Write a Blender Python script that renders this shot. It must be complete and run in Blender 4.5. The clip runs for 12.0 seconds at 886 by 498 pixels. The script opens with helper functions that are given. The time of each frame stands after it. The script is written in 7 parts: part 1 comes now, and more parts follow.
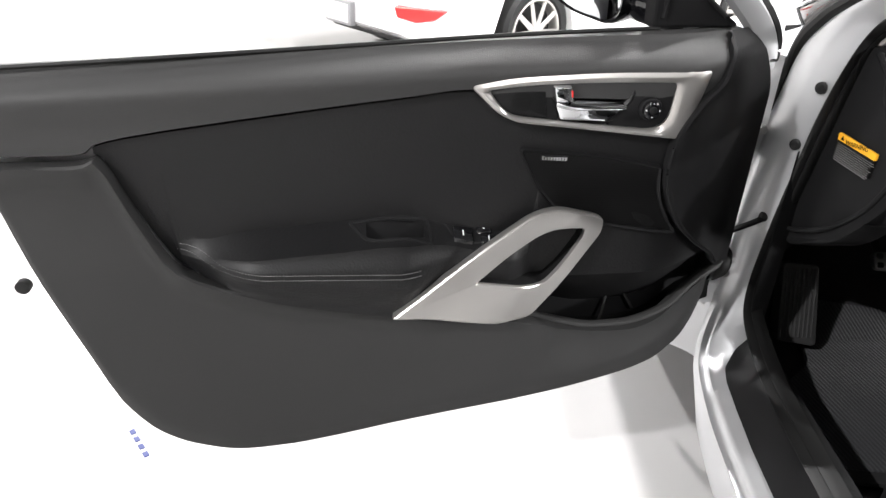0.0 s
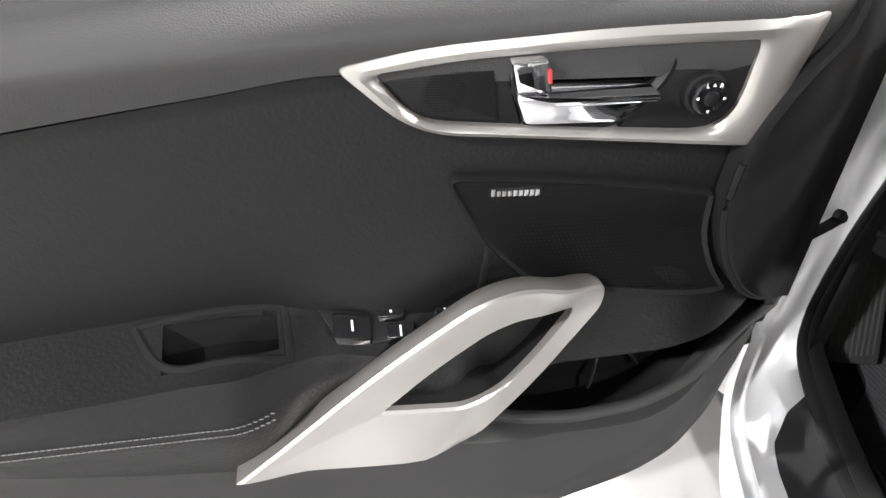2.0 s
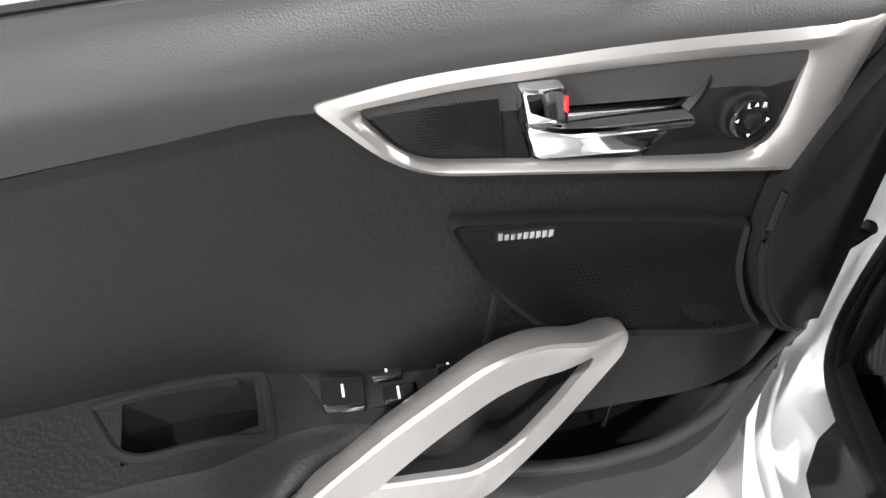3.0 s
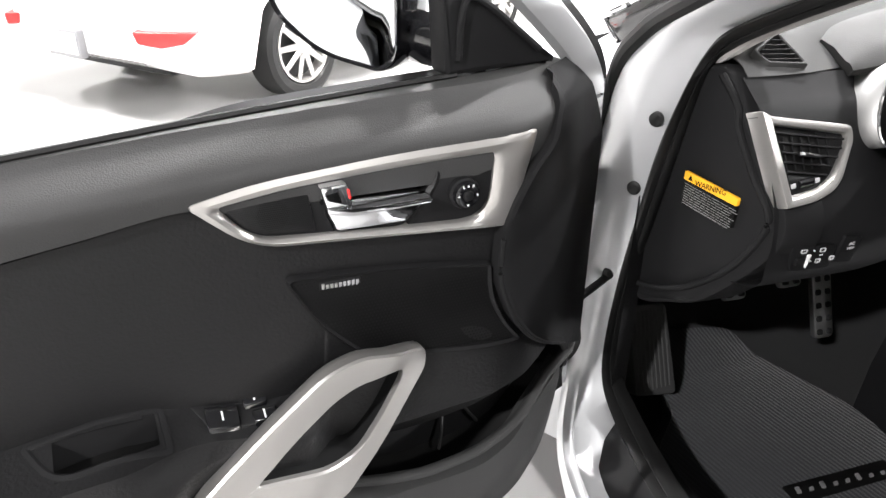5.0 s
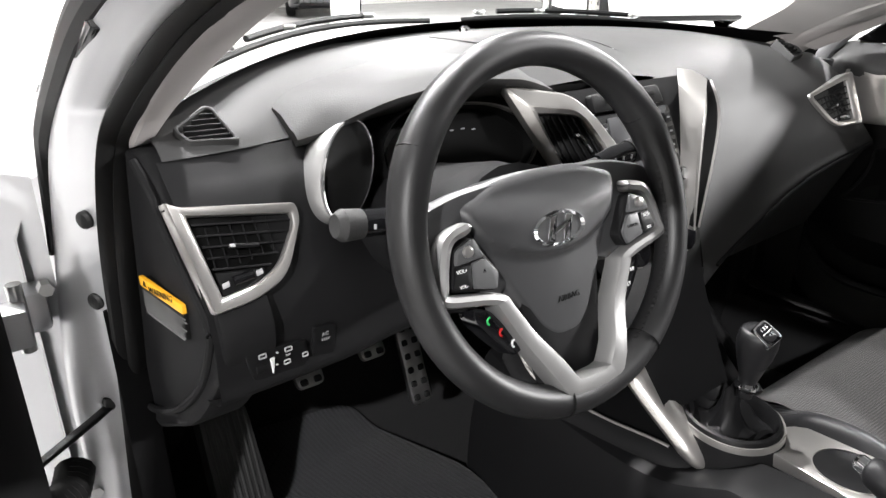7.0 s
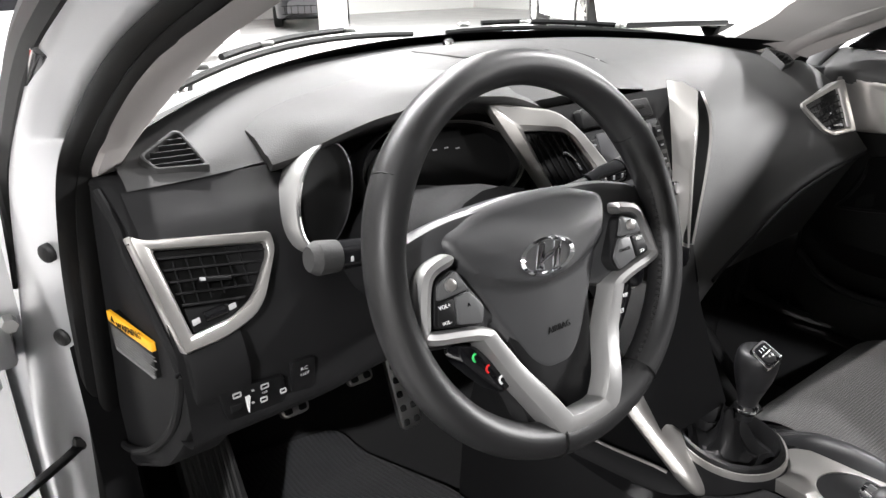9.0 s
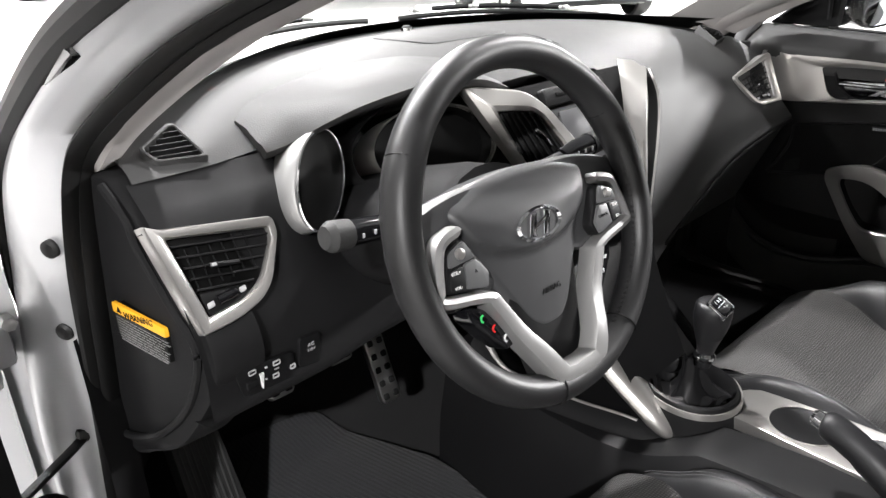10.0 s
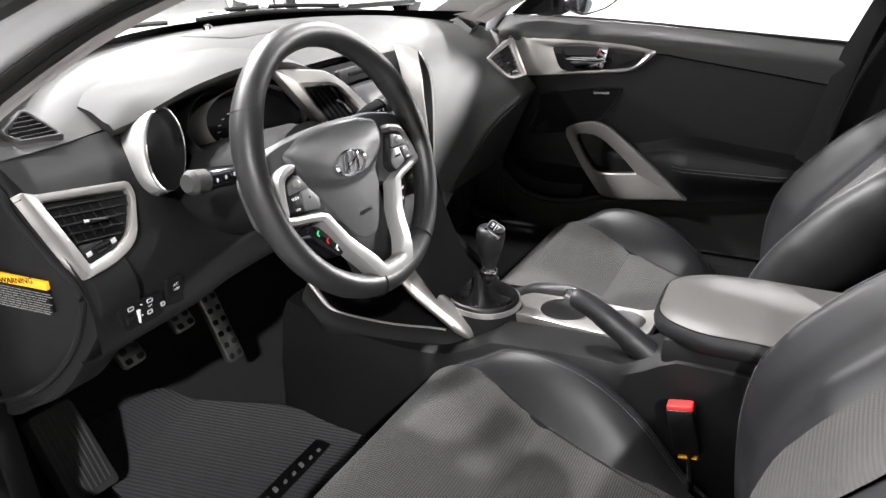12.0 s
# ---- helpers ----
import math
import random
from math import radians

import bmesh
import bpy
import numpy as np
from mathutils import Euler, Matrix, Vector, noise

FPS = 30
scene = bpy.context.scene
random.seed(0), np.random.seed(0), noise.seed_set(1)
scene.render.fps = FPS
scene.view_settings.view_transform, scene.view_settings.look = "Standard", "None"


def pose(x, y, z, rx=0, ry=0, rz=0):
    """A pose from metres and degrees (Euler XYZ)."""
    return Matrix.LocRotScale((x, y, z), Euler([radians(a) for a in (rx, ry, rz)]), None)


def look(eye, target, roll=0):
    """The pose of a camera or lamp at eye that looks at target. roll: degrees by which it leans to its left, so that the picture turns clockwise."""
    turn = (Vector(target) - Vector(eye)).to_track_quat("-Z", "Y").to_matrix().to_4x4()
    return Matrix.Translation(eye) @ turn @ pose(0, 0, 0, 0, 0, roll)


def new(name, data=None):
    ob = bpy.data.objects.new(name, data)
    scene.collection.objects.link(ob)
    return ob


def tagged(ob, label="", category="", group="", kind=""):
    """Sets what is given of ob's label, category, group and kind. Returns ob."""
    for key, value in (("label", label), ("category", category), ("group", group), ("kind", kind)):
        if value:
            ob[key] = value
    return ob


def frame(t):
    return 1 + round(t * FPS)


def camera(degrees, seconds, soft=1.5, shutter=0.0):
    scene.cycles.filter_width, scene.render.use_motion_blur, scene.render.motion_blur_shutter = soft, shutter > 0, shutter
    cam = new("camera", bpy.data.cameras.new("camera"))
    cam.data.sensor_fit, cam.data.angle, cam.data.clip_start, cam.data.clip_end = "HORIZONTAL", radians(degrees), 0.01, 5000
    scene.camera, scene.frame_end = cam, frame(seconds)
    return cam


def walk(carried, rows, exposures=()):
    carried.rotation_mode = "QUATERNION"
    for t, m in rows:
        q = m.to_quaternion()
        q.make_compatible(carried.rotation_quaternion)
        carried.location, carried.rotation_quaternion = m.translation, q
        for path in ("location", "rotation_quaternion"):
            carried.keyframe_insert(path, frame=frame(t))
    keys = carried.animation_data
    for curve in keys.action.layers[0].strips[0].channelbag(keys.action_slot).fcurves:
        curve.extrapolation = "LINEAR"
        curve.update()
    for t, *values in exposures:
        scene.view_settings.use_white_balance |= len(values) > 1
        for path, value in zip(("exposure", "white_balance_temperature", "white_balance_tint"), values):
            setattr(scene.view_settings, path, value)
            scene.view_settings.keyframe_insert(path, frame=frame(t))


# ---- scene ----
cam = camera(65.3, 12.0)
PATH = [
    (0, (-1.3272, -0.8417, 1.1367), (-1.3899, 0.8493, 0.2722), 2.9),
    (0.5, (-1.3376, -0.8407, 1.1262), (-1.3576, 0.8664, 0.2931), 3.5),
    (1, (-1.3347, -0.7182, 1.1262), (-1.2882, 0.9595, 0.2351), 2.3),
    (1.5, (-1.3024, -0.4645, 1.0911), (-1.2521, 1.1296, 0.0594), 2.1),
    (2, (-1.273, -0.2736, 1.0759), (-1.2141, 1.2426, -0.0679), 2.4),
    (2.5, (-1.273, -0.1966, 1.0607), (-1.2046, 1.2929, -0.1173), 1.9),
    (2.7, (-1.2777, -0.1852, 1.0597), (-1.1979, 1.3129, -0.1069), 1.3),
    (4.3, (-1.2815, -0.2793, 1.0997), (-1.0992, 1.2996, 0.0585), 0.7),
    (4.5, (-1.2749, -0.3325, 1.112), (-1.0393, 1.2892, 0.1506), 0.3),
    (5, (-1.2587, -0.437, 1.1358), (-0.816, 1.2027, 0.2826), 0.4),
    (5.5, (-1.2065, -0.5063, 1.1462), (-0.5757, 1.1001, 0.352), 0.7),
    (6, (-1.0954, -0.5035, 1.1424), (-0.3164, 1.0649, 0.4071), -0.9),
    (6.5, (-0.9395, -0.4731, 1.15), (0.0162, 1.006, 0.4375), -2.1),
    (7, (-0.8388, -0.4351, 1.13), (0.1938, 0.9861, 0.408), -0.4),
    (7.5, (-0.7961, -0.4018, 1.1272), (0.2536, 1.006, 0.4023), -0.5),
    (9.3, (-0.8122, -0.4104, 1.1367), (0.2403, 1.0079, 0.4375), -1.3),
    (9.5, (-0.8312, -0.4123, 1.1377), (0.2251, 1.0041, 0.4385), -1.5),
    (10, (-0.8892, -0.4066, 1.1472), (0.2907, 0.8816, 0.3995), -2.2),
    (10.5, (-0.9604, -0.4161, 1.1538), (0.3619, 0.7268, 0.409), -2.1),
    (11, (-1.0193, -0.4389, 1.1529), (0.4275, 0.5216, 0.3824), -1.4),
    (11.5, (-1.0574, -0.4721, 1.1386), (0.436, 0.3657, 0.3159), -1.6),
    (12, (-1.0973, -0.5462, 1.151), (0.4104, 0.3268, 0.3938), -2.6),
]
walk(cam, [(t, look(eye, target, roll)) for t, eye, target, roll in PATH],
     [(0, -0.38), (0.5, -0.33), (1.0, -0.2), (1.5, 0.0), (2.0, 0.25), (2.7, 0.35), (4.3, 0.4), (4.6, 0.32), (5.1, 0.0), (5.6, -0.03), (10.0, 0.03), (10.5, 0.1), (11.2, 0.3), (12, 0.32)])

# ---- world, lights, exposure ----
world = bpy.data.worlds.new("showroom_air")
world.use_nodes = True
scene.world = world
bg = world.node_tree.nodes["Background"]
bg.inputs[0].default_value = (0.95, 0.97, 1.0, 1)
bg.inputs[1].default_value = 0.2

LAMPS = [  # x, y, z, watts, size
    (-5.6, -3.7, 4.6, 1250, 0.3),
    (-1.9, 3.6, 4.6, 330, 0.2),
    (-0.5, 3.2, 4.6, 480, 0.2),
    (0.3, 1.9, 4.6, 440, 0.16),
    (4.4, 0.4, 4.6, 700, 0.3),
    (0.4, -5.0, 4.6, 350, 0.4),
    # the last three are added to brighten the far floor and walls
    (-6.5, 7.5, 4.6, 1500, 0.8),
    (6.0, 10.0, 4.6, 2600, 0.8),
    (10.5, 4.0, 4.6, 1800, 0.8),
]


SPOTS = [  # added spotlight out of view: its place, what it is aimed at, watts, size
    ((8.6, -3.2, 3.5), (-0.3, 0.0, 0.9), 1600, 0.8),
]


# ---- materials ----
def material(name, colour, rough=0.5, metal=0.0, grain=0.0, grain_scale=900.0, vary=0.12, vary_scale=6.0,
             coat=0.0, kind="noise", rough_vary=0.08, spec=0.5):
    m = bpy.data.materials.new(name)
    m.use_nodes = True
    nt = m.node_tree
    n, l = nt.nodes, nt.links
    b = n["Principled BSDF"]
    co = n.new("ShaderNodeTexCoord")
    big = n.new("ShaderNodeTexNoise")
    big.inputs["Scale"].default_value = vary_scale
    big.inputs["Detail"].default_value = 6
    l.new(co.outputs["Object"], big.inputs["Vector"])
    mix = n.new("ShaderNodeMix")
    mix.data_type = "RGBA"
    lo = [c * (1 - vary) for c in colour]
    hi = [min(1, c * (1 + vary)) for c in colour]
    mix.inputs["A"].default_value, mix.inputs["B"].default_value = (*lo, 1), (*hi, 1)
    l.new(big.outputs["Fac"], mix.inputs["Factor"])
    l.new(mix.outputs["Result"], b.inputs["Base Color"])
    rr = n.new("ShaderNodeMapRange")
    rr.inputs["To Min"].default_value = max(0.02, rough - rough_vary)
    rr.inputs["To Max"].default_value = min(1, rough + rough_vary)
    l.new(big.outputs["Fac"], rr.inputs["Value"])
    l.new(rr.outputs["Result"], b.inputs["Roughness"])
    b.inputs["Metallic"].default_value = metal
    b.inputs["Coat Weight"].default_value = coat
    b.inputs["Specular IOR Level"].default_value = spec
    if grain:
        if kind == "cells":
            g = n.new("ShaderNodeTexVoronoi")
            g.inputs["Scale"].default_value = grain_scale
            out = g.outputs["Distance"]
        else:
            g = n.new("ShaderNodeTexNoise")
            g.inputs["Scale"].default_value = grain_scale
            g.inputs["Detail"].default_value = 3
            out = g.outputs["Fac"]
        l.new(co.outputs["Object"], g.inputs["Vector"])
        bump = n.new("ShaderNodeBump")
        bump.inputs["Strength"].default_value = grain
        bump.inputs["Distance"].default_value = 0.0006
        l.new(out, bump.inputs["Height"])
        l.new(bump.outputs["Normal"], b.inputs["Normal"])
    return m


def woven(name, dark, light, scale, rough=0.9, turn=(0, 0, 0), ribs=False):
    """Cloth: two crossed waves of threads, or ribs across one way."""
    m = material(name, dark, rough, grain=0, vary=0.1, vary_scale=30)
    nt = m.node_tree
    n, l = nt.nodes, nt.links
    b = n["Principled BSDF"]
    co = n.new("ShaderNodeTexCoord")
    mp = n.new("ShaderNodeMapping")
    mp.inputs["Rotation"].default_value = [radians(a) for a in turn]
    l.new(co.outputs["Object"], mp.inputs["Vector"])
    waves = []
    for axis in ("X",) if ribs else ("X", "Y"):
        w = n.new("ShaderNodeTexWave")
        w.wave_type, w.bands_direction, w.wave_profile = "BANDS", axis, "SIN"
        w.inputs["Scale"].default_value = scale
        w.inputs["Distortion"].default_value = 0.7 if ribs else 0.25
        w.inputs["Detail"].default_value = 1
        w.inputs["Detail Scale"].default_value = 2
        l.new(mp.outputs["Vector"], w.inputs["Vector"])
        waves.append(w.outputs["Fac"])
    fac = waves[0]
    if not ribs:
        mul = n.new("ShaderNodeMath")
        mul.operation = "MULTIPLY"
        l.new(waves[0], mul.inputs[0])
        l.new(waves[1], mul.inputs[1])
        fac = mul.outputs[0]
    fuzz = n.new("ShaderNodeTexNoise")
    fuzz.inputs["Scale"].default_value = 700
    fuzz.inputs["Detail"].default_value = 4
    l.new(co.outputs["Object"], fuzz.inputs["Vector"])
    add = n.new("ShaderNodeMath")
    add.operation = "MULTIPLY_ADD"
    l.new(fuzz.outputs["Fac"], add.inputs[0])
    add.inputs[1].default_value = 0.55
    l.new(fac, add.inputs[2])
    ramp = n.new("ShaderNodeMapRange")
    ramp.inputs["From Min"].default_value, ramp.inputs["From Max"].default_value = 0.2, 1.3
    l.new(add.outputs[0], ramp.inputs["Value"])
    mix = n.new("ShaderNodeMix")
    mix.data_type = "RGBA"
    mix.inputs["A"].default_value, mix.inputs["B"].default_value = (*dark, 1), (*light, 1)
    l.new(ramp.outputs["Result"], mix.inputs["Factor"])
    l.new(mix.outputs["Result"], b.inputs["Base Color"])
    bump = n.new("ShaderNodeBump")
    bump.inputs["Strength"].default_value = 0.8
    bump.inputs["Distance"].default_value = 0.0012
    l.new(add.outputs[0], bump.inputs["Height"])
    l.new(bump.outputs["Normal"], b.inputs["Normal"])
    b.inputs["Sheen Weight"].default_value = 0.15
    return m


def glass(name, tint=(0.95, 0.97, 0.965)):
    """A thin pane: clear, with a faint gloss."""
    m = bpy.data.materials.new(name)
    m.use_nodes = True
    n, l = m.node_tree.nodes, m.node_tree.links
    n.remove(n["Principled BSDF"])
    clear, gloss, mix = n.new("ShaderNodeBsdfTransparent"), n.new("ShaderNodeBsdfGlossy"), n.new("ShaderNodeMixShader")
    clear.inputs["Color"].default_value = (*tint, 1)
    gloss.inputs["Roughness"].default_value = 0.02
    gloss.inputs["Color"].default_value = (0.5, 0.5, 0.5, 1)
    mix.inputs[0].default_value = 0.03
    l.new(clear.outputs[0], mix.inputs[1])
    l.new(gloss.outputs[0], mix.inputs[2])
    l.new(mix.outputs[0], n["Material Output"].inputs["Surface"])
    return m


PAINT = material("silver_paint", (0.52, 0.525, 0.535), 0.46, 0.65, 0.04, 2500, vary=0.03, coat=0.3, rough_vary=0.04)
SATIN = material("satin_silver_plastic", (0.47, 0.457, 0.44), 0.32, 0.8, 0.06, 1800, vary=0.05, rough_vary=0.05)
SILVER = material("satin_silver_spoke", (0.31, 0.308, 0.305), 0.44, 0.65, 0.05, 1800, vary=0.03, rough_vary=0.04)
CHROME = material("chrome", (0.85, 0.86, 0.88), 0.06, 1.0, vary=0.02, rough_vary=0.02)
STEEL = material("brushed_steel", (0.5, 0.5, 0.49), 0.33, 1.0, 0.12, 400, vary=0.1)
PLASTIC = material("charcoal_grained_plastic", (0.010, 0.010, 0.0105), 0.62, 0, 0.30, 1500, vary=0.10, kind="cells", spec=0.12)
DOORTRIM = material("charcoal_door_plastic", (0.021, 0.021, 0.021), 0.55, 0, 0.30, 1500, vary=0.08, kind="cells", spec=0.3)
DOORSKIN = material("black_door_vinyl", (0.007, 0.007, 0.0074), 0.48, 0, 1.0, 260, vary=0.12, spec=0.26)
SOFT = material("charcoal_soft_touch_pad", (0.033, 0.033, 0.033), 0.60, 0, 0.34, 650, vary=0.07, kind="cells", spec=0.31)
GRILLE = material("black_perforated_cover", (0.006, 0.006, 0.0062), 0.7, 0, 0.2, 1500, vary=0.1, spec=0.08)
RIMSKIN = material("smooth_black_wheel_leather", (0.013, 0.013, 0.0135), 0.42, 0, 0.14, 1300, vary=0.12, kind="cells", spec=0.38)
KEYGREY = material("grey_button_plastic", (0.085, 0.086, 0.088), 0.42, 0, 0.05, 1500, vary=0.04)
DARK = material("black_plastic", (0.007, 0.007, 0.0075), 0.45, 0, 0.2, 1500, vary=0.15, kind="cells", spec=0.25)
GLOSS = material("gloss_black_plastic", (0.006, 0.006, 0.007), 0.1, 0, vary=0.1, coat=0.4)
LEATHER = material("black_leather", (0.011, 0.011, 0.012), 0.44, 0, 0.22, 900, vary=0.12, kind="cells", spec=0.34)
# Armrest leather paled to carry the light on the pad's top
PADSKIN = material("armrest_leather_lit_top", (0.064, 0.061, 0.059), 0.45, 0, 0.3, 700, vary=0.08, kind="cells", spec=0.4)
RUBBER = material("black_rubber", (0.010, 0.010, 0.010), 0.5, 0, 0.1, 600, vary=0.2, spec=0.25)
GREYTRIM = material("warm_grey_pillar_trim", (0.38, 0.36, 0.35), 0.7, 0, 0.2, 900, vary=0.04)
HUB = material("charcoal_airbag_plastic", (0.036, 0.0365, 0.038), 0.42, 0, 0.2, 1300, vary=0.06, kind="cells", spec=0.5)
MIRROR = material("mirror_glass", (0.9, 0.92, 0.93), 0.02, 1.0, vary=0.0, rough_vary=0.0)
WHITEPAINT = material("white_car_paint", (0.82, 0.82, 0.82), 0.25, 0, vary=0.02, coat=0.8)
FLOORMAT = material("polished_pale_floor", (0.40, 0.395, 0.39), 0.22, 0, 0.02, 40, vary=0.03, vary_scale=1.5)
WALLMAT = material("white_wall_paint", (0.82, 0.81, 0.79), 0.8, 0, 0.1, 300, vary=0.02)
BLUE = material("dark_blue_tape", (0.02, 0.03, 0.12), 0.5, vary=0.1)
RED = material("red_reflector", (0.62, 0.03, 0.03), 0.2, vary=0.08)
NEEDLE = material("dim_red_needle", (0.10, 0.012, 0.010), 0.5, vary=0.05)
ORANGE = material("orange_plastic", (0.85, 0.30, 0.04), 0.3, vary=0.05)
YELLOW = material("yellow_orange_label", (0.90, 0.44, 0.02), 0.5, vary=0.04)
INK = material("white_print", (0.75, 0.75, 0.75), 0.6, vary=0.02)
DIMINK = material("dim_grey_print", (0.19, 0.19, 0.19), 0.5, vary=0.05)
SYMBOL = material("pale_symbol_print", (0.42, 0.42, 0.43), 0.6, vary=0.02)
GREYINK = material("grey_print", (0.28, 0.28, 0.29), 0.5, vary=0.05)
GREEN = material("green_print", (0.05, 0.6, 0.15), 0.5, vary=0.02)
STITCH = material("grey_thread", (0.14, 0.14, 0.14), 0.8, vary=0.1)
CLOTH = woven("charcoal_woven_cloth", (0.012, 0.0115, 0.0115), (0.056, 0.052, 0.050), 80)
CARPET = material("black_carpet", (0.009, 0.009, 0.0095), 0.95, 0, 1.0, 500, vary=0.4, vary_scale=90)
MATRIB = woven("ribbed_carpet_mat", (0.010, 0.0104, 0.0118), (0.020, 0.021, 0.024), 34, turn=(0, 0, -12), ribs=True)
DUSK = material("dark_grey_car_paint", (0.08, 0.08, 0.085), 0.3, 0.4, vary=0.05, coat=0.6)
SCREEN = material("grey_screen", (0.10, 0.10, 0.105), 0.18, 0, vary=0.03, coat=0.3)
GLASS = glass("window_glass")
# Near-black for dials and print; also painted shade in holes and recesses
SHADE = material("dial_black_and_recess_shade", (0.005, 0.005, 0.005), 0.45, 0, vary=0.2, spec=0.12)
# Unseen ceiling, made dark to cut the light it bounces back
CEILING = material("bounce_cutting_ceiling", (0.07, 0.07, 0.07), 0.8, 0, vary=0.05)


# ---- building helpers ----
def V(*a):
    return Vector(a)


def thing(name, label="", category="", group="", kind="", at=(0, 0, 0)):
    e = new(name)
    e.empty_display_size = 0.05
    e.location = at
    return tagged(e, label, category, group, kind)


def finish(bm, name, mat, smooth=35.0):
    bmesh.ops.remove_doubles(bm, verts=bm.verts, dist=1e-6)
    bmesh.ops.recalc_face_normals(bm, faces=bm.faces)
    me = bpy.data.meshes.new(name)
    bm.to_mesh(me)
    bm.free()
    for p in me.polygons:
        p.use_smooth = True
    me.set_sharp_from_angle(angle=radians(smooth))
    me.materials.append(mat)
    return me


def part(name, bm, mat, parent=None, label="", smooth=35.0):
    ob = new(name, finish(bm, name, mat, smooth))
    if parent is not None:
        ob.parent = parent
        if parent.parent is None:
            ob.matrix_parent_inverse = Matrix.Translation(-parent.location)
    if label:
        ob["label"] = label
    return ob


def curve(pts):
    """A smooth function through (x, y) pairs, with no overshoot."""
    xs = np.array([p[0] for p in pts], float)
    ys = np.array([p[1] for p in pts], float)
    h = np.diff(xs)
    d = np.diff(ys) / h
    m = np.zeros(len(xs))
    m[0], m[-1] = d[0], d[-1]
    for i in range(1, len(xs) - 1):
        m[i] = 0 if d[i - 1] * d[i] <= 0 else 2 * d[i - 1] * d[i] / (d[i - 1] + d[i])

    def f(x):
        x = min(max(x, xs[0]), xs[-1])
        i = min(max(int(np.searchsorted(xs, x)) - 1, 0), len(h) - 1)
        t = (x - xs[i]) / h[i]
        return float((1 + 2 * t) * (1 - t) ** 2 * ys[i] + t * (1 - t) ** 2 * h[i] * m[i]
                     + t * t * (3 - 2 * t) * ys[i + 1] + t * t * (t - 1) * h[i] * m[i + 1])
    return f


def step(a, b, x):
    t = min(max((x - a) / (b - a), 0), 1)
    return t * t * (3 - 2 * t)


def spline(pts, n=8, closed=False):
    """Points along a smooth curve through pts, n to a span."""
    p = [Vector(q) for q in pts]
    k = len(p)
    out = []
    for i in range(k if closed else k - 1):
        a, b, c, d = (p[(i + j) % k] if closed else p[min(max(i + j, 0), k - 1)] for j in (-1, 0, 1, 2))
        for s in range(n):
            t = s / n
            out.append(0.5 * ((2 * b) + (c - a) * t + (2 * a - 5 * b + 4 * c - d) * t * t + (3 * b - a - 3 * c + d) * t ** 3))
    if not closed:
        out.append(p[-1])
    return out


def rounded(pts, r=0.01, k=5, sub=3):
    """A closed loop of pts with its corners rounded; r: one radius or one for each corner."""
    p = [Vector(q) for q in pts]
    n = len(p)
    rs = r if isinstance(r, (list, tuple)) else [r] * n
    ends, out = [], []
    for i in range(n):
        a, b, c = p[i - 1], p[i], p[(i + 1) % n]
        u, v = (a - b), (c - b)
        t = min(rs[i], u.length * 0.45, v.length * 0.45)
        s, e = b + u.normalized() * t, b + v.normalized() * t
        ends.append([(1 - q) ** 2 * s + 2 * q * (1 - q) * b + q * q * e for q in [j / k for j in range(k + 1)]])
    for i in range(n):
        out += ends[i]
        a, b = ends[i][-1], ends[(i + 1) % n][0]
        out += [a.lerp(b, (j + 1) / (sub + 1)) for j in range(sub)]
    return out


def loft(rings, closed=True, cap=True, bm=None):
    """Skin a row of rings (or open rows) of equal length."""
    bm = bm or bmesh.new()
    vs = [[bm.verts.new(p) for p in r] for r in rings]
    m = len(rings[0])
    for a, b in zip(vs, vs[1:]):
        for i in range(m if closed else m - 1):
            j = (i + 1) % m
            try:
                bm.faces.new((a[i], a[j], b[j], b[i]))
            except ValueError:
                pass
    if cap and closed:
        for r in (vs[0], vs[-1]):
            try:
                f = bm.faces.new(r)
                bmesh.ops.triangulate(bm, faces=[f])
            except ValueError:
                pass
    return bm


def tube(path, r, n=10, bm=None, flat=1.0, cap=True, up=(0, 0, 1)):
    """A tube along path; r: a radius or one for each point; flat: height over width."""
    p = [Vector(q) for q in path]
    rs = r if isinstance(r, (list, tuple)) else [r] * len(p)
    rings = []
    for i, q in enumerate(p):
        t = (p[min(i + 1, len(p) - 1)] - p[max(i - 1, 0)]).normalized()
        a = Vector(up).cross(t)
        if a.length < 1e-4:
            a = Vector((1, 0, 0)).cross(t)
        a.normalize()
        b = t.cross(a)
        rings.append([q + a * math.cos(2 * math.pi * j / n) * rs[i] + b * math.sin(2 * math.pi * j / n) * rs[i] * flat for j in range(n)])
    return loft(rings, True, cap, bm)


def inset(loop, d):
    """The loop of 2D points moved inwards by d."""
    n = len(loop)
    area = sum(loop[i][0] * loop[(i + 1) % n][1] - loop[(i + 1) % n][0] * loop[i][1] for i in range(n))
    s = 1 if area > 0 else -1
    out = []
    for i in range(n):
        a, b, c = loop[i - 1], loop[i], loop[(i + 1) % n]
        t = Vector((c[0] - a[0], c[1] - a[1]))
        if t.length < 1e-9:
            out.append(Vector((b[0], b[1])))
            continue
        t.normalize()
        out.append(Vector((b[0] - t.y * d * s, b[1] + t.x * d * s)))
    return out


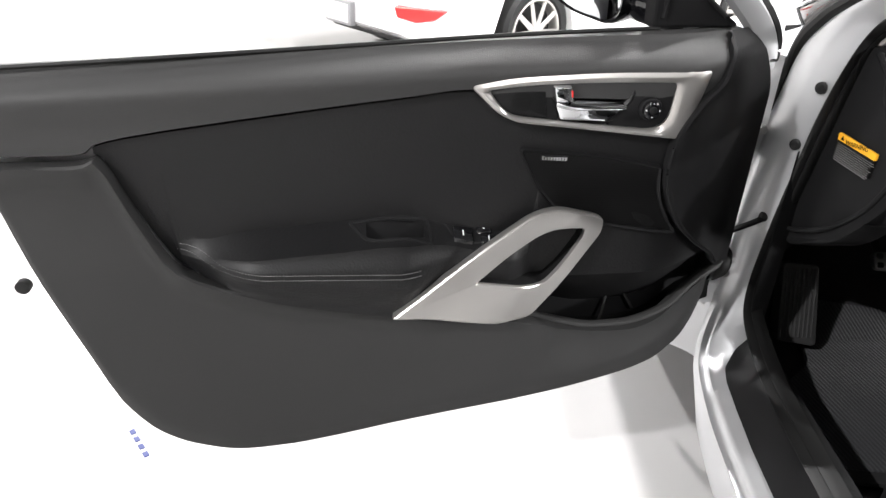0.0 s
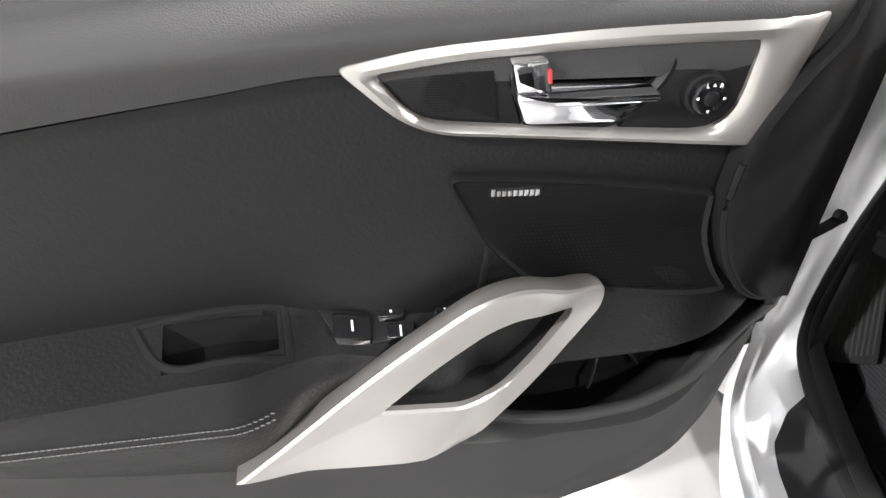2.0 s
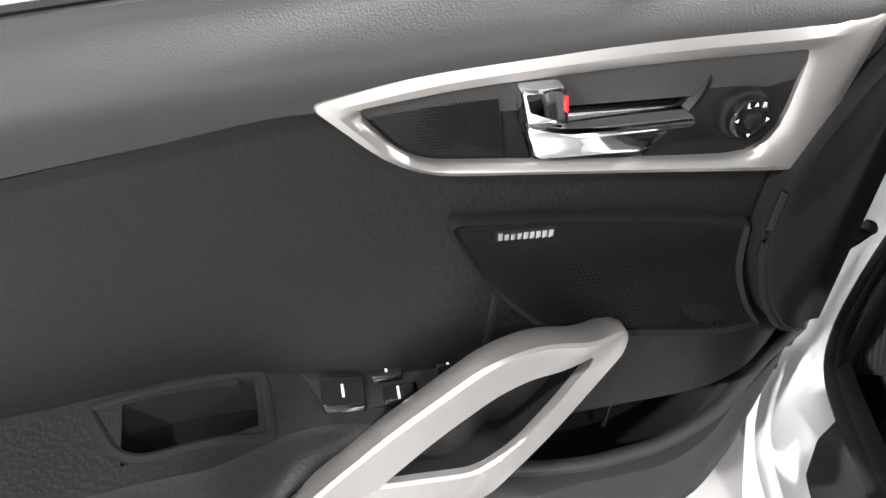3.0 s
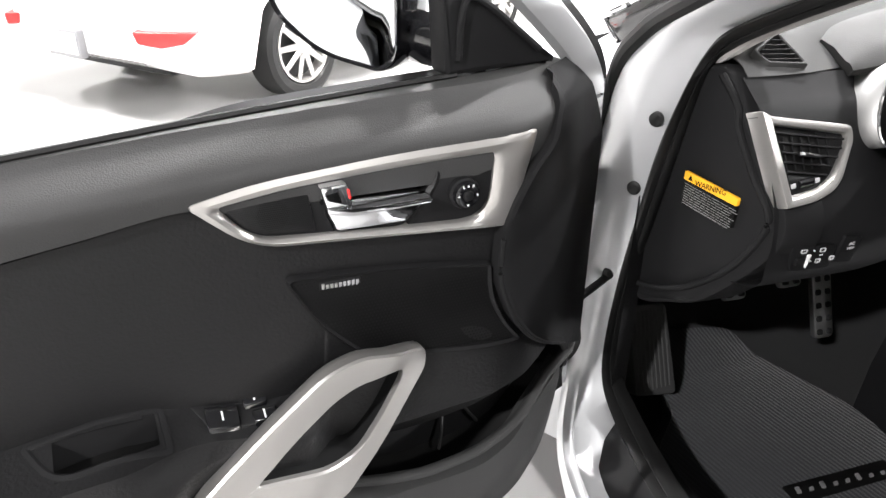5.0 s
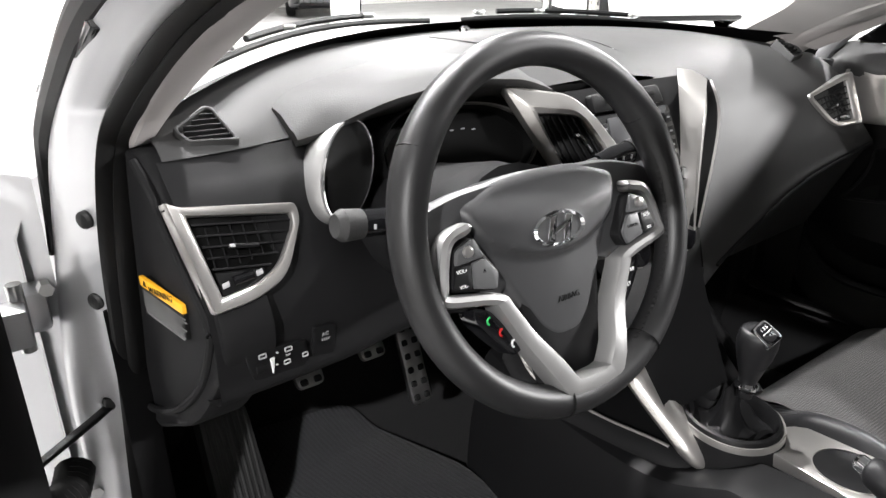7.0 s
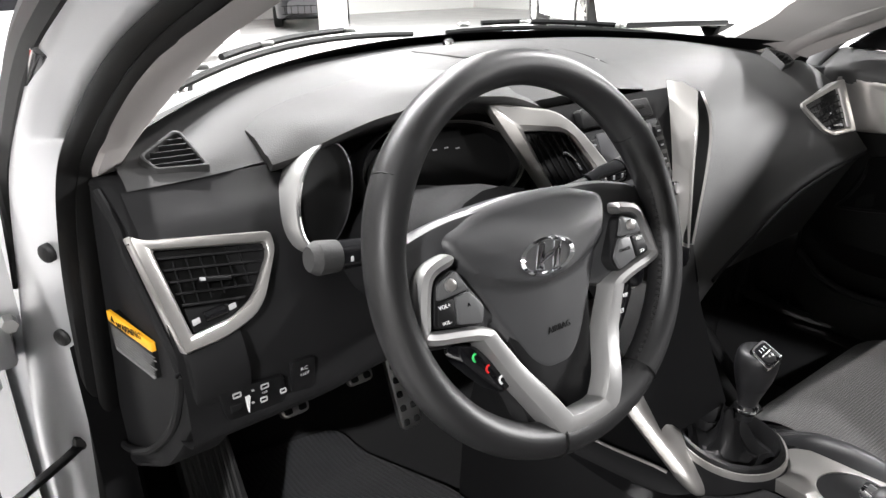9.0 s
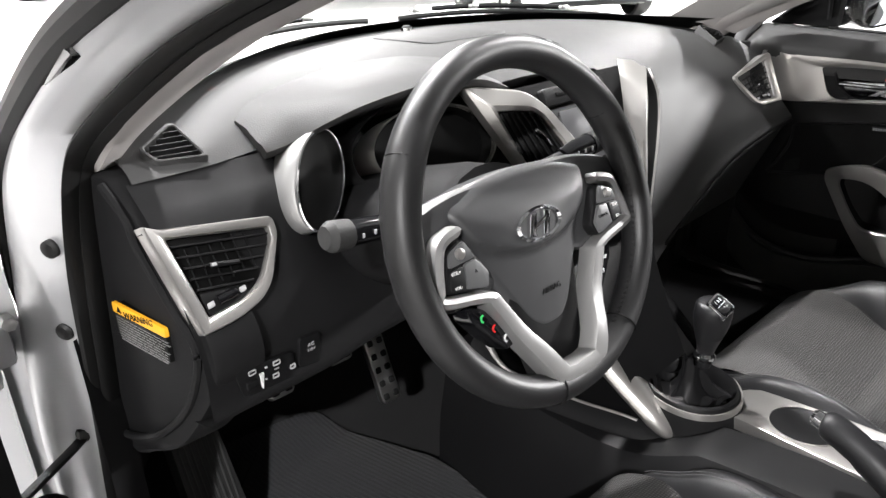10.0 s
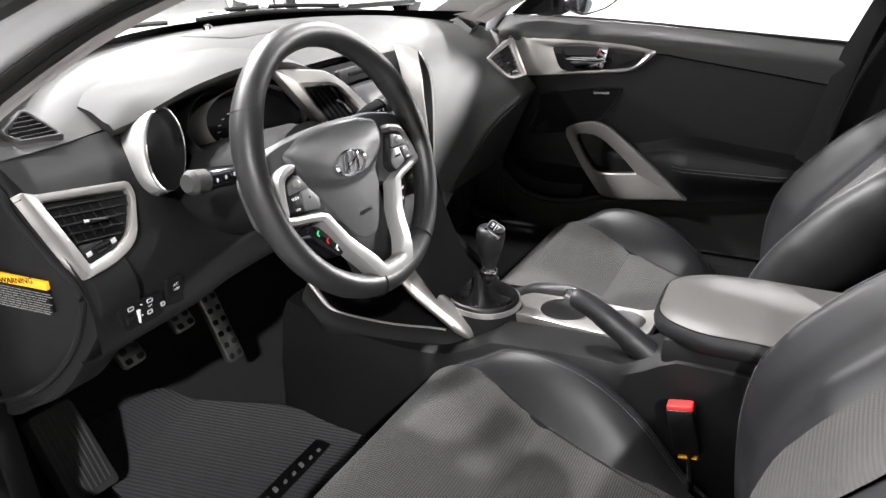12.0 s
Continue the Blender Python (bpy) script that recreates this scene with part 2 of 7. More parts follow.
def slab(M, loop, w0, w1, bevel=0.002, bm=None):
    """A plate with the outline loop, from depth w0 to w1 with a rounded front edge. M(u, w, v) -> place."""
    rings = [[M(p[0], w0, p[1]) for p in loop], [M(p[0], w1 - bevel * (1 if w1 > w0 else -1), p[1]) for p in loop]]
    i1, i2 = inset(loop, bevel * 0.3), inset(loop, bevel)
    sg = 1 if w1 > w0 else -1
    rings += [[M(p[0], w1 - bevel * 0.3 * sg, p[1]) for p in i1], [M(p[0], w1, p[1]) for p in i2]]
    return loft(rings, True, True, bm)


def band(M, outer, inner, profile, bm=None):
    """A ring between two loops of equal count; profile: rows of (share of the way inwards, depth)."""
    bm = bm or bmesh.new()
    rings = []
    for f, w in profile:
        ring = []
        for a, b in zip(outer, inner):
            u, v = a[0] + (b[0] - a[0]) * f, a[1] + (b[1] - a[1]) * f
            ring.append(M(u, w(u, v) if callable(w) else w, v))
        rings.append(ring)
    return loft(rings, True, False, bm)


def field(M, us, lo, hi, wf, nz=14, back=0.02, edge=0.004, zfun=None, skip=None):
    """A surface over (u, z) between two curves, with rolled edges and a skirt behind."""
    rows, uz = [], []
    for u in us:
        a, b = lo(u), hi(u)
        zs = [a + (b - a) * j / nz for j in range(nz + 1)]
        g = min(0.25 / nz, edge / max(b - a, 1e-6))
        zs = zfun(u, a, b) if zfun else zs
        zs = [a] + [a + (b - a) * g] + zs[1:-1] + [b - (b - a) * g] + [b]
        uz.append([a - 1] + zs)
        row = [M(u, wf(u, a) - back, a)]
        for j, z in enumerate(zs):
            row.append(M(u, wf(u, z) - (edge if j in (0, len(zs) - 1) else 0), z))
        row.append(M(u, wf(u, b) - back, b))
        rows.append(row)
    if not skip:
        return loft(rows, False, False)
    bm = bmesh.new()
    vs = [[bm.verts.new(p) for p in r] for r in rows]
    for i in range(len(us) - 1):
        for j in range(len(rows[0]) - 1):
            if j + 1 < len(uz[i]) and skip((us[i] + us[i + 1]) / 2, (uz[i][j] + uz[i][j + 1]) / 2):
                continue
            bm.faces.new((vs[i][j], vs[i][j + 1], vs[i + 1][j + 1], vs[i + 1][j]))
    return bm


def box(bm, c, s, rot=None):
    m = Matrix.Translation(c) @ (rot or Matrix()) @ Matrix.Diagonal((*s, 1))
    bmesh.ops.create_cube(bm, size=1, matrix=m)
    return bm


def rbox(c, s, b=0.004, seg=2, rot=None):
    """A block with rounded edges."""
    bm = bmesh.new()
    bmesh.ops.create_cube(bm, size=1, matrix=Matrix.Diagonal((*s, 1)))
    bmesh.ops.bevel(bm, geom=bm.edges[:] + bm.verts[:], offset=min(b, min(s) * 0.45), segments=seg, affect="EDGES", profile=0.5)
    bmesh.ops.transform(bm, matrix=Matrix.Translation(c) @ (rot or Matrix()), verts=bm.verts)
    return bm


def disc(bm, M, c, r, w0, w1, n=28, bevel=0.001, flat=1.0):
    loop = [Vector((c[0] + math.cos(2 * math.pi * i / n) * r, c[1] + math.sin(2 * math.pi * i / n) * r * flat)) for i in range(n)]
    return slab(M, loop, w0, w1, bevel, bm)


def letters(name, text, size, place, mat, parent, label="", depth=0.0003):
    """Writing in the built-in font, as a mesh; place: the matrix whose x runs along the words."""
    cu = bpy.data.curves.new(name, "FONT")
    cu.body, cu.size, cu.extrude, cu.align_x, cu.align_y = text, size, depth, "CENTER", "CENTER"
    cu.resolution_u = 2
    tmp = bpy.data.objects.new(name, cu)
    scene.collection.objects.link(tmp)
    me = bpy.data.meshes.new_from_object(tmp.evaluated_get(bpy.context.evaluated_depsgraph_get()))
    bpy.data.objects.remove(tmp)
    me.transform(place)
    bm = bmesh.new()
    bm.from_mesh(me)
    return part(name, bm, mat, parent, label)


def plane_matrix(M, u, v, w):
    """The matrix that lays text on the surface M at (u, v), with its x along +u."""
    o, a, b = M(u, w, v), M(u + 0.01, w, v), M(u, w, v + 0.01)
    x = (a - o).normalized()
    y = (b - o).normalized()
    z = x.cross(y)
    m = Matrix((x, y, z)).transposed().to_4x4()
    m.translation = o
    return m


# ---- showroom ----
def build_room():
    def sheet(name, c, s, mat, label):
        ob = part(name, box(bmesh.new(), c, s), mat)
        return tagged(ob, label, name.split("_")[0], kind="structure")
    sheet("floor", (2.5, 4.5, -0.05), (27, 31, 0.1), FLOORMAT, "polished white showroom floor with soft reflections")
    # Out of view; its dark colour lowers the fill light
    sheet("ceiling", (2.5, 4.5, 5.05), (27, 31, 0.1), CEILING, "unseen showroom ceiling, dark to cut bounced light")
    sheet("wall_north", (2.5, 19.9, 2.5), (26.8, 0.2, 5), WALLMAT, "plain white showroom wall")
    sheet("wall_south", (2.5, -10.9, 2.5), (26.8, 0.2, 5), WALLMAT, "plain white showroom wall")
    sheet("wall_west", (-10.9, 4.5, 2.5), (0.2, 31, 5), WALLMAT, "plain white showroom wall")
    sheet("wall_east", (15.9, 4.5, 2.5), (0.2, 31, 5), WALLMAT, "plain white showroom wall")
    for x, y, z, watts, size in LAMPS:
        d = bpy.data.lights.new("ceiling_lamp", "AREA")
        d.shape, d.size, d.energy, d.color = "DISK", size, watts, (1.0, 0.985, 0.985)
        lamp = new("ceiling_lamp", d)
        lamp.matrix_world = pose(x, y, z)
        fix = thing("ceiling_downlight", "unseen round white ceiling downlight with a metal rim", "ceiling light", "showroom downlights", at=(x, y, z))
        ring = [Vector((math.cos(a) * size * 0.62, math.sin(a) * size * 0.62)) for a in np.linspace(0, 2 * math.pi, 33)[:-1]]
        ins = [p * 0.84 for p in ring]
        MM = lambda u, w, v, x=x, y=y, z=z: V(x + u, y + v, z + w)
        part("rim", band(MM, ring, ins, [(0, 0.4), (0, 0.01), (0.3, -0.01), (1, 0.0), (1, 0.4)]), WALLMAT, fix)
    # Assumed key light through the passenger's window, with a made-up housing
    for at, aim, watts, size in SPOTS:
        d = bpy.data.lights.new("added_lamp", "AREA")
        d.shape, d.size, d.energy, d.color = "DISK", size, watts, (1.0, 0.985, 0.985)
        lamp = new("added_lamp", d)
        lamp.matrix_world = look(at, aim)
        fix = thing("added_spotlight", "black spotlight on a ceiling rod, added out of view", "spotlight", "showroom spotlights", at=at)
        a, n = Vector(at), (Vector(aim) - Vector(at)).normalized()
        part("barrel", tube([a - n * 0.5, a - n * 0.3, a - n * 0.02, a + n * 0.02], [0.1, size * 0.56, size * 0.56, size * 0.56], 24, cap=False), DARK, fix)
        part("rod", tube([a - n * 0.3, V(a.x, a.y, 5.0)], 0.02, 8), DARK, fix)
    col = thing("column", "square white showroom column", "column", at=(6.4, 12.9, 0))
    part("shaft", rbox((6.4, 12.9, 2.5), (0.45, 0.45, 5.0), 0.02), WALLMAT, col)
    part("foot", rbox((6.4, 12.9, 0.05), (0.5, 0.5, 0.1), 0.01), WALLMAT, col)


def build_parked_car(label, M, paint, marker=None, grid=False):
    """A parked saloon: x ahead, y to its left, z up from the ground under its middle."""
    car = thing("parked_car", label, "car", "parked cars")
    car.matrix_world = M

    def P(name, bm, mat, parent=car, lab=""):
        ob = new(name, finish(bm, name, mat))
        ob.parent = parent
        if lab:
            ob["label"] = lab
        return ob
    half = curve([(-2.25, 0.62), (-2.1, 0.80), (-1.6, 0.89), (0, 0.91), (1.4, 0.89), (1.95, 0.78), (2.2, 0.55)])
    top = curve([(-2.25, 0.80), (-2.1, 0.98), (-1.5, 1.0), (-0.5, 0.97), (0.9, 0.94), (1.6, 0.86), (2.05, 0.72), (2.2, 0.62)])
    bot = curve([(-2.25, 0.34), (-2.0, 0.24), (-1.0, 0.2), (1.2, 0.2), (2.0, 0.22), (2.2, 0.32)])
    rings = []
    for x in np.linspace(-2.25, 2.2, 44):
        h, t, b = half(x), top(x), bot(x)
        arch = 0.0
        for wx in (-1.32, 1.36):
            if abs(x - wx) < 0.37:
                arch = max(arch, 0.33 + math.sqrt(max(0, 0.37 ** 2 - (x - wx) ** 2)) - b)
        lo = b + arch
        half_ring = [(h * 0.55, b), (h * 0.93, lo), (h * 0.985, lo + 0.03), (h, max(0.55, lo + 0.05)), (h * 0.985, t - 0.10), (h * 0.95, t - 0.04), (h * 0.85, t), (h * 0.4, t + 0.03)]
        rings.append([V(x, y, z) for y, z in half_ring] + [V(x, -y, z) for y, z in reversed(half_ring)])
    P("body", loft(rings), paint)
    cab = []
    for x, h, z in ((-1.75, 0.72, 0.98), (-1.1, 0.62, 1.34), (-0.6, 0.60, 1.43), (0.1, 0.6, 1.43), (0.55, 0.62, 1.33), (1.15, 0.74, 0.95)):
        zz = 0.93
        ring = [(h + 0.12, zz), (h + 0.1, zz + 0.02), (h + 0.02, max(z - 0.06, zz + 0.03)), (h - 0.05, max(z - 0.01, zz + 0.04)), (0.2, z + 0.012 if z > 1 else zz + 0.05)]
        cab.append([V(x, y, q) for y, q in ring] + [V(x, -y, q) for y, q in reversed(ring)])
    P("cabin", loft(cab), GLOSS, lab="dark tinted glass cabin")
    for wx in (-1.32, 1.36):
        for sy in (-1, 1):
            c = V(wx, sy * 0.80, 0.325)
            wheel = P("wheel", tube([c + V(0, sy * -0.1, 0), c + V(0, sy * 0.02, 0)], 0.2, 24, up=(1, 0, 0)), RUBBER)
            prof = [(0.225, 0.07), (0.245, 0.10), (0.29, 0.105), (0.318, 0.085), (0.325, 0.04), (0.325, -0.08), (0.30, -0.10)]
            rings = []
            for r, y in prof:
                rings.append([c + V(r * math.cos(a), sy * y, r * math.sin(a)) for a in np.linspace(0, 2 * math.pi, 41)[:-1]])
            P("tyre", loft(rings, True, False), RUBBER, wheel)
            rings = []
            for r, y in [(0.228, 0.092), (0.215, 0.095), (0.205, 0.08), (0.2, 0.0)]:
                rings.append([c + V(r * math.cos(a), sy * y, r * math.sin(a)) for a in np.linspace(0, 2 * math.pi, 41)[:-1]])
            P("rim", loft(rings, True, False), SATIN, wheel, "silver alloy rim")
            for k in range(10):
                a = 2 * math.pi * k / 10
                sp = tube([c + V(0.03 * math.cos(a), sy * 0.085, 0.03 * math.sin(a)), c + V(0.21 * math.cos(a), sy * 0.088, 0.21 * math.sin(a))], [0.022, 0.017], 6, flat=0.5, up=(0, 1, 0))
                P("spoke", sp, SATIN, wheel)
            P("hub_cap", tube([c + V(0, sy * 0.07, 0), c + V(0, sy * 0.1, 0)], [0.06, 0.05], 16, up=(1, 0, 0)), SATIN, wheel)
    P("rear_skirt", rbox((-1.95, 0, 0.27), (0.25, 1.1, 0.10), 0.04), DARK, lab="black lower bumper")
    P("front_skirt", rbox((1.98, 0, 0.27), (0.25, 1.2, 0.14), 0.04), DARK, lab="black lower bumper")
    for sy in (-1, 1):
        loop = rounded([(-0.17, 0.035), (0.17, 0.045), (0.15, -0.02), (0.03, -0.045), (-0.09, -0.025)], 0.014)
        fr = Matrix.Translation((-2.185, sy * 0.72, 0.47)) @ Matrix.Rotation(-sy * radians(38), 4, "Z")
        R = lambda u, w, v, fr=fr, sy=sy: fr @ V(-w, -sy * u, v)
        P("reflector", slab(R, loop, -0.05, 0.035, 0.006), RED, lab="red bumper reflector")
        lamp = [V(-2.2, sy * 0.55, 0.85), V(-2.1, sy * 0.74, 0.86), V(-1.95, sy * 0.82, 0.86)]
        P("tail_lamp", tube(spline(lamp, 4), 0.06, 8), RED)
        lamp = [V(2.1, sy * 0.5, 0.66), V(2.0, sy * 0.68, 0.70), V(1.75, sy * 0.80, 0.78)]
        P("headlamp", tube(spline(lamp, 4), 0.06, 8), CHROME)
        if marker:
            mk = rounded([(-0.16, -0.02), (0.1, 0.0), (0.16, 0.06), (0.02, 0.03)], 0.01)
            R = lambda u, w, v, sy=sy: V(1.72 + u, sy * (0.80 + w), 0.52 + v)
            P("side_marker", slab(R, mk, 0, 0.05), marker, lab="orange side marker")
    plate = P("plate", rbox((-2.27, 0.09, 0.39), (0.05, 0.32, 0.16), 0.01), GREYINK)
    P("plate_face", rbox((-2.293, 0.09, 0.39), (0.014, 0.28, 0.12), 0.004), WALLMAT, plate, "white plate with no writing")
    if grid:
        for k in range(9):
            P("grille_bar", rbox((2.2, -0.6 + k * 0.15, 0.42), (0.05, 0.018, 0.22), 0.004), DARK)
        for k in range(2):
            P("grille_rail", rbox((2.2, 0, 0.33 + k * 0.18), (0.05, 1.35, 0.02), 0.004), DARK)
    return car


build_room()
build_parked_car("white saloon with a red bumper reflector and silver alloy wheels", pose(-0.59, 5.63, 0, 0, 0, 43), WHITEPAINT)
build_parked_car("white parked saloon with silver alloy wheels", pose(1.04, 10.5, 0, 0, 0, 190), WHITEPAINT)
build_parked_car("white parked car with black tyres and an orange side marker", pose(8.038, 6.894, 0.253, 0, 0, -122) @ Matrix.Scale(1.1, 4), WHITEPAINT, ORANGE)
build_parked_car("dark grey parked car with a grid grille", pose(8.0, 17.0, 0, 0, 0, -117), DUSK, None, True)
stage = thing("display_platform", "low white showroom display platform under a car", "platform", at=(8.04, 6.89, 0))
part("deck", rbox((8.04, 6.89, 0.127), (3.0, 5.6, 0.253), 0.02, 2, Matrix.Rotation(radians(-32), 4, "Z")), WALLMAT, stage)
mark = thing("floor_marking", "short dashed dark blue line on the showroom floor", "floor marking")
for k in range(4):
    c = Vector((-2.077, 0.358, 0.0)).lerp(Vector((-1.997, 0.271, 0.0)), (k + 0.5) / 4)
    part("dash", rbox(c, (0.012, 0.018, 0.003), 0.001, 1, Matrix.Rotation(radians(-137.4), 4, "Z")), BLUE, mark)


# ---- the open driver's door and the closed passenger's door ----
TURN = radians(11.0)


def driver_side(u, w, z):
    return V(-0.86 - math.cos(TURN) * u + math.sin(TURN) * w, 0.30 - math.sin(TURN) * u - math.cos(TURN) * w, z)


def passenger_side(u, w, z):
    return V(0.775 - w, 0.355 - u, z)


swell = curve([(-0.02, -0.055), (0.0, -0.045), (0.06, 0.0), (0.12, 0.032), (0.17, 0.040), (0.25, 0.036), (0.5, 0.022), (0.8, 0.012), (1.3, 0.0)])
trim_low = curve([(0.0, 0.455), (0.012, 0.428), (0.03, 0.408), (0.064, 0.390), (0.168, 0.36), (0.38, 0.306), (0.593, 0.257), (0.72, 0.226), (0.80, 0.211),
                  (0.875, 0.205), (0.953, 0.221), (1.008, 0.249), (1.065, 0.318), (1.109, 0.434), (1.158, 0.575), (1.186, 0.663), (1.22, 0.80), (1.235, 0.87)])
belt = curve([(-0.02, 0.93), (0.02, 0.963), (0.055, 0.972), (0.197, 0.966), (0.43, 0.951), (0.666, 0.931), (0.92, 0.910), (1.15, 0.892), (1.25, 0.885)])
crease = curve([(0.0, 0.865), (0.1, 0.87), (0.44, 0.87), (0.489, 0.880), (0.58, 0.867), (0.684, 0.851), (0.85, 0.824), (0.971, 0.803), (1.043, 0.785), (1.06, 0.770), (1.25, 0.765)])
under = curve([(-0.05, 0.535), (-0.03, 0.532), (0.03, 0.503), (0.084, 0.469), (0.13, 0.452), (0.18, 0.444), (0.23, 0.444), (0.29, 0.455), (0.352, 0.476), (0.605, 0.507), (0.737, 0.526),
               (0.869, 0.557), (0.945, 0.592), (0.962, 0.615), (1.0, 0.688), (1.043, 0.772), (1.06, 0.762), (1.25, 0.757)])
arm_top = curve([(0.25, 0.638), (0.441, 0.643), (0.503, 0.654), (0.56, 0.668), (0.60, 0.671), (0.695, 0.661), (0.736, 0.657), (0.85, 0.642), (0.945, 0.612)])


def arm(u):
    return 0.080 * step(0.965, 0.80, u) * (0.45 + 0.55 * step(0.495, 0.60, u)) * step(0.36, 0.41, u)


def panel_depth(u, z):
    """Depth of the upholstered middle of the door, with its armrest."""
    w = swell(u) - 0.006
    a = arm(u)
    if a > 0:
        lo, mid, hi = under(u), 0.606, max(arm_top(u), 0.632)
        if z > hi - FACET:
            rise = 0.85 * min(max((hi - z) / FACET, 0), 1)
        else:
            rise = 0.85 + 0.15 * step(hi - FACET, mid, z) if z > mid else 1 - 0.35 * step(mid, lo, z)
        w += a * rise
    return w


def panel_foot(u):
    """Lower edge of the upholstered panel: above the map pocket near the hinges."""
    low = under(u) + 0.002
    return low + max(0, 0.577 - 0.06 * u - low) * step(0.42, 0.36, u)


FACET = 0.022  # drop of the armrest's nearly level top


def arm_spot(u, w, d):
    """Height on the armrest's top at (u, w), raised by d."""
    a = max(arm(u), 0.01)
    return max(arm_top(u), 0.632) - FACET * (w - swell(u) + 0.006) / (0.85 * a) + d


def panel_rows(u, a, b):
    """Heights at which the upholstered panel is cut, close together on the armrest's top."""
    if arm(u) < 0.002:
        return [a + (b - a) * j / 62 for j in range(63)]
    h = max(arm_top(u), 0.632)
    f = h - FACET
    if f < a + 0.01:
        return [a + (b - a) * j / 62 for j in range(63)]
    return [a + (f - a) * j / 28 for j in range(28)] + [f + (h - f) * j / 14 for j in range(14)] + [h + (b - h) * j / 20 for j in range(21)]


def in_cup(u, z):
    if not 0.556 < u < 0.650:
        return False
    h = arm_top(u)
    s = (h - z) / FACET
    return 0.14 < s < 0.74 and u < 0.672 - 0.03 * s


def lower_depth(u, z):
    base = swell(u) + 0.008 - 0.012 * step(0.92, 1.02, u) * step(0.55, 0.70, z)
    # the rim of the map pocket stands out in front of the panel near the hinges
    d = under(u) - z
    base += -0.022 * step(0.37, 0.24, u) * step(0.0, 0.08, u) * (1 - step(0.0, 0.12, d)) + 0.012 * (1 - step(0.0, 0.05, d)) * step(0.40, 0.7, u)
    return base + 0.012 * step(0.1, 0.4, u) - 0.006 * step(0.04, 0.0, z - trim_low(u))


def upper_depth(u, z):
    t = (belt(u) - z)
    return swell(u) + 0.012 - 0.045 * step(0.05, 0.0, t) ** 1.5 - 0.01 * step(0.03, 0.10, t)


def build_arm_controls(M, CA, door):
    """Pull cup and window switches on the armrest."""
    po = rounded([(0.678, 0.012), (0.541, 0.008), (0.538, 0.063), (0.648, 0.070)], [0.014, 0.014, 0.012, 0.03], 5, 3)
    pin = inset(po, 0.009)
    pull = part("pull_cup", band(CA, po, pin, [(0, -0.004), (0.15, 0.001), (0.6, 0.002), (0.85, 0.001), (1, -0.004), (1.15, -0.035)]), PLASTIC, door)
    # Cup floor is near-black to give the cup its depth shade
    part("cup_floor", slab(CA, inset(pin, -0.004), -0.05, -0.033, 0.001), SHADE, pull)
    sw = part("switch_plate", slab(CA, rounded([(0.520, 0.012), (0.39, 0.014), (0.385, 0.036), (0.50, 0.040)], 0.006, 4, 3), -0.004, 0.002, 0.001), DARK, door)
    for u, w, s, g in ((0.488, 0.030, 0.017, 0.010), (0.452, 0.016, 0.013, 0.008), (0.445, 0.034, 0.013, 0.006), (0.402, 0.018, 0.010, 0.007)):
        key = part("window_switch", slab(CA, rounded([(u + s, w - g), (u + s, w + g), (u - s, w + g), (u - s, w - g)], 0.003, 3, 1), -0.004, 0.007, 0.002), GLOSS, sw)
        part("switch_mark", slab(CA, [Vector(q) for q in ((u + 0.001, w - 0.004), (u + 0.001, w + 0.004), (u - 0.001, w + 0.004), (u - 0.001, w - 0.004))], 0.006, 0.0076, 0.0002), INK, key)


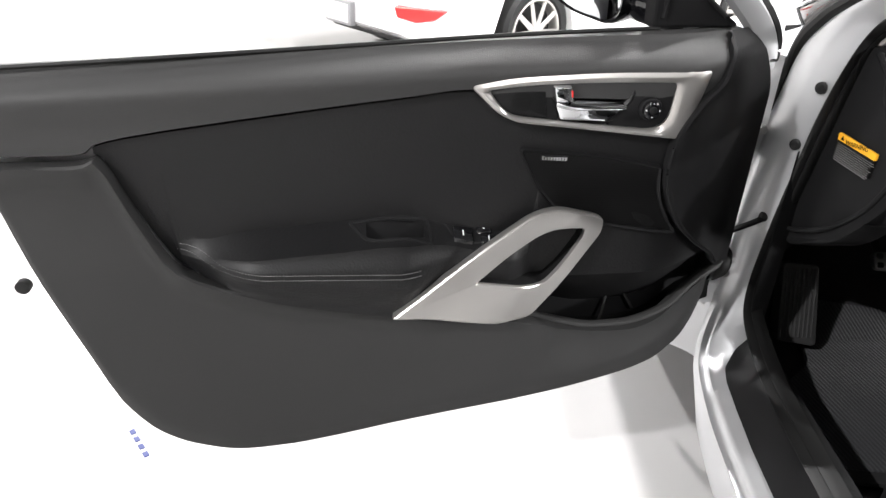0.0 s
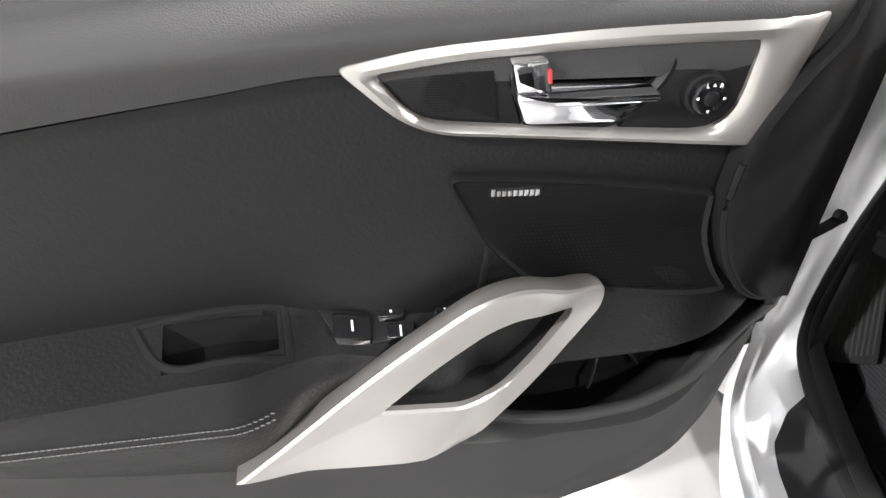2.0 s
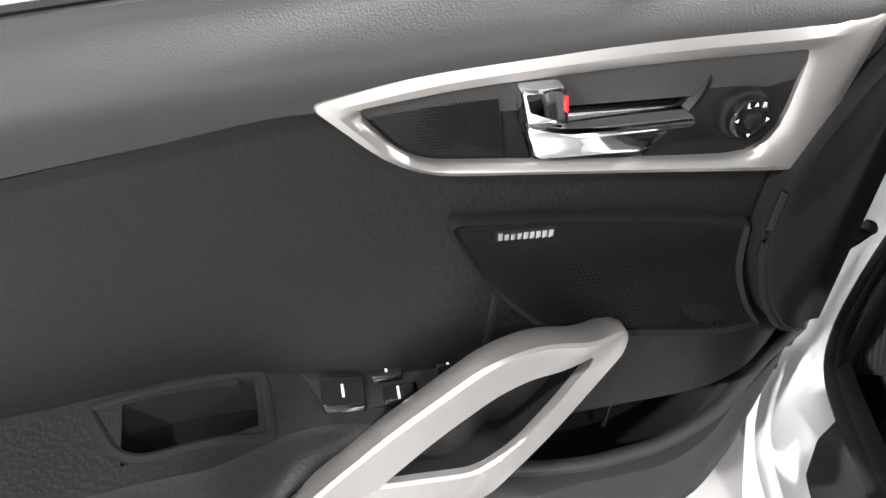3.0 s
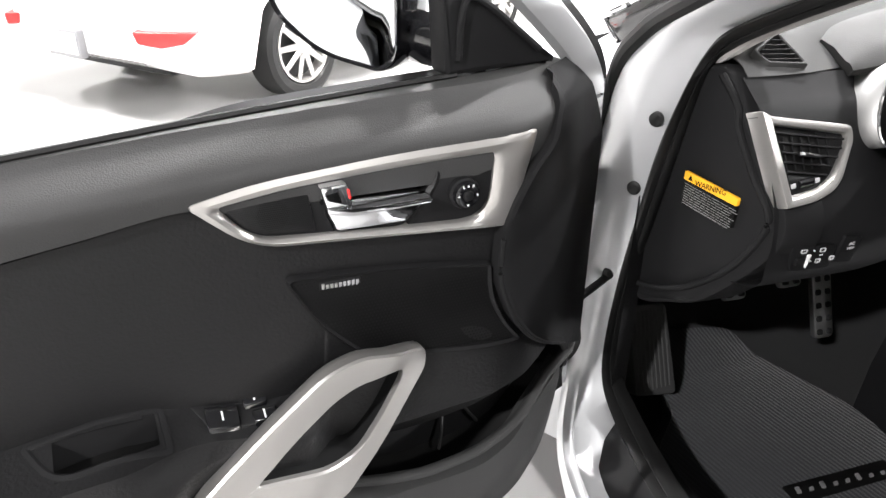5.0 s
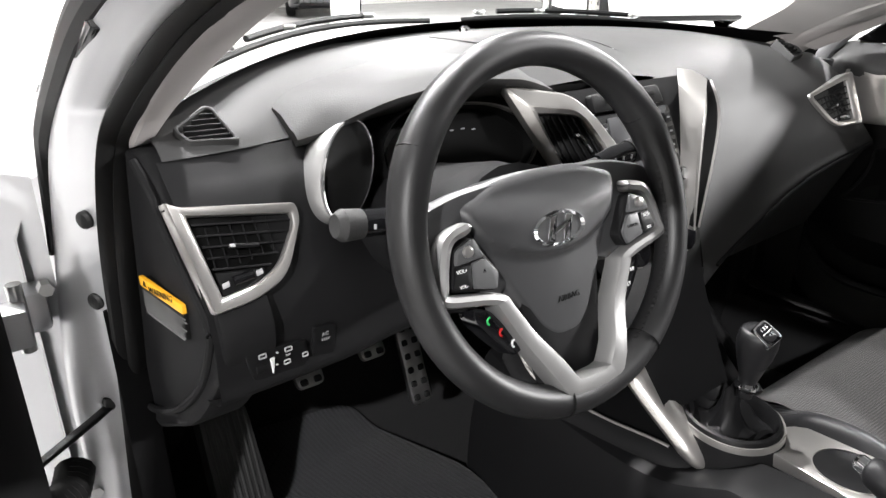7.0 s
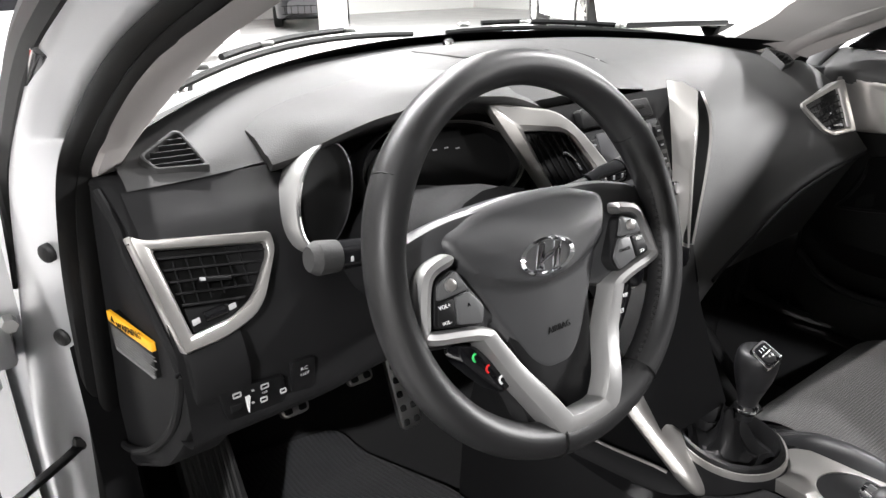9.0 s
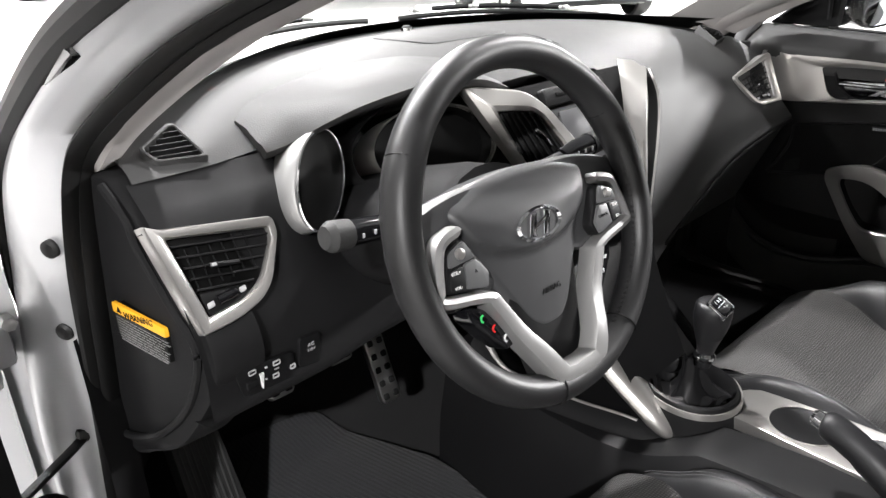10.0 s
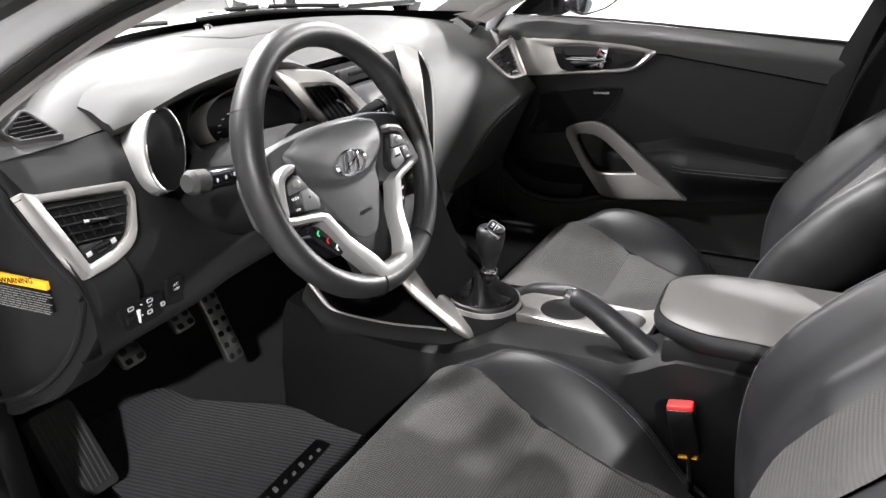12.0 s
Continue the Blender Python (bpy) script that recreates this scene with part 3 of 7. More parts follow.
def build_door(M, name, label, mirrored=False):
    door = thing(name, label, "car door", "car doors")
    us = list(np.linspace(0.0, 1.235, 90))
    part("upper_trim", field(M, us, lambda u: max(crease(u), 0.0) + 0.002, belt, upper_depth, 16, 0.03), SOFT, door, "charcoal grained soft upper trim")
    ui = list(np.linspace(0.0, 1.045, 90))
    part("armrest_panel", field(M, ui, panel_foot, lambda u: crease(u) - 0.001, panel_depth, 44, 0.03, 0.004, panel_rows, None if mirrored else in_cup), DOORSKIN, door, "black leather insert with moulded armrest")
    part("lower_panel", field(M, us, trim_low, under, lower_depth, 26, 0.03), DOORTRIM, door, "charcoal plastic lower panel")
    # steel door behind the trim
    steel_low = lambda u: trim_low(min(u, 1.235)) - 0.012 - 0.03 * step(0.85, 1.2, u)
    us2 = list(np.linspace(-0.012, 1.262, 80))
    shell = bmesh.new()
    rows = []
    for u in us2:
        lo, hi = steel_low(max(u, 0.0)) - 0.006, belt(u) - 0.012
        if u > 1.235:
            lo = 0.70
        row = []
        for w, f in ((-0.03, 0.0), (-0.036, 0.25), (-0.036, 0.75), (-0.03, 1.0)):
            row.append(M(u, w - 0.085 * step(0.62, 0.38, u) + min(0, swell(u)), lo + (hi - lo) * f))
        for w, f in ((-0.13, 0.97), (-0.165, 0.8), (-0.18, 0.5), (-0.165, 0.2), (-0.13, 0.02)):
            row.append(M(u, w, lo + (hi - lo) * f))
        rows.append(row)
    part("shell", loft(rows, True, True, shell), PAINT, door, "silver painted steel door")
    for u, z in ((1.205, 0.533), (1.02, 0.236)):
        part("plug", disc(bmesh.new(), M, (u, z), 0.012, -0.04, -0.026), RUBBER, door)
    end = rounded([(-0.045, 0.50), (-0.16, 0.46), (-0.16, 0.88), (-0.045, 0.93)], 0.01, 4, 2)
    part("hinge_edge", slab(lambda a, w, b: M(-0.012 - w, a, b), end, 0.0, 0.008, 0.002), DARK, door, "black door end between the hinges")
    # belt line seal and glass run
    part("belt_seal", tube([M(u, -0.022, belt(u) + 0.002) for u in np.linspace(0.19, 1.22, 40)], 0.004, 6), RUBBER, door)
    # silver bezel
    fwd = 0.06 if mirrored else 0.0
    outer = rounded([(0.493, 0.889), (0.43, 0.904), (0.30, 0.917), (0.115 - fwd, 0.922), (0.150 - fwd, 0.812), (0.30, 0.825), (0.435, 0.835)],
                    [0.010, 0.05, 0.1, 0.008, 0.012, 0.08, 0.035], 5, 3)
    inner = rounded([(0.463, 0.882), (0.40, 0.8905), (0.30, 0.8975), (0.176 + 0.6 * fwd, 0.901 - 0.1 * fwd), (0.182 + 0.9 * fwd, 0.827), (0.30, 0.834), (0.432, 0.845)],
                    [0.008, 0.04, 0.06, 0.010, 0.045, 0.06, 0.03], 5, 3)
    S = lambda d: (lambda u, v: swell(u) + d)
    part("bezel", band(M, outer, inner, [(0, S(-0.02)), (0.0, S(0.004)), (0.12, S(0.010)), (0.5, S(0.0125)), (0.85, S(0.010)), (1.0, S(0.006)), (1.0, S(-0.012))]), SATIN, door, "satin silver plastic bezel")
    BP = lambda u, w, v: M(u, w + swell(u), v)
    part("bezel_plate", slab(BP, rounded([(0.464, 0.884), (0.372, 0.893), (0.352, 0.836), (0.433, 0.844)], [0.004, 0.002, 0.002, 0.03], 4, 3), -0.02, 0.003, 0.0008), PLASTIC, door, "charcoal inset plate")
    part("bezel_plate", slab(BP, rounded([(0.238, 0.900), (0.1755, 0.902), (0.182, 0.828), (0.276, 0.831), (0.244, 0.87)], [0.002, 0.008, 0.04, 0.004, 0.02], 4, 3), -0.02, 0.003, 0.0008), PLASTIC, door, "charcoal inset plate")
    # Back of the recess painted black for the shade inside it
    part("recess_back", slab(BP, inset(inner, -0.001), -0.05, -0.030, 0.0005), SHADE, door)
    # handle recess and lever
    rec_o = rounded([(0.371, 0.891), (0.236, 0.900), (0.240, 0.872), (0.274, 0.832), (0.351, 0.837)], [0.004, 0.012, 0.03, 0.02, 0.004], 5, 2)
    rec_i = rounded([(0.366, 0.887), (0.246, 0.894), (0.250, 0.872), (0.280, 0.838), (0.348, 0.842)], [0.004, 0.012, 0.03, 0.02, 0.004], 5, 2)
    part("handle_recess", band(M, rec_o, rec_i, [(0, S(-0.01)), (0.0, S(0.004)), (0.4, S(0.005)), (1.0, S(0.0)), (1.0, S(-0.03))]), DARK, door)
    bowl = [[M(u, swell(u) + w, v) for u, v in ((0.248, 0.896), (0.252, 0.872), (0.266, 0.852), (0.283, 0.838))] for w in (0.002, -0.010)]
    bowl += [[M(u, swell(u) - 0.027, v) for u, v in ((0.285, 0.894), (0.288, 0.872), (0.296, 0.856), (0.305, 0.842))]]
    part("recess_slope", loft(bowl, False, False), PLASTIC, door, "sloped end of the handle recess")
    lever = part("handle_lever", slab(lambda u, w, v: M(u, w + swell(u), v), rounded([(0.364, 0.872), (0.336, 0.8665), (0.255, 0.8685), (0.254, 0.861), (0.335, 0.8585), (0.3635, 0.864)], 0.003, 4, 2), 0.004, 0.022, 0.003), CHROME, door, "chrome door handle lever")
    part("lever_bowl", slab(lambda u, w, v: M(u, w + swell(u), v), rounded([(0.3625, 0.8655), (0.335, 0.8605), (0.262, 0.862), (0.262, 0.855), (0.28, 0.840), (0.352, 0.8405)], 0.005, 4, 2), 0.002, 0.012, 0.004), CHROME, lever)
    part("lock_lever", slab(lambda u, w, v: M(u, w + swell(u), v), rounded([(0.369, 0.893), (0.342, 0.8945), (0.336, 0.868), (0.363, 0.869)], 0.003, 4, 2), 0.004, 0.020, 0.003), CHROME, lever, "chrome lock lever")
    part("lock_mark", slab(lambda u, w, v: M(u, w + swell(u), v), rounded([(0.3425, 0.8885), (0.3405, 0.8885), (0.3390, 0.878), (0.3412, 0.878)], 0.001, 2, 0), 0.02, 0.0212, 0.0003), RED, lever, "red lock mark")
    # tweeter grille: rows of bars
    tw = part("tweeter_grille", slab(lambda u, w, v: M(u, w + swell(u), v), rounded([(0.456, 0.878), (0.378, 0.8885), (0.372, 0.843), (0.432, 0.849)], [0.004, 0.003, 0.003, 0.02], 4, 2), 0.002, 0.0055, 0.0006), DARK, door, "black slotted tweeter grille")
    holes = bmesh.new()
    for j in range(18):
        for i in range(38):
            u, z = 0.377 + i * 0.0021 + (j % 2) * 0.00105, 0.8462 + j * 0.0021
            top_edge = 0.8875 - (u - 0.378) * 0.135
            bottom_edge = 0.8445 + max(0, u - 0.372) * 0.09 + max(0, u - 0.425) * 0.85
            if bottom_edge + 0.001 < z < top_edge - 0.0015:
                near = math.hypot(u - 0.412, z - 0.866) < 0.0155
                r = 0.00085 if near else 0.00055
                w = swell(u) + 0.0058
                holes.faces.new([holes.verts.new(M(u + r * math.cos(a), w, z + r * math.sin(a))) for a in (0.5, 1.55, 2.6, 3.65, 4.7, 5.75)])
    part("grille_holes", holes, SHADE, tw, "rows of small round holes")
    # mirror knob (driver's door alone)
    if not mirrored:
        KM = lambda u, w, v: M(u, w + swell(u), v)
        kn = part("mirror_knob", disc(bmesh.new(), KM, (0.2125, 0.8605), 0.0175, 0.0, 0.010, 32, 0.003), DARK, door, "round black mirror control knob")
        part("knob_cap", disc(bmesh.new(), KM, (0.2125, 0.8605), 0.0145, 0.008, 0.017, 32, 0.003), GLOSS, kn)
        part("knob_centre", disc(bmesh.new(), KM, (0.2125, 0.8605), 0.006, 0.012, 0.0195, 20, 0.002), DARK, kn)
        for a in (0, 90, 180, 270):
            c = Vector((0.2125 + 0.0105 * math.cos(radians(a)), 0.8605 + 0.0105 * math.sin(radians(a))))
            tri = [c + Vector((math.cos(radians(a + k)), math.sin(radians(a + k)))) * 0.0017 for k in (0, 120, 240)]
            part("arrow_mark", slab(KM, tri, 0.0165, 0.0172, 0.0001), INK, kn)
        for a, ch in ((118, "L"), (90 - 28, "R")):
            c = (0.2125 - 0.0115 * math.cos(radians(a)), 0.8605 + 0.0118 * math.sin(radians(a)))
            m = plane_matrix(lambda u, w, v: KM(-u, w, v), -c[0], c[1], 0.0175)
            letters("letter", ch, 0.005, m, INK, kn)
    # speaker grille
    spk_o = rounded([(0.410, 0.793), (0.321, 0.788), (0.233, 0.777), (0.172, 0.766), (0.168, 0.72), (0.145, 0.675), (0.115, 0.640), (0.228, 0.655), (0.32, 0.672), (0.345, 0.694), (0.372, 0.724)],
                    [0.016, 0.05, 0.04, 0.006, 0.03, 0.04, 0.02, 0.04, 0.03, 0.02, 0.04], 4, 3)
    SP = lambda u, w, v: M(u, w + swell(u), v)
    spk = part("speaker_grille", band(SP, spk_o, inset(spk_o, 0.006), [(0, -0.012), (0.0, -0.001), (0.4, 0.003), (1.0, 0.0), (1.0, -0.01)]), PLASTIC, door)
    part("grille_face", slab(SP, inset(spk_o, 0.005), -0.02, 0.0005, 0.0004), GRILLE, spk, "perforated black speaker cover")
    studs = bmesh.new()
    poly = inset(spk_o, 0.008)

    def inside(x, y):
        c = False
        for i in range(len(poly)):
            a, b = poly[i - 1], poly[i]
            if (a[1] > y) != (b[1] > y) and x < (b[0] - a[0]) * (y - a[1]) / (b[1] - a[1]) + a[0]:
                c = not c
        return c
    rows = int(0.16 / 0.0042)
    for j in range(rows):
        for i in range(80):
            x, y = 0.10 + i * 0.0042 + (j % 2) * 0.0021, 0.64 + j * 0.0042
            if inside(x, y):
                w = swell(x) + 0.0006
                vs = [studs.verts.new(M(x + 0.0014 * math.cos(a), w, y + 0.0014 * math.sin(a))) for a in (0.5, 1.55, 2.6, 3.65, 4.7, 5.75)]
                studs.faces.new(vs)
    part("grille_holes", studs, SHADE, spk, "rows of small round holes")
    # maker's badge as plain bars
    bd = part("badge", slab(SP, [Vector(q) for q in ((0.372, 0.772), (0.328, 0.772), (0.328, 0.781), (0.372, 0.781))], 0.0, 0.0012, 0.0003), DARK, door)
    for k in range(9):
        u = 0.370 - k * 0.0046
        hgt = 0.0062 if k in (0,) else 0.0045
        part("badge_bar", slab(SP, [Vector(q) for q in ((u, 0.7735 + k * -0.0002), (u - 0.0032, 0.7735), (u - 0.0032, 0.7735 + hgt), (u, 0.7735 + hgt))], 0.0, 0.0025, 0.0004), STEEL if k < 4 else GREYINK, bd)
    # grab handle: a broad front face, a darker back slope outside it, a hole with deep walls
    go = rounded([(0.606, 0.520), (0.440, 0.655), (0.385, 0.697), (0.345, 0.708), (0.300, 0.698), (0.259, 0.678), (0.258, 0.655), (0.318, 0.553), (0.368, 0.489), (0.48, 0.500)],
                 [0.003, 0.05, 0.03, 0.02, 0.03, 0.010, 0.02, 0.05, 0.016, 0.05], 5, 3)
    gi = rounded([(0.468, 0.574), (0.425, 0.618), (0.375, 0.658), (0.348, 0.670), (0.322, 0.672), (0.292, 0.664), (0.291, 0.648), (0.316, 0.600), (0.348, 0.560), (0.404, 0.566)],
                 [0.004, 0.03, 0.03, 0.012, 0.015, 0.010, 0.010, 0.04, 0.016, 0.02], 5, 3)

    def reach(u, v):
        far = 0.857 * (u - 0.256) + 0.515 * (v - 0.66)
        return 0.047 + 0.028 * step(0.0, 0.075, far) + 0.012 * step(0.16, 0.23, far)
    gw = lambda d: (lambda u, v: reach(u, v) + d)
    back = lambda d: (lambda u, v: reach(u, v) + d - 0.018 * step(0.50, 0.60, u))
    part("grab_handle", band(M, go, gi, [(0.0, gw(-0.002)), (0.05, gw(0.0012)), (0.16, gw(0.0015)), (0.5, gw(0.0)), (0.86, gw(-0.002)), (0.97, gw(-0.003)), (1.0, gw(-0.006)), (1.0, gw(-0.013))]), SATIN, door, "satin silver angular grab handle")
    part("handle_back", band(M, inset(go, 0.007), go, [(0.0, back(-0.028)), (0.7, back(-0.021)), (0.97, gw(-0.013)), (1.0, gw(-0.008)), (1.0, gw(-0.002))]), SATIN, door, "satin silver handle back slope")
    # Hole walls and back plate are near-black, standing in for shade
    part("grab_core", band(M, gi, inset(gi, 0.010), [(0, gw(-0.012)), (0.4, gw(-0.030)), (1, gw(-0.052))]), GRILLE, door, "inner wall of the handle, blackened for shade")
    part("handle_shade_plate", slab(lambda u, w, v: M(u, w + reach(u, v), v), inset(gi, 0.004), -0.080, -0.050, 0.001), SHADE, door, "black plate giving the handle's hole its shade")
    # map pocket: a back wall that leans away, a bottom painted black for its shade, and a thick rounded rim in front
    rim_z = curve([(-0.04, 0.541), (-0.03, 0.537), (0.03, 0.509), (0.084, 0.474), (0.13, 0.457), (0.176, 0.449), (0.23, 0.449), (0.29, 0.460), (0.37, 0.486)])
    rim_w = curve([(-0.04, -0.056), (-0.03, -0.050), (0.03, -0.030), (0.084, -0.006), (0.13, 0.004), (0.18, 0.010), (0.23, 0.013), (0.37, 0.018)])
    wall_rows, pocket_rows = [], []
    for u in np.linspace(-0.022, 0.37, 30):
        line, sw = 0.566 - 0.06 * u, swell(u)
        rz, rw = rim_z(u), rim_w(u)
        deep = -0.088 - 0.02 * step(0.1, 0.0, u)
        wall_rows.append([M(u, sw - 0.008, line + 0.012), M(u, sw - 0.018, line), M(u, (sw + deep) * 0.5 + 0.004, (line + rz) * 0.5 + 0.006), M(u, deep, rz - 0.008), M(u, deep - 0.002, rz - 0.06)])
        pocket_rows.append([M(u, deep - 0.002, rz - 0.05), M(u, deep * 0.5, rz - 0.075), M(u, rw - 0.012, rz - 0.055), M(u, rw - 0.007, rz - 0.004)])
    part("pocket_wall", loft(wall_rows, False, False), PLASTIC, door, "charcoal back wall of the map pocket")
    part("map_pocket", loft(pocket_rows, False, False), SHADE, door, "map pocket lining, near-black for the shade inside")
    rim = [M(u, rim_w(u) - 0.004, rim_z(u) - 0.003) for u in np.linspace(-0.036, 0.37, 34)]
    part("pocket_rim", tube(rim, [0.004] + [0.0085] * 33, 10, flat=0.9), DOORTRIM, door, "rounded plastic pocket rim")
    for (ua, wa, za), (ub, wb, zb) in (((0.175, -0.080, 0.458), (0.192, -0.056, 0.412)), ((0.145, -0.080, 0.464), (0.118, -0.076, 0.424))):
        rib = [M(ua - 0.010 if ub > ua else ua + 0.010, wa - 0.006, za + 0.006), M(ua, wa, za), M((ua + ub) / 2, (wa + wb) / 2 + 0.003, (za + zb) / 2), M(ub, wb, zb)]
        part("pocket_rib", tube(spline(rib, 5), 0.0024, 8), DOORTRIM, door)
    for k in (-1, 1):
        part("pocket_mark", disc(bmesh.new(), lambda u, w, v: M(u, w - 0.084, v), (0.107 + k * 0.011, 0.466), 0.008, -0.006, 0.002, 16, 0.0005), DARK, door)
    # pull cup and window switches on the armrest
    CA = lambda u, d, w: M(u, w, arm_spot(u, w, d))
    if not mirrored:
        build_arm_controls(M, CA, door)
    # two rows of stitching
    for dz in (0.0, 0.009):
        st = bmesh.new()
        for k in range(90):
            u = 0.945 - k * 0.0047
            z = 0.598 + 0.018 * step(0.86, 0.945, u) + dz
            if u > 0.56:
                w = panel_depth(u, z) + 0.0006
                tube([M(u, w, z), M(u - 0.0034, w, z)], 0.0006, 5, st)
        part("stitching", st, STITCH, door, "grey double stitching")
    # dark end panel by the hinges, with its raised lip
    if not mirrored:
        lip = curve([(0.545, -0.005), (0.570, 0.012), (0.594, 0.041), (0.628, 0.085), (0.662, 0.122), (0.705, 0.150), (0.758, 0.166), (0.81, 0.163), (0.873, 0.130), (0.905, 0.096), (0.935, 0.09), (0.958, 0.082)])
        far = curve([(0.545, -0.034), (0.70, -0.034), (0.86, -0.034), (0.90, -0.026), (0.934, -0.008), (0.958, 0.012)])
        rows = []
        for z in np.linspace(0.548, 0.970, 44):
            a, b = lip(z), far(z)
            roll = 0.040 * step(0.935, 0.972, z) ** 1.5
            row = [M(a + 0.004, swell(a) - 0.004, z - 0.002), M(a + 0.002, swell(a) + 0.017 - roll, z), M(a - 0.004, swell(a) + 0.018 - roll, z)]
            for f in (0.08, 0.2, 0.35, 0.5, 0.65, 0.8, 0.92, 1.0):
                u = a - 0.004 + (b - a + 0.004) * f
                row.append(M(u, swell(u) + 0.014 - roll, z))
            row.append(M(b, swell(b) - 0.02, z))
            rows.append(row)
        part("end_panel", loft(rows, False, False), PLASTIC, door, "dark plastic door end panel")
        arc = [M(lip(z) + 0.002, swell(lip(z)) + 0.015, z) for z in np.linspace(0.55, 0.80, 24)]
        part("end_rib", tube(arc, 0.0035, 8), PLASTIC, door)
    # sail panel, window frame, glass
    sail = rounded([(0.205, 0.968), (0.06, 0.974), (0.175, 1.060), (0.212, 1.085)], [0.008, 0.01, 0.02, 0.01], 4, 3)
    part("sail_panel", slab(M, sail, -0.05, -0.018, 0.006), PLASTIC, door, "black triangular mirror panel")
    rib = [M(0.19, -0.016, 0.985), M(0.186, -0.014, 1.04), M(0.165, -0.014, 1.045), M(0.09, -0.014, 0.99)]
    part("sail_rib", tube(spline(rib, 5), 0.004, 8), PLASTIC, door)
    frame = [M(-0.02, -0.06, 0.90), M(-0.018, -0.06, 0.935), M(0.01, -0.058, 0.978), M(0.08, -0.055, 1.043), M(0.13, -0.055, 1.083), M(0.25, -0.055, 1.16), M(0.42, -0.065, 1.245), M(0.62, -0.085, 1.31), M(0.85, -0.10, 1.33), M(1.08, -0.10, 1.29), M(1.20, -0.09, 1.15), M(1.25, -0.06, 0.9)]
    part("window_frame", tube(spline(frame, 8), 0.014, 8, flat=1.6), PAINT, door, "silver painted window frame")
    seal = [p + (M(0, -0.02, 0) - M(0, 0, 0)) + (M(-0.022, 0, 0.012) - M(0, 0, 0)) for p in spline(frame[:9], 8)]
    part("frame_seal", tube(seal, 0.015, 8), RUBBER, door, "black rubber weather strip")
    pane = bmesh.new()
    ft = spline(frame[4:], 8)
    vs_top = [pane.verts.new(p + (M(0, -0.004, 0) - M(0, 0, 0))) for p in ft]
    vs_bot = []
    for p in ft:
        u = (p - M(0, 0, 0)).dot((M(1, 0, 0) - M(0, 0, 0)))
        vs_bot.append(pane.verts.new(M(u, -0.045, min(belt(u) - 0.01, p.z - 0.01))))
    for i in range(len(ft) - 1):
        pane.faces.new((vs_top[i], vs_top[i + 1], vs_bot[i + 1], vs_bot[i]))
    if mirrored:
        g = part("window_pane", pane, GLASS, door)
        g.visible_shadow = False
    else:
        pane.free()  # the driver's window is wound down
    return door


def build_wing_mirror(M, name, label):
    mir = thing(name, label, "wing mirror", "wing mirrors")
    # the glass looks back and inwards: a runs outwards along it, n is its normal
    ca, sa = 0.62, 0.785
    G = lambda a, n, z: M(0.222 + a * 0.88 * ca + n * sa, -0.085 - a * 0.88 * sa + n * ca, z)
    loop = [Vector((p.x, p.y)) for p in rounded([(0.0, 1.10), (0.004, 0.975), (0.03, 0.958), (0.13, 0.972), (0.205, 1.02), (0.215, 1.08), (0.19, 1.115), (0.05, 1.12)], [0.03, 0.02, 0.02, 0.05, 0.05, 0.03, 0.03, 0.04], 6, 3)]
    c = Vector((0.10, 1.04))
    rings = []
    for f, w in ((0.985, 0.006), (1.0, 0.0), (1.0, -0.03), (0.97, -0.06), (0.88, -0.095), (0.65, -0.12), (0.2, -0.133)):
        rings.append([G(c.x + (p.x - c.x) * f, w, c.y + (p.y - c.y) * f) for p in loop])
    part("housing", loft(rings, True, False), GLOSS, mir, "gloss black housing")
    ins = [c + (p - c) * 0.92 for p in loop]
    part("housing_lip", band(G, [c + (p - c) * 0.99 for p in loop], ins, [(0, 0.0), (0.3, 0.010), (1, 0.006), (1.0, -0.004)]), GLOSS, mir)
    part("glass", slab(G, ins, -0.02, 0.0070, 0.001), MIRROR, mir, "mirror glass")
    arm_path = [M(0.13, -0.055, 0.985), M(0.17, -0.085, 0.99), M(0.205, -0.13, 1.0), M(0.24, -0.17, 1.02)]
    part("arm", tube(spline(arm_path, 5), [0.03] * 10 + [0.026] * 6, 12), GLOSS, mir, "gloss black arm")
    return mir


build_door(driver_side, "driver_door", "open silver car door with charcoal trim, leather armrest and silver grab handle")
build_door(passenger_side, "passenger_door", "closed car door with charcoal trim, black leather armrest and silver grab handle", True)
build_wing_mirror(driver_side, "wing_mirror", "gloss black wing mirror on the open door")
build_wing_mirror(passenger_side, "wing_mirror", "wing mirror outside the closed door")


# ---- body of the silver car round the cabin ----
OUT = [(-0.79, 0.47, 0.20), (-0.789, 0.47, 0.42), (-0.787, 0.468, 0.58), (-0.778, 0.471, 0.706), (-0.762, 0.480, 0.82), (-0.750, 0.468, 0.92), (-0.743, 0.42, 0.970),
       (-0.738, 0.371, 1.003), (-0.733, 0.187, 1.084), (-0.726, 0.04, 1.130), (-0.708, -0.23, 1.207), (-0.67, -0.60, 1.29), (-0.64, -1.0, 1.31)]
MID = [(-0.757, 0.450, 0.20), (-0.756, 0.450, 0.42), (-0.752, 0.447, 0.58), (-0.746, 0.432, 0.706), (-0.742, 0.418, 0.82), (-0.735, 0.396, 0.92), (-0.728, 0.363, 0.975),
       (-0.722, 0.318, 1.010), (-0.719, 0.135, 1.087), (-0.711, 0.005, 1.130), (-0.691, -0.25, 1.200), (-0.655, -0.62, 1.272), (-0.625, -1.0, 1.292)]
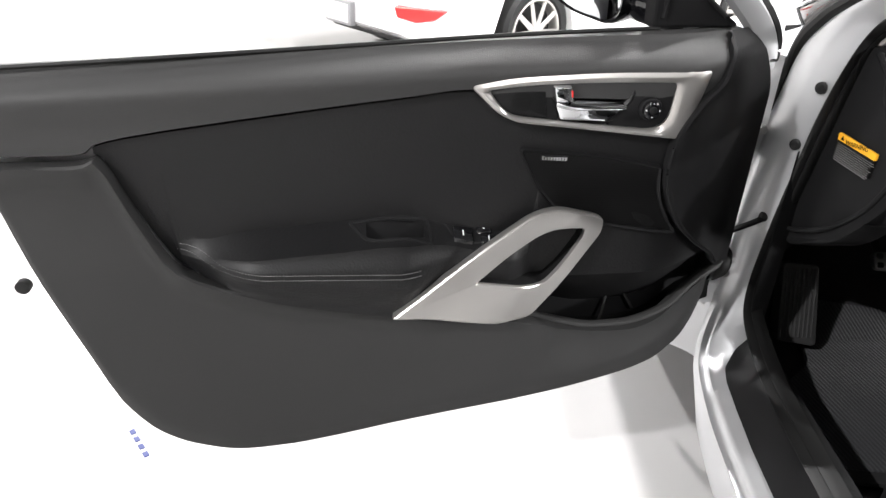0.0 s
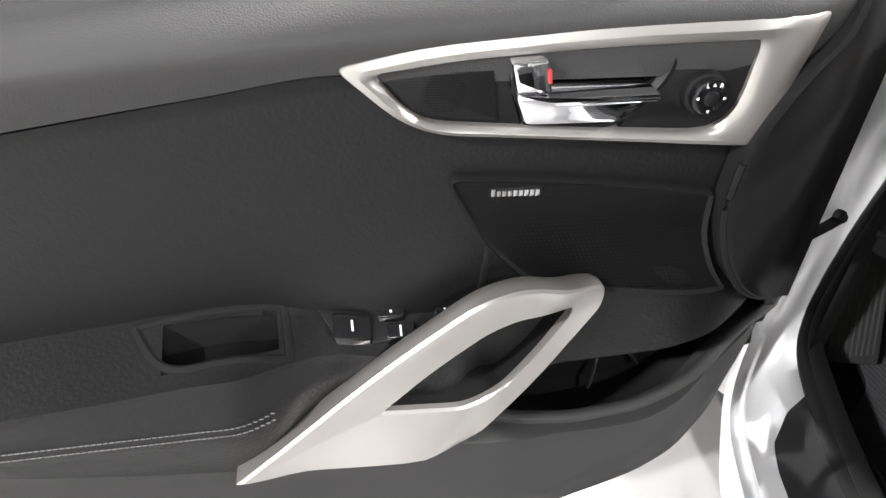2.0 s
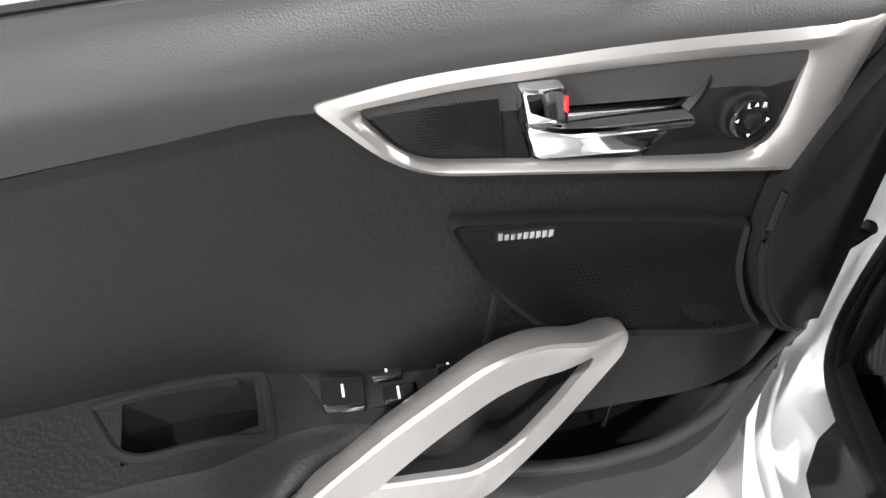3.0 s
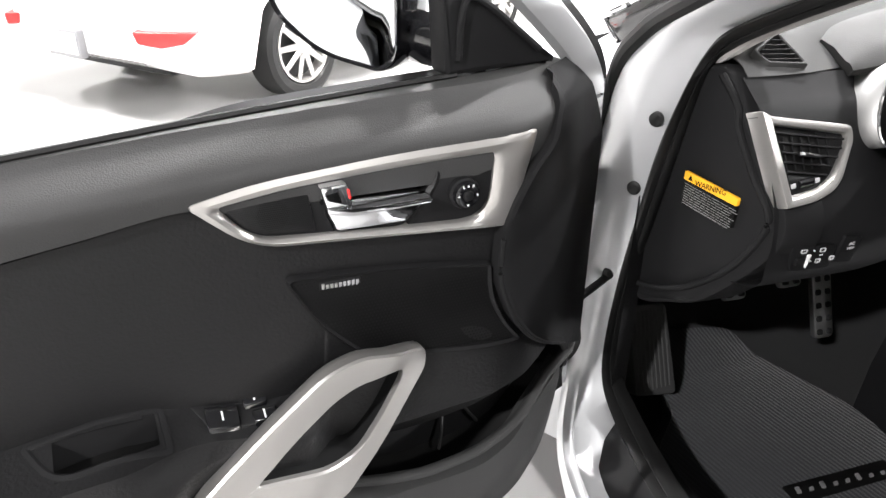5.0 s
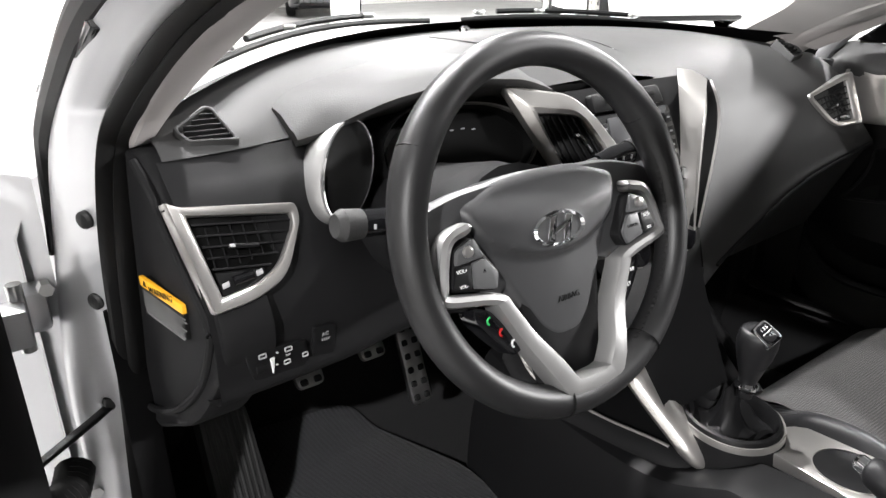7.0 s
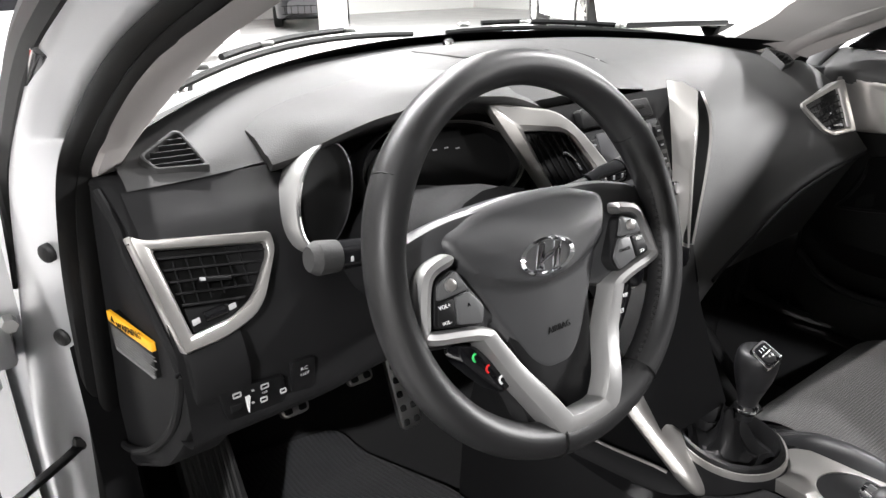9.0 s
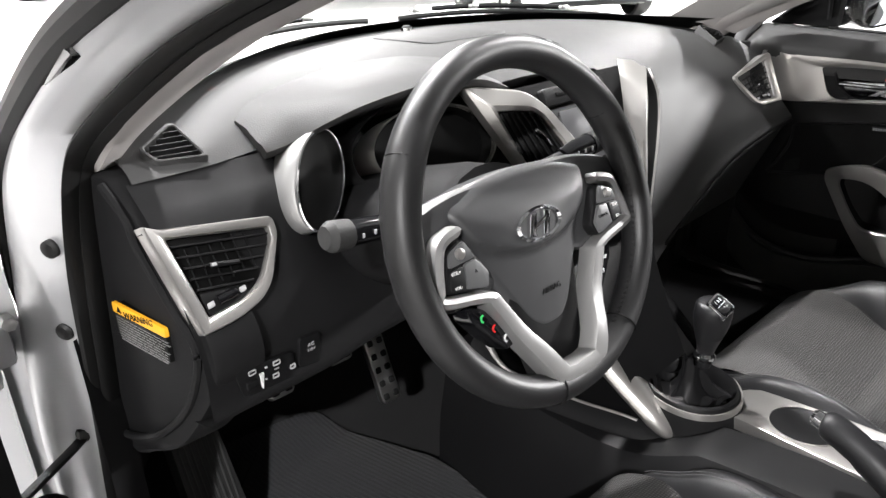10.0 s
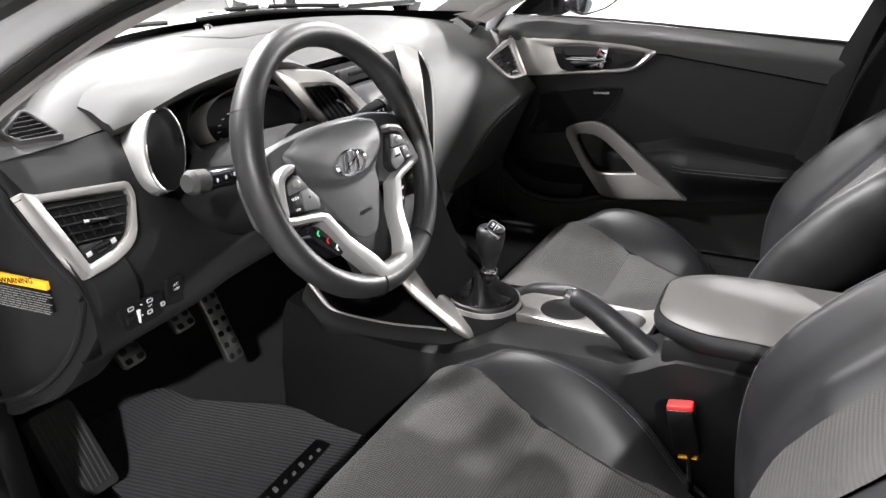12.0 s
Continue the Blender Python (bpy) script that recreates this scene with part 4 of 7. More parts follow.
SEAL = [(-0.750, 0.415, 0.20), (-0.747, 0.422, 0.42), (-0.733, 0.430, 0.58), (-0.728, 0.409, 0.706), (-0.727, 0.384, 0.82), (-0.721, 0.350, 0.92), (-0.713, 0.325, 0.975),
        (-0.704, 0.287, 1.010), (-0.704, 0.10, 1.084), (-0.693, -0.02, 1.125), (-0.675, -0.27, 1.190), (-0.64, -0.63, 1.255), (-0.61, -1.0, 1.275)]
INN = [(-0.714, 0.430, 0.42), (-0.706, 0.431, 0.58), (-0.703, 0.402, 0.706), (-0.697, 0.378, 0.82), (-0.686, 0.361, 0.92), (-0.678, 0.345, 0.958),
       (-0.676, 0.27, 0.999), (-0.680, 0.09, 1.073), (-0.668, -0.03, 1.118), (-0.65, -0.28, 1.181), (-0.61, -0.64, 1.246), (-0.58, -1.0, 1.266)]
SILL_EDGE = [(-0.785, -1.0, 0.368), (-0.782, -0.4, 0.368), (-0.777, 0.10, 0.370), (-0.763, 0.25, 0.366), (-0.752, 0.345, 0.374)]
SILL_INNER = [(-0.747, -1.0, 0.370), (-0.744, -0.4, 0.370), (-0.739, 0.10, 0.372), (-0.727, 0.25, 0.372), (-0.717, 0.36, 0.386)]
SILL_RIDGE = [(-0.845, -1.0, 0.312), (-0.842, -0.4, 0.312), (-0.836, 0.10, 0.314), (-0.826, 0.25, 0.318), (-0.808, 0.36, 0.335)]
SILL_OUTER = [(-0.858, -1.0, 0.250), (-0.858, -0.4, 0.250), (-0.854, 0.10, 0.254), (-0.850, 0.25, 0.270), (-0.838, 0.38, 0.300)]
flip = lambda pts: [(-x, y, z) for x, y, z in pts]


def side_ring(side, pts, n=6):
    return spline(pts if side < 0 else flip(pts), n)


def relax(pts, times=14):
    """Even out a row of points, its ends held."""
    p = [q.copy() for q in pts]
    for _ in range(times):
        p = [p[0]] + [p[i] * 0.5 + (p[i - 1] + p[i + 1]) * 0.25 for i in range(1, len(p) - 1)] + [p[-1]]
    return p


def build_pillars(car):
    for side in (-1, 1):
        # four lines run along the sill, round the foot of the pillar and up it
        a, b, c, d = [relax(side_ring(side, p, 8), 10) for p in (SILL_OUTER + OUT[1:], SILL_RIDGE + MID[1:], SILL_EDGE + SEAL[1:], SILL_INNER + INN)]
        rise = [step(0.31, 0.46, p.z) for p in a]
        under = [p + V(-side * 0.03, 0.0, -0.12).lerp(V(-side * 0.02, 0.06, -0.02), r) for p, r in zip(a, rise)]
        grooves = [[p.lerp(q, f) + V(side * 0.8, 0.0, 0.6) * (w * (1 - r)) + V(side * 0.003, -0.003, 0.002) * (r * 4 * f * (1 - f)) for p, q, r in zip(a, b, rise)]
                   for f, w in ((0.22, -0.001), (0.36, 0.006), (0.48, -0.003), (0.68, -0.002), (0.84, 0.006))]
        mid2 = [(p + q) / 2 + V(side * 0.001, -0.001, 0.0) for p, q in zip(b, c)]
        end = [p + V(-side * 0.012, 0.02, 0.0) for p in c]
        # Passenger's pillar is black: its shade is put in the colour
        part("pillar", loft([under, a] + grooves + [b, mid2, c, end], False, False), PAINT if side < 0 else DARK, car, "silver painted sill, pillar and door frame" if side < 0 else "", 75)
        out = V(side * 0.72, -0.60, 0.12)
        fold = [(-0.10, -0.006), (0.0, 0.003), (0.12, 0.009), (0.32, 0.011), (0.48, 0.008), (0.55, 0.003), (0.62, 0.006), (0.76, 0.006), (0.88, 0.002), (0.93, -0.006), (0.94, -0.02)]
        part("door_seal", loft([[p.lerp(q, f) + out * w for p, q in zip(c, d)] for f, w in fold], False, False), RUBBER, car, "black rubber door seal")
        # inner cover of the pillar
        gl = spline([(side * 0.645, 0.402, 0.946), (side * 0.630, 0.320, 0.999), (side * 0.624, 0.120, 1.083), (side * 0.626, -0.030, 1.128), (side * 0.615, -0.26, 1.196), (side * 0.58, -0.56, 1.25)], 12)
        se = spline([(side * 0.680, 0.345, 0.952), (side * 0.675, 0.27, 0.999), (side * 0.679, 0.09, 1.073), (side * 0.667, -0.03, 1.118), (side * 0.649, -0.28, 1.181), (side * 0.609, -0.64, 1.246)], 12)
        edge = [p + V(-side * 0.010, 0.06, 0.012) for p in gl]
        part("pillar_trim", loft([[p + V(side * 0.006, 0.012, -0.004) for p in se], se, [p.lerp(q, 0.5) + V(-side * 0.004, -0.008, -0.003) for p, q in zip(se, gl)], gl, edge], False, False), GREYTRIM, car, "warm grey pillar cover")
        # black strip between pillar and windscreen
        out2 = [p + V(side * -0.001, 0.016, 0.007) for p in a[62:]]
        part("windscreen_seal", tube(out2, [0.004 + 0.010 * min(k / 14, 1) for k in range(len(out2))], 10), RUBBER, car)
    for x, y, z in ((-0.7375, 0.381, 0.871), (-0.7405, 0.409, 0.760)):
        c = V(x, y, z)
        plug = tube([c + V(-0.0012, -0.0009, 0), c + V(0.0005, 0.0003, 0), c + V(0.010, 0.008, 0)], [0.0075, 0.0105, 0.0105], 20)
        part("jamb_plug", plug, RUBBER, car, "dark rubber plug")


def build_passenger_pillar(car):
    """The broad pale cover of the pillar on the passenger's side, from windscreen to door seal."""
    top = spline([(0.585, 0.430, 0.998), (0.58, 0.349, 1.042), (0.575, 0.29, 1.082), (0.555, 0.10, 1.15), (0.52, -0.20, 1.23)], 8)
    mid = spline([(0.62, 0.37, 0.985), (0.62, 0.275, 1.028), (0.615, 0.20, 1.062), (0.60, 0.01, 1.125), (0.565, -0.26, 1.205)], 8)
    low = spline([(0.675, 0.315, 0.960), (0.678, 0.235, 1.000), (0.675, 0.16, 1.034), (0.66, -0.03, 1.095), (0.63, -0.30, 1.175)], 8)
    out = [p + V(0.05, 0.01, 0.005) for p in low]
    front = [p + V(0.02, 0.05, 0.005) for p in top]
    part("pillar_trim", loft([front, top, mid, low, out], False, False), GREYTRIM, car, "broad pale grey pillar cover")


def build_car_body():
    car = thing("silver_car_body", "silver painted car body with open doorway and black seals", "car")
    build_pillars(car)
    for side in (-1, 1):
        s = side
        # black plate on the tread of the sill
        along = lambda line, y: V(*[float(np.interp(y, [q[1] for q in line], [q[k] for q in line])) for k in range(3)])
        SP = lambda u, w, v, s=s: (lambda p: V(-s * p.x, p.y, p.z))(along(SILL_RIDGE, v).lerp(along(SILL_EDGE, v), u)) + V(s * 0.57, 0, 0.82) * w
        part("scuff_plate", slab(SP, rounded([(0.22, -0.9), (0.99, -0.9), (0.99, 0.342), (0.60, 0.328), (0.24, 0.290)], [0.01, 0.01, 0.005, 0.06, 0.04], 5, 12), -0.004, 0.005, 0.003), DARK, car, "black scuff plate")
        part("inner_sill", loft([[V(s * 0.745, y, 0.36), V(s * 0.70, y, 0.352), V(s * 0.665, y, 0.30), V(s * 0.66, y, 0.2)] for y in (-1.0, -0.3, 0.2, 0.42)], False, False), PLASTIC, car)
        # kick panel beside the footwell
        part("kick_panel", loft([[V(s * 0.735, 0.40, z), V(s * 0.69, 0.43, z), V(s * 0.66, 0.60, z), V(s * 0.64, 1.0, z)] for z in (0.18, 0.4, 0.6, 0.75)], False, False), PLASTIC, car, "charcoal kick panel")
        # wing and bonnet
        wing = []
        for y, zt, xo in ((0.50, 0.925, 0.80), (0.62, 0.918, 0.815), (0.85, 0.90, 0.84), (1.1, 0.87, 0.85), (1.35, 0.82, 0.83), (1.6, 0.74, 0.74), (1.75, 0.64, 0.62)):
            wing.append([V(s * (xo - 0.02), y, 0.25), V(s * xo, y, 0.5), V(s * (xo - 0.002), y, zt - 0.10), V(s * (xo - 0.03), y, zt - 0.03), V(s * (xo - 0.10), y, zt), V(s * (xo - 0.22), y, zt + 0.025), V(s * 0.2, y, zt + 0.055), V(0, y, zt + 0.06)])
        part("wing", loft(wing, False, False), PAINT, car, "silver front wing and bonnet")
        # gloss black windscreen corner outside the pillar
        if s > 0:
            build_passenger_pillar(car)
        QG = lambda u, w, v, s=s: V(s * (0.70 + w), u, v)
        ql = rounded([(0.568, 0.978), (0.512, 0.946), (0.395, 1.000), (0.15, 1.088), (0.15, 1.118), (0.338, 1.062), (0.434, 1.034), (0.50, 1.008)], [0.008, 0.02, 0.03, 0.004, 0.004, 0.03, 0.03, 0.03], 4, 2)
        qg = None if s > 0 else part("screen_corner", slab(QG, ql, 0.0, 0.036, 0.008), GLOSS, car, "gloss black windscreen corner")
        if s < 0:
            part("corner_rim", tube([QG(u, 0.034, v) for u, v in ((0.515, 0.952), (0.54, 0.964), (0.562, 0.978), (0.545, 0.990), (0.50, 1.006))], 0.004, 8), CHROME, qg, "bright corner rim")
        # hinge pillar gap: inner panel (black for shade on the passenger's side), hinges
        part("hinge_panel", loft([[V(s * 0.770, 0.475, z), V(s * 0.80, 0.515, z), V(s * 0.845, 0.55, z), V(s * 0.848, 0.62, z)] for z in (0.22, 0.5, 0.8, 0.905)], False, False), PAINT if s < 0 else SHADE, car)
        if s > 0:
            # Black blocks added to keep room light out of the footwell gaps
            part("gap_dark_block", rbox((0.832, 0.27, 0.42), (0.02, 0.40, 0.46), 0.005), DARK, car)
            part("gap_dark_block", rbox((0.775, 0.412, 0.55), (0.14, 0.02, 0.80), 0.004), DARK, car)
            part("gap_dark_block", rbox((0.80, 0.45, 0.56), (0.02, 0.26, 0.74), 0.005), DARK, car)
        for z in (0.43, 0.74):
            h = part("hinge", rbox((s * 0.80, 0.487, z), (0.034, 0.05, 0.055), 0.008), PAINT, car, "silver painted hinge")
            part("hinge_pin", tube([V(s * 0.815, 0.462, z - 0.045), V(s * 0.815, 0.462, z + 0.045)], 0.009, 12), STEEL, h)
            part("hinge_leaf", rbox((s * 0.828, 0.445, z), (0.04, 0.045, 0.05), 0.006), PAINT, h)
            part("hinge_bolt", tube([V(s * 0.783, 0.455, z + 0.03), V(s * 0.783, 0.475, z + 0.03)], 0.009, 6), STEEL, h)
        # rear flank and quarter, out of sight behind the doorway
        q = []
        for y, h, x in ((-1.0, 0.95, 0.86), (-1.5, 0.98, 0.88), (-2.0, 0.98, 0.86), (-2.35, 0.95, 0.70)):
            q.append([V(s * (x - 0.02), y, 0.22), V(s * x, y, 0.5), V(s * (x - 0.01), y, h - 0.1), V(s * (x - 0.08), y, h), V(s * (0.62 if y > -2.2 else 0.5), y, 1.28 if y > -1.9 else 1.1)])
        part("rear_quarter", loft(q, False, False), PAINT, car)
        if s > 0:
            part("b_pillar", loft([[V(0.76 - 0.30 * max(0, z - 0.95) ** 1.2, y0 - 0.02, z), V(0.74 - 0.30 * max(0, z - 0.95) ** 1.2, y0 - 0.10, z), V(0.75 - 0.30 * max(0, z - 0.95) ** 1.2, y0 - 0.30, z)]
                                   for z, y0 in ((0.3, -0.40), (0.6, -0.455), (0.9, -0.525), (1.1, -0.60), (1.28, -0.66))], False, False), PLASTIC, car, "charcoal centre pillar cover")
            belt_path = [V(0.715 - 0.30 * max(0, z - 0.95), y0 - 0.07, z) for z, y0 in ((0.35, -0.41), (0.6, -0.455), (0.9, -0.525), (1.1, -0.60), (1.2, -0.65))]
            part("seat_belt", tube(spline(belt_path, 5), 0.022, 8, flat=0.08), DARK, car, "black seat belt webbing")
    # roof with its lining, tail: out of view, there to keep light off the cabin
    roof = []
    for y, z, x in ((-0.30, 1.295, 0.60), (-0.45, 1.34, 0.64), (-0.7, 1.37, 0.66), (-1.1, 1.38, 0.65), (-1.6, 1.34, 0.62), (-2.0, 1.22, 0.58), (-2.35, 1.0, 0.55)):
        roof.append([V(-x - 0.03, y, z - 0.08), V(-x, y, z - 0.02), V(-x * 0.5, y, z + 0.015), V(0, y, z + 0.02), V(x * 0.5, y, z + 0.015), V(x, y, z - 0.02), V(x + 0.03, y, z - 0.08)])
    part("roof", loft(roof, False, False), PAINT, car)
    part("roof_lining", loft([[p + V(0, 0, -0.035) for p in r] for r in roof], False, False), GREYTRIM, car, "pale grey roof lining")
    tail = [[V(x, -2.36 - 0.06 * (1 - (x / 0.8) ** 2), z) for x in np.linspace(-0.8, 0.8, 9)] for z in (0.25, 0.6, 0.95, 1.02)]
    part("tailgate", loft(tail, False, False), PAINT, car)
    part("underbody", rbox((0, -0.3, 0.16), (1.5, 4.0, 0.05), 0.02), DARK, car)
    # bulkhead under the windscreen
    part("bulkhead", loft([[V(x, 0.93 - 0.25 * (x / 0.7) ** 2, z) for x in np.linspace(-0.70, 0.70, 15)] for z in (0.18, 0.6, 0.93)], False, False), CARPET, car)
    # windscreen and its black border
    def screen(x, t):
        y = 0.755 - 0.42 * (abs(x) / 0.70) ** 2.2 - t * (1.0 - 0.16 * (abs(x) / 0.72) ** 2)
        z = 1.004 - 0.045 * (abs(x) / 0.70) ** 2.2 + t * 0.30
        return V(x * (1 - 0.10 * t), y, z)
    ws = [[screen(x, t) for x in np.linspace(-0.66, 0.66, 21)] for t in np.linspace(0, 1, 10)]
    g = part("windscreen", loft(ws, False, False), GLASS, car)
    g.visible_shadow = False
    low = [[screen(x, t) + V(0, -0.004, 0.0) for x in np.linspace(-0.655, 0.655, 31)] for t in (-0.14, -0.07, -0.01, 0.03, 0.06, 0.088)]
    part("windscreen_border", loft(low, False, False), SHADE, car, "black printed glass border")
    cowl = [[screen(x, 0) + V(0, dy, dz) for x in np.linspace(-0.65, 0.65, 25)] for dy, dz in ((-0.02, -0.03), (0.0, 0.002), (0.04, -0.004), (0.09, -0.02), (0.14, -0.05))]
    part("cowl", loft(cowl, False, False), DARK, car, "black cowl panel under the windscreen")
    for x0, x1 in ((-0.52, 0.02), (0.10, 0.60)):
        bl = [screen(x0 + (x1 - x0) * t, 0.015) + V(0, 0.05, 0.014 + 0.008 * math.sin(t * 3)) for t in np.linspace(0, 1, 12)]
        w = part("wiper", tube(bl, 0.0045, 6, flat=1.3), RUBBER, car, "black wiper blade")
        part("wiper_arm", tube([p + V(0, 0.012, 0.012) for p in bl[2:9]], 0.006, 6), DARK, w)
        for k in (1, 4, 8):
            part("wiper_clip", rbox(bl[k] + V(0, 0.006, 0.012), (0.024, 0.014, 0.009), 0.003), STEEL, w)
    # footwell carpet
    fl = []
    for y, z in ((1.0, 0.62), (0.88, 0.45), (0.72, 0.27), (0.62, 0.225), (0.3, 0.212), (-0.3, 0.212), (-1.0, 0.25), (-1.3, 0.45), (-2.2, 0.5)):
        fl.append([V(x, y, z) for x in np.linspace(-0.70, 0.70, 9)])
    part("carpet", loft(fl, False, False), CARPET, car, "black moulded floor carpet")
    strap = part("check_strap", tube([V(-0.725, 0.452, 0.601), V(-0.765, 0.43, 0.592), V(-0.86, 0.385, 0.572)], 0.008, 8, flat=0.55), DARK, car, "black door check strap")
    part("strap_boot", rbox((-0.733, 0.448, 0.601), (0.04, 0.03, 0.022), 0.008), RUBBER, strap)
    part("strap_bolt", tube([V(-0.722, 0.435, 0.602), V(-0.722, 0.46, 0.602)], 0.010, 10), STEEL, strap)
    boot = [V(-0.80, 0.47, 0.50), V(-0.815, 0.43, 0.495), V(-0.84, 0.40, 0.50)]
    bm = bmesh.new()
    path = spline(boot, 10)
    tube(path, [0.022 + 0.004 * (i % 2) for i in range(len(path))], 12, bm)
    part("cable_boot", bm, RUBBER, car, "ribbed black rubber cable boot")


build_car_body()


# ---- dashboard ----
def section(keys):
    """Profiles (y, z) at given x, blended smoothly across."""
    n = len(keys[0][1])
    fy = [curve([(x, p[i][0]) for x, p in keys]) for i in range(n)]
    fz = [curve([(x, p[i][1]) for x, p in keys]) for i in range(n)]
    return lambda x: [(fy[i](x), fz[i](x)) for i in range(n)]


TOP = section([
    (-0.70, [(0.40, 0.950), (0.385, 0.955), (0.35, 0.955), (0.325, 0.950), (0.31, 0.940)]),
    (-0.60, [(0.475, 0.975), (0.44, 0.977), (0.37, 0.970), (0.325, 0.957), (0.305, 0.942)]),
    (-0.45, [(0.575, 0.996), (0.52, 0.998), (0.44, 0.990), (0.38, 0.972), (0.33, 0.945)]),
    (-0.25, [(0.675, 1.006), (0.60, 1.010), (0.48, 1.006), (0.38, 0.990), (0.31, 0.958)]),
    (0.0, [(0.725, 1.010), (0.63, 1.016), (0.50, 1.012), (0.38, 0.996), (0.30, 0.968)]),
    (0.25, [(0.68, 1.006), (0.60, 1.012), (0.46, 1.005), (0.35, 0.982), (0.28, 0.943)]),
    (0.45, [(0.585, 0.998), (0.53, 1.001), (0.43, 0.993), (0.335, 0.966), (0.272, 0.924)]),
    (0.60, [(0.485, 0.977), (0.45, 0.979), (0.38, 0.970), (0.325, 0.950), (0.272, 0.918)]),
    (0.71, [(0.40, 0.952), (0.38, 0.955), (0.35, 0.952), (0.31, 0.938), (0.268, 0.914)]),
])
LEFT = section([
    (-0.68, [(0.310, 0.940), (0.288, 0.925), (0.262, 0.905), (0.232, 0.855), (0.204, 0.800), (0.196, 0.765), (0.197, 0.735), (0.206, 0.695), (0.28, 0.670)]),
    (-0.52, [(0.312, 0.942), (0.292, 0.925), (0.268, 0.905), (0.240, 0.855), (0.212, 0.800), (0.202, 0.765), (0.203, 0.735), (0.212, 0.695), (0.28, 0.670)]),
    (-0.42, [(0.36, 0.940), (0.345, 0.915), (0.33, 0.885), (0.290, 0.845), (0.235, 0.800), (0.214, 0.765), (0.216, 0.735), (0.23, 0.695), (0.29, 0.670)]),
    (-0.16, [(0.36, 0.940), (0.345, 0.915), (0.33, 0.885), (0.30, 0.845), (0.25, 0.800), (0.225, 0.765), (0.232, 0.735), (0.25, 0.690), (0.30, 0.665)]),
])
RIGHT = section([
    (0.10, [(0.295, 0.960), (0.262, 0.930), (0.235, 0.880), (0.200, 0.800), (0.170, 0.720), (0.150, 0.640), (0.165, 0.600), (0.25, 0.58)]),
    (0.25, [(0.280, 0.943), (0.255, 0.910), (0.230, 0.865), (0.202, 0.800), (0.178, 0.735), (0.165, 0.690), (0.190, 0.650), (0.26, 0.58)]),
    (0.45, [(0.272, 0.924), (0.260, 0.900), (0.240, 0.865), (0.212, 0.820), (0.182, 0.775), (0.172, 0.755), (0.200, 0.715), (0.27, 0.58)]),
    (0.71, [(0.268, 0.914), (0.255, 0.896), (0.236, 0.865), (0.212, 0.830), (0.186, 0.800), (0.178, 0.785), (0.200, 0.750), (0.28, 0.58)]),
])


def smooth_row(x, prof, n=5):
    return spline([(x, y, z) for y, z in prof], n)


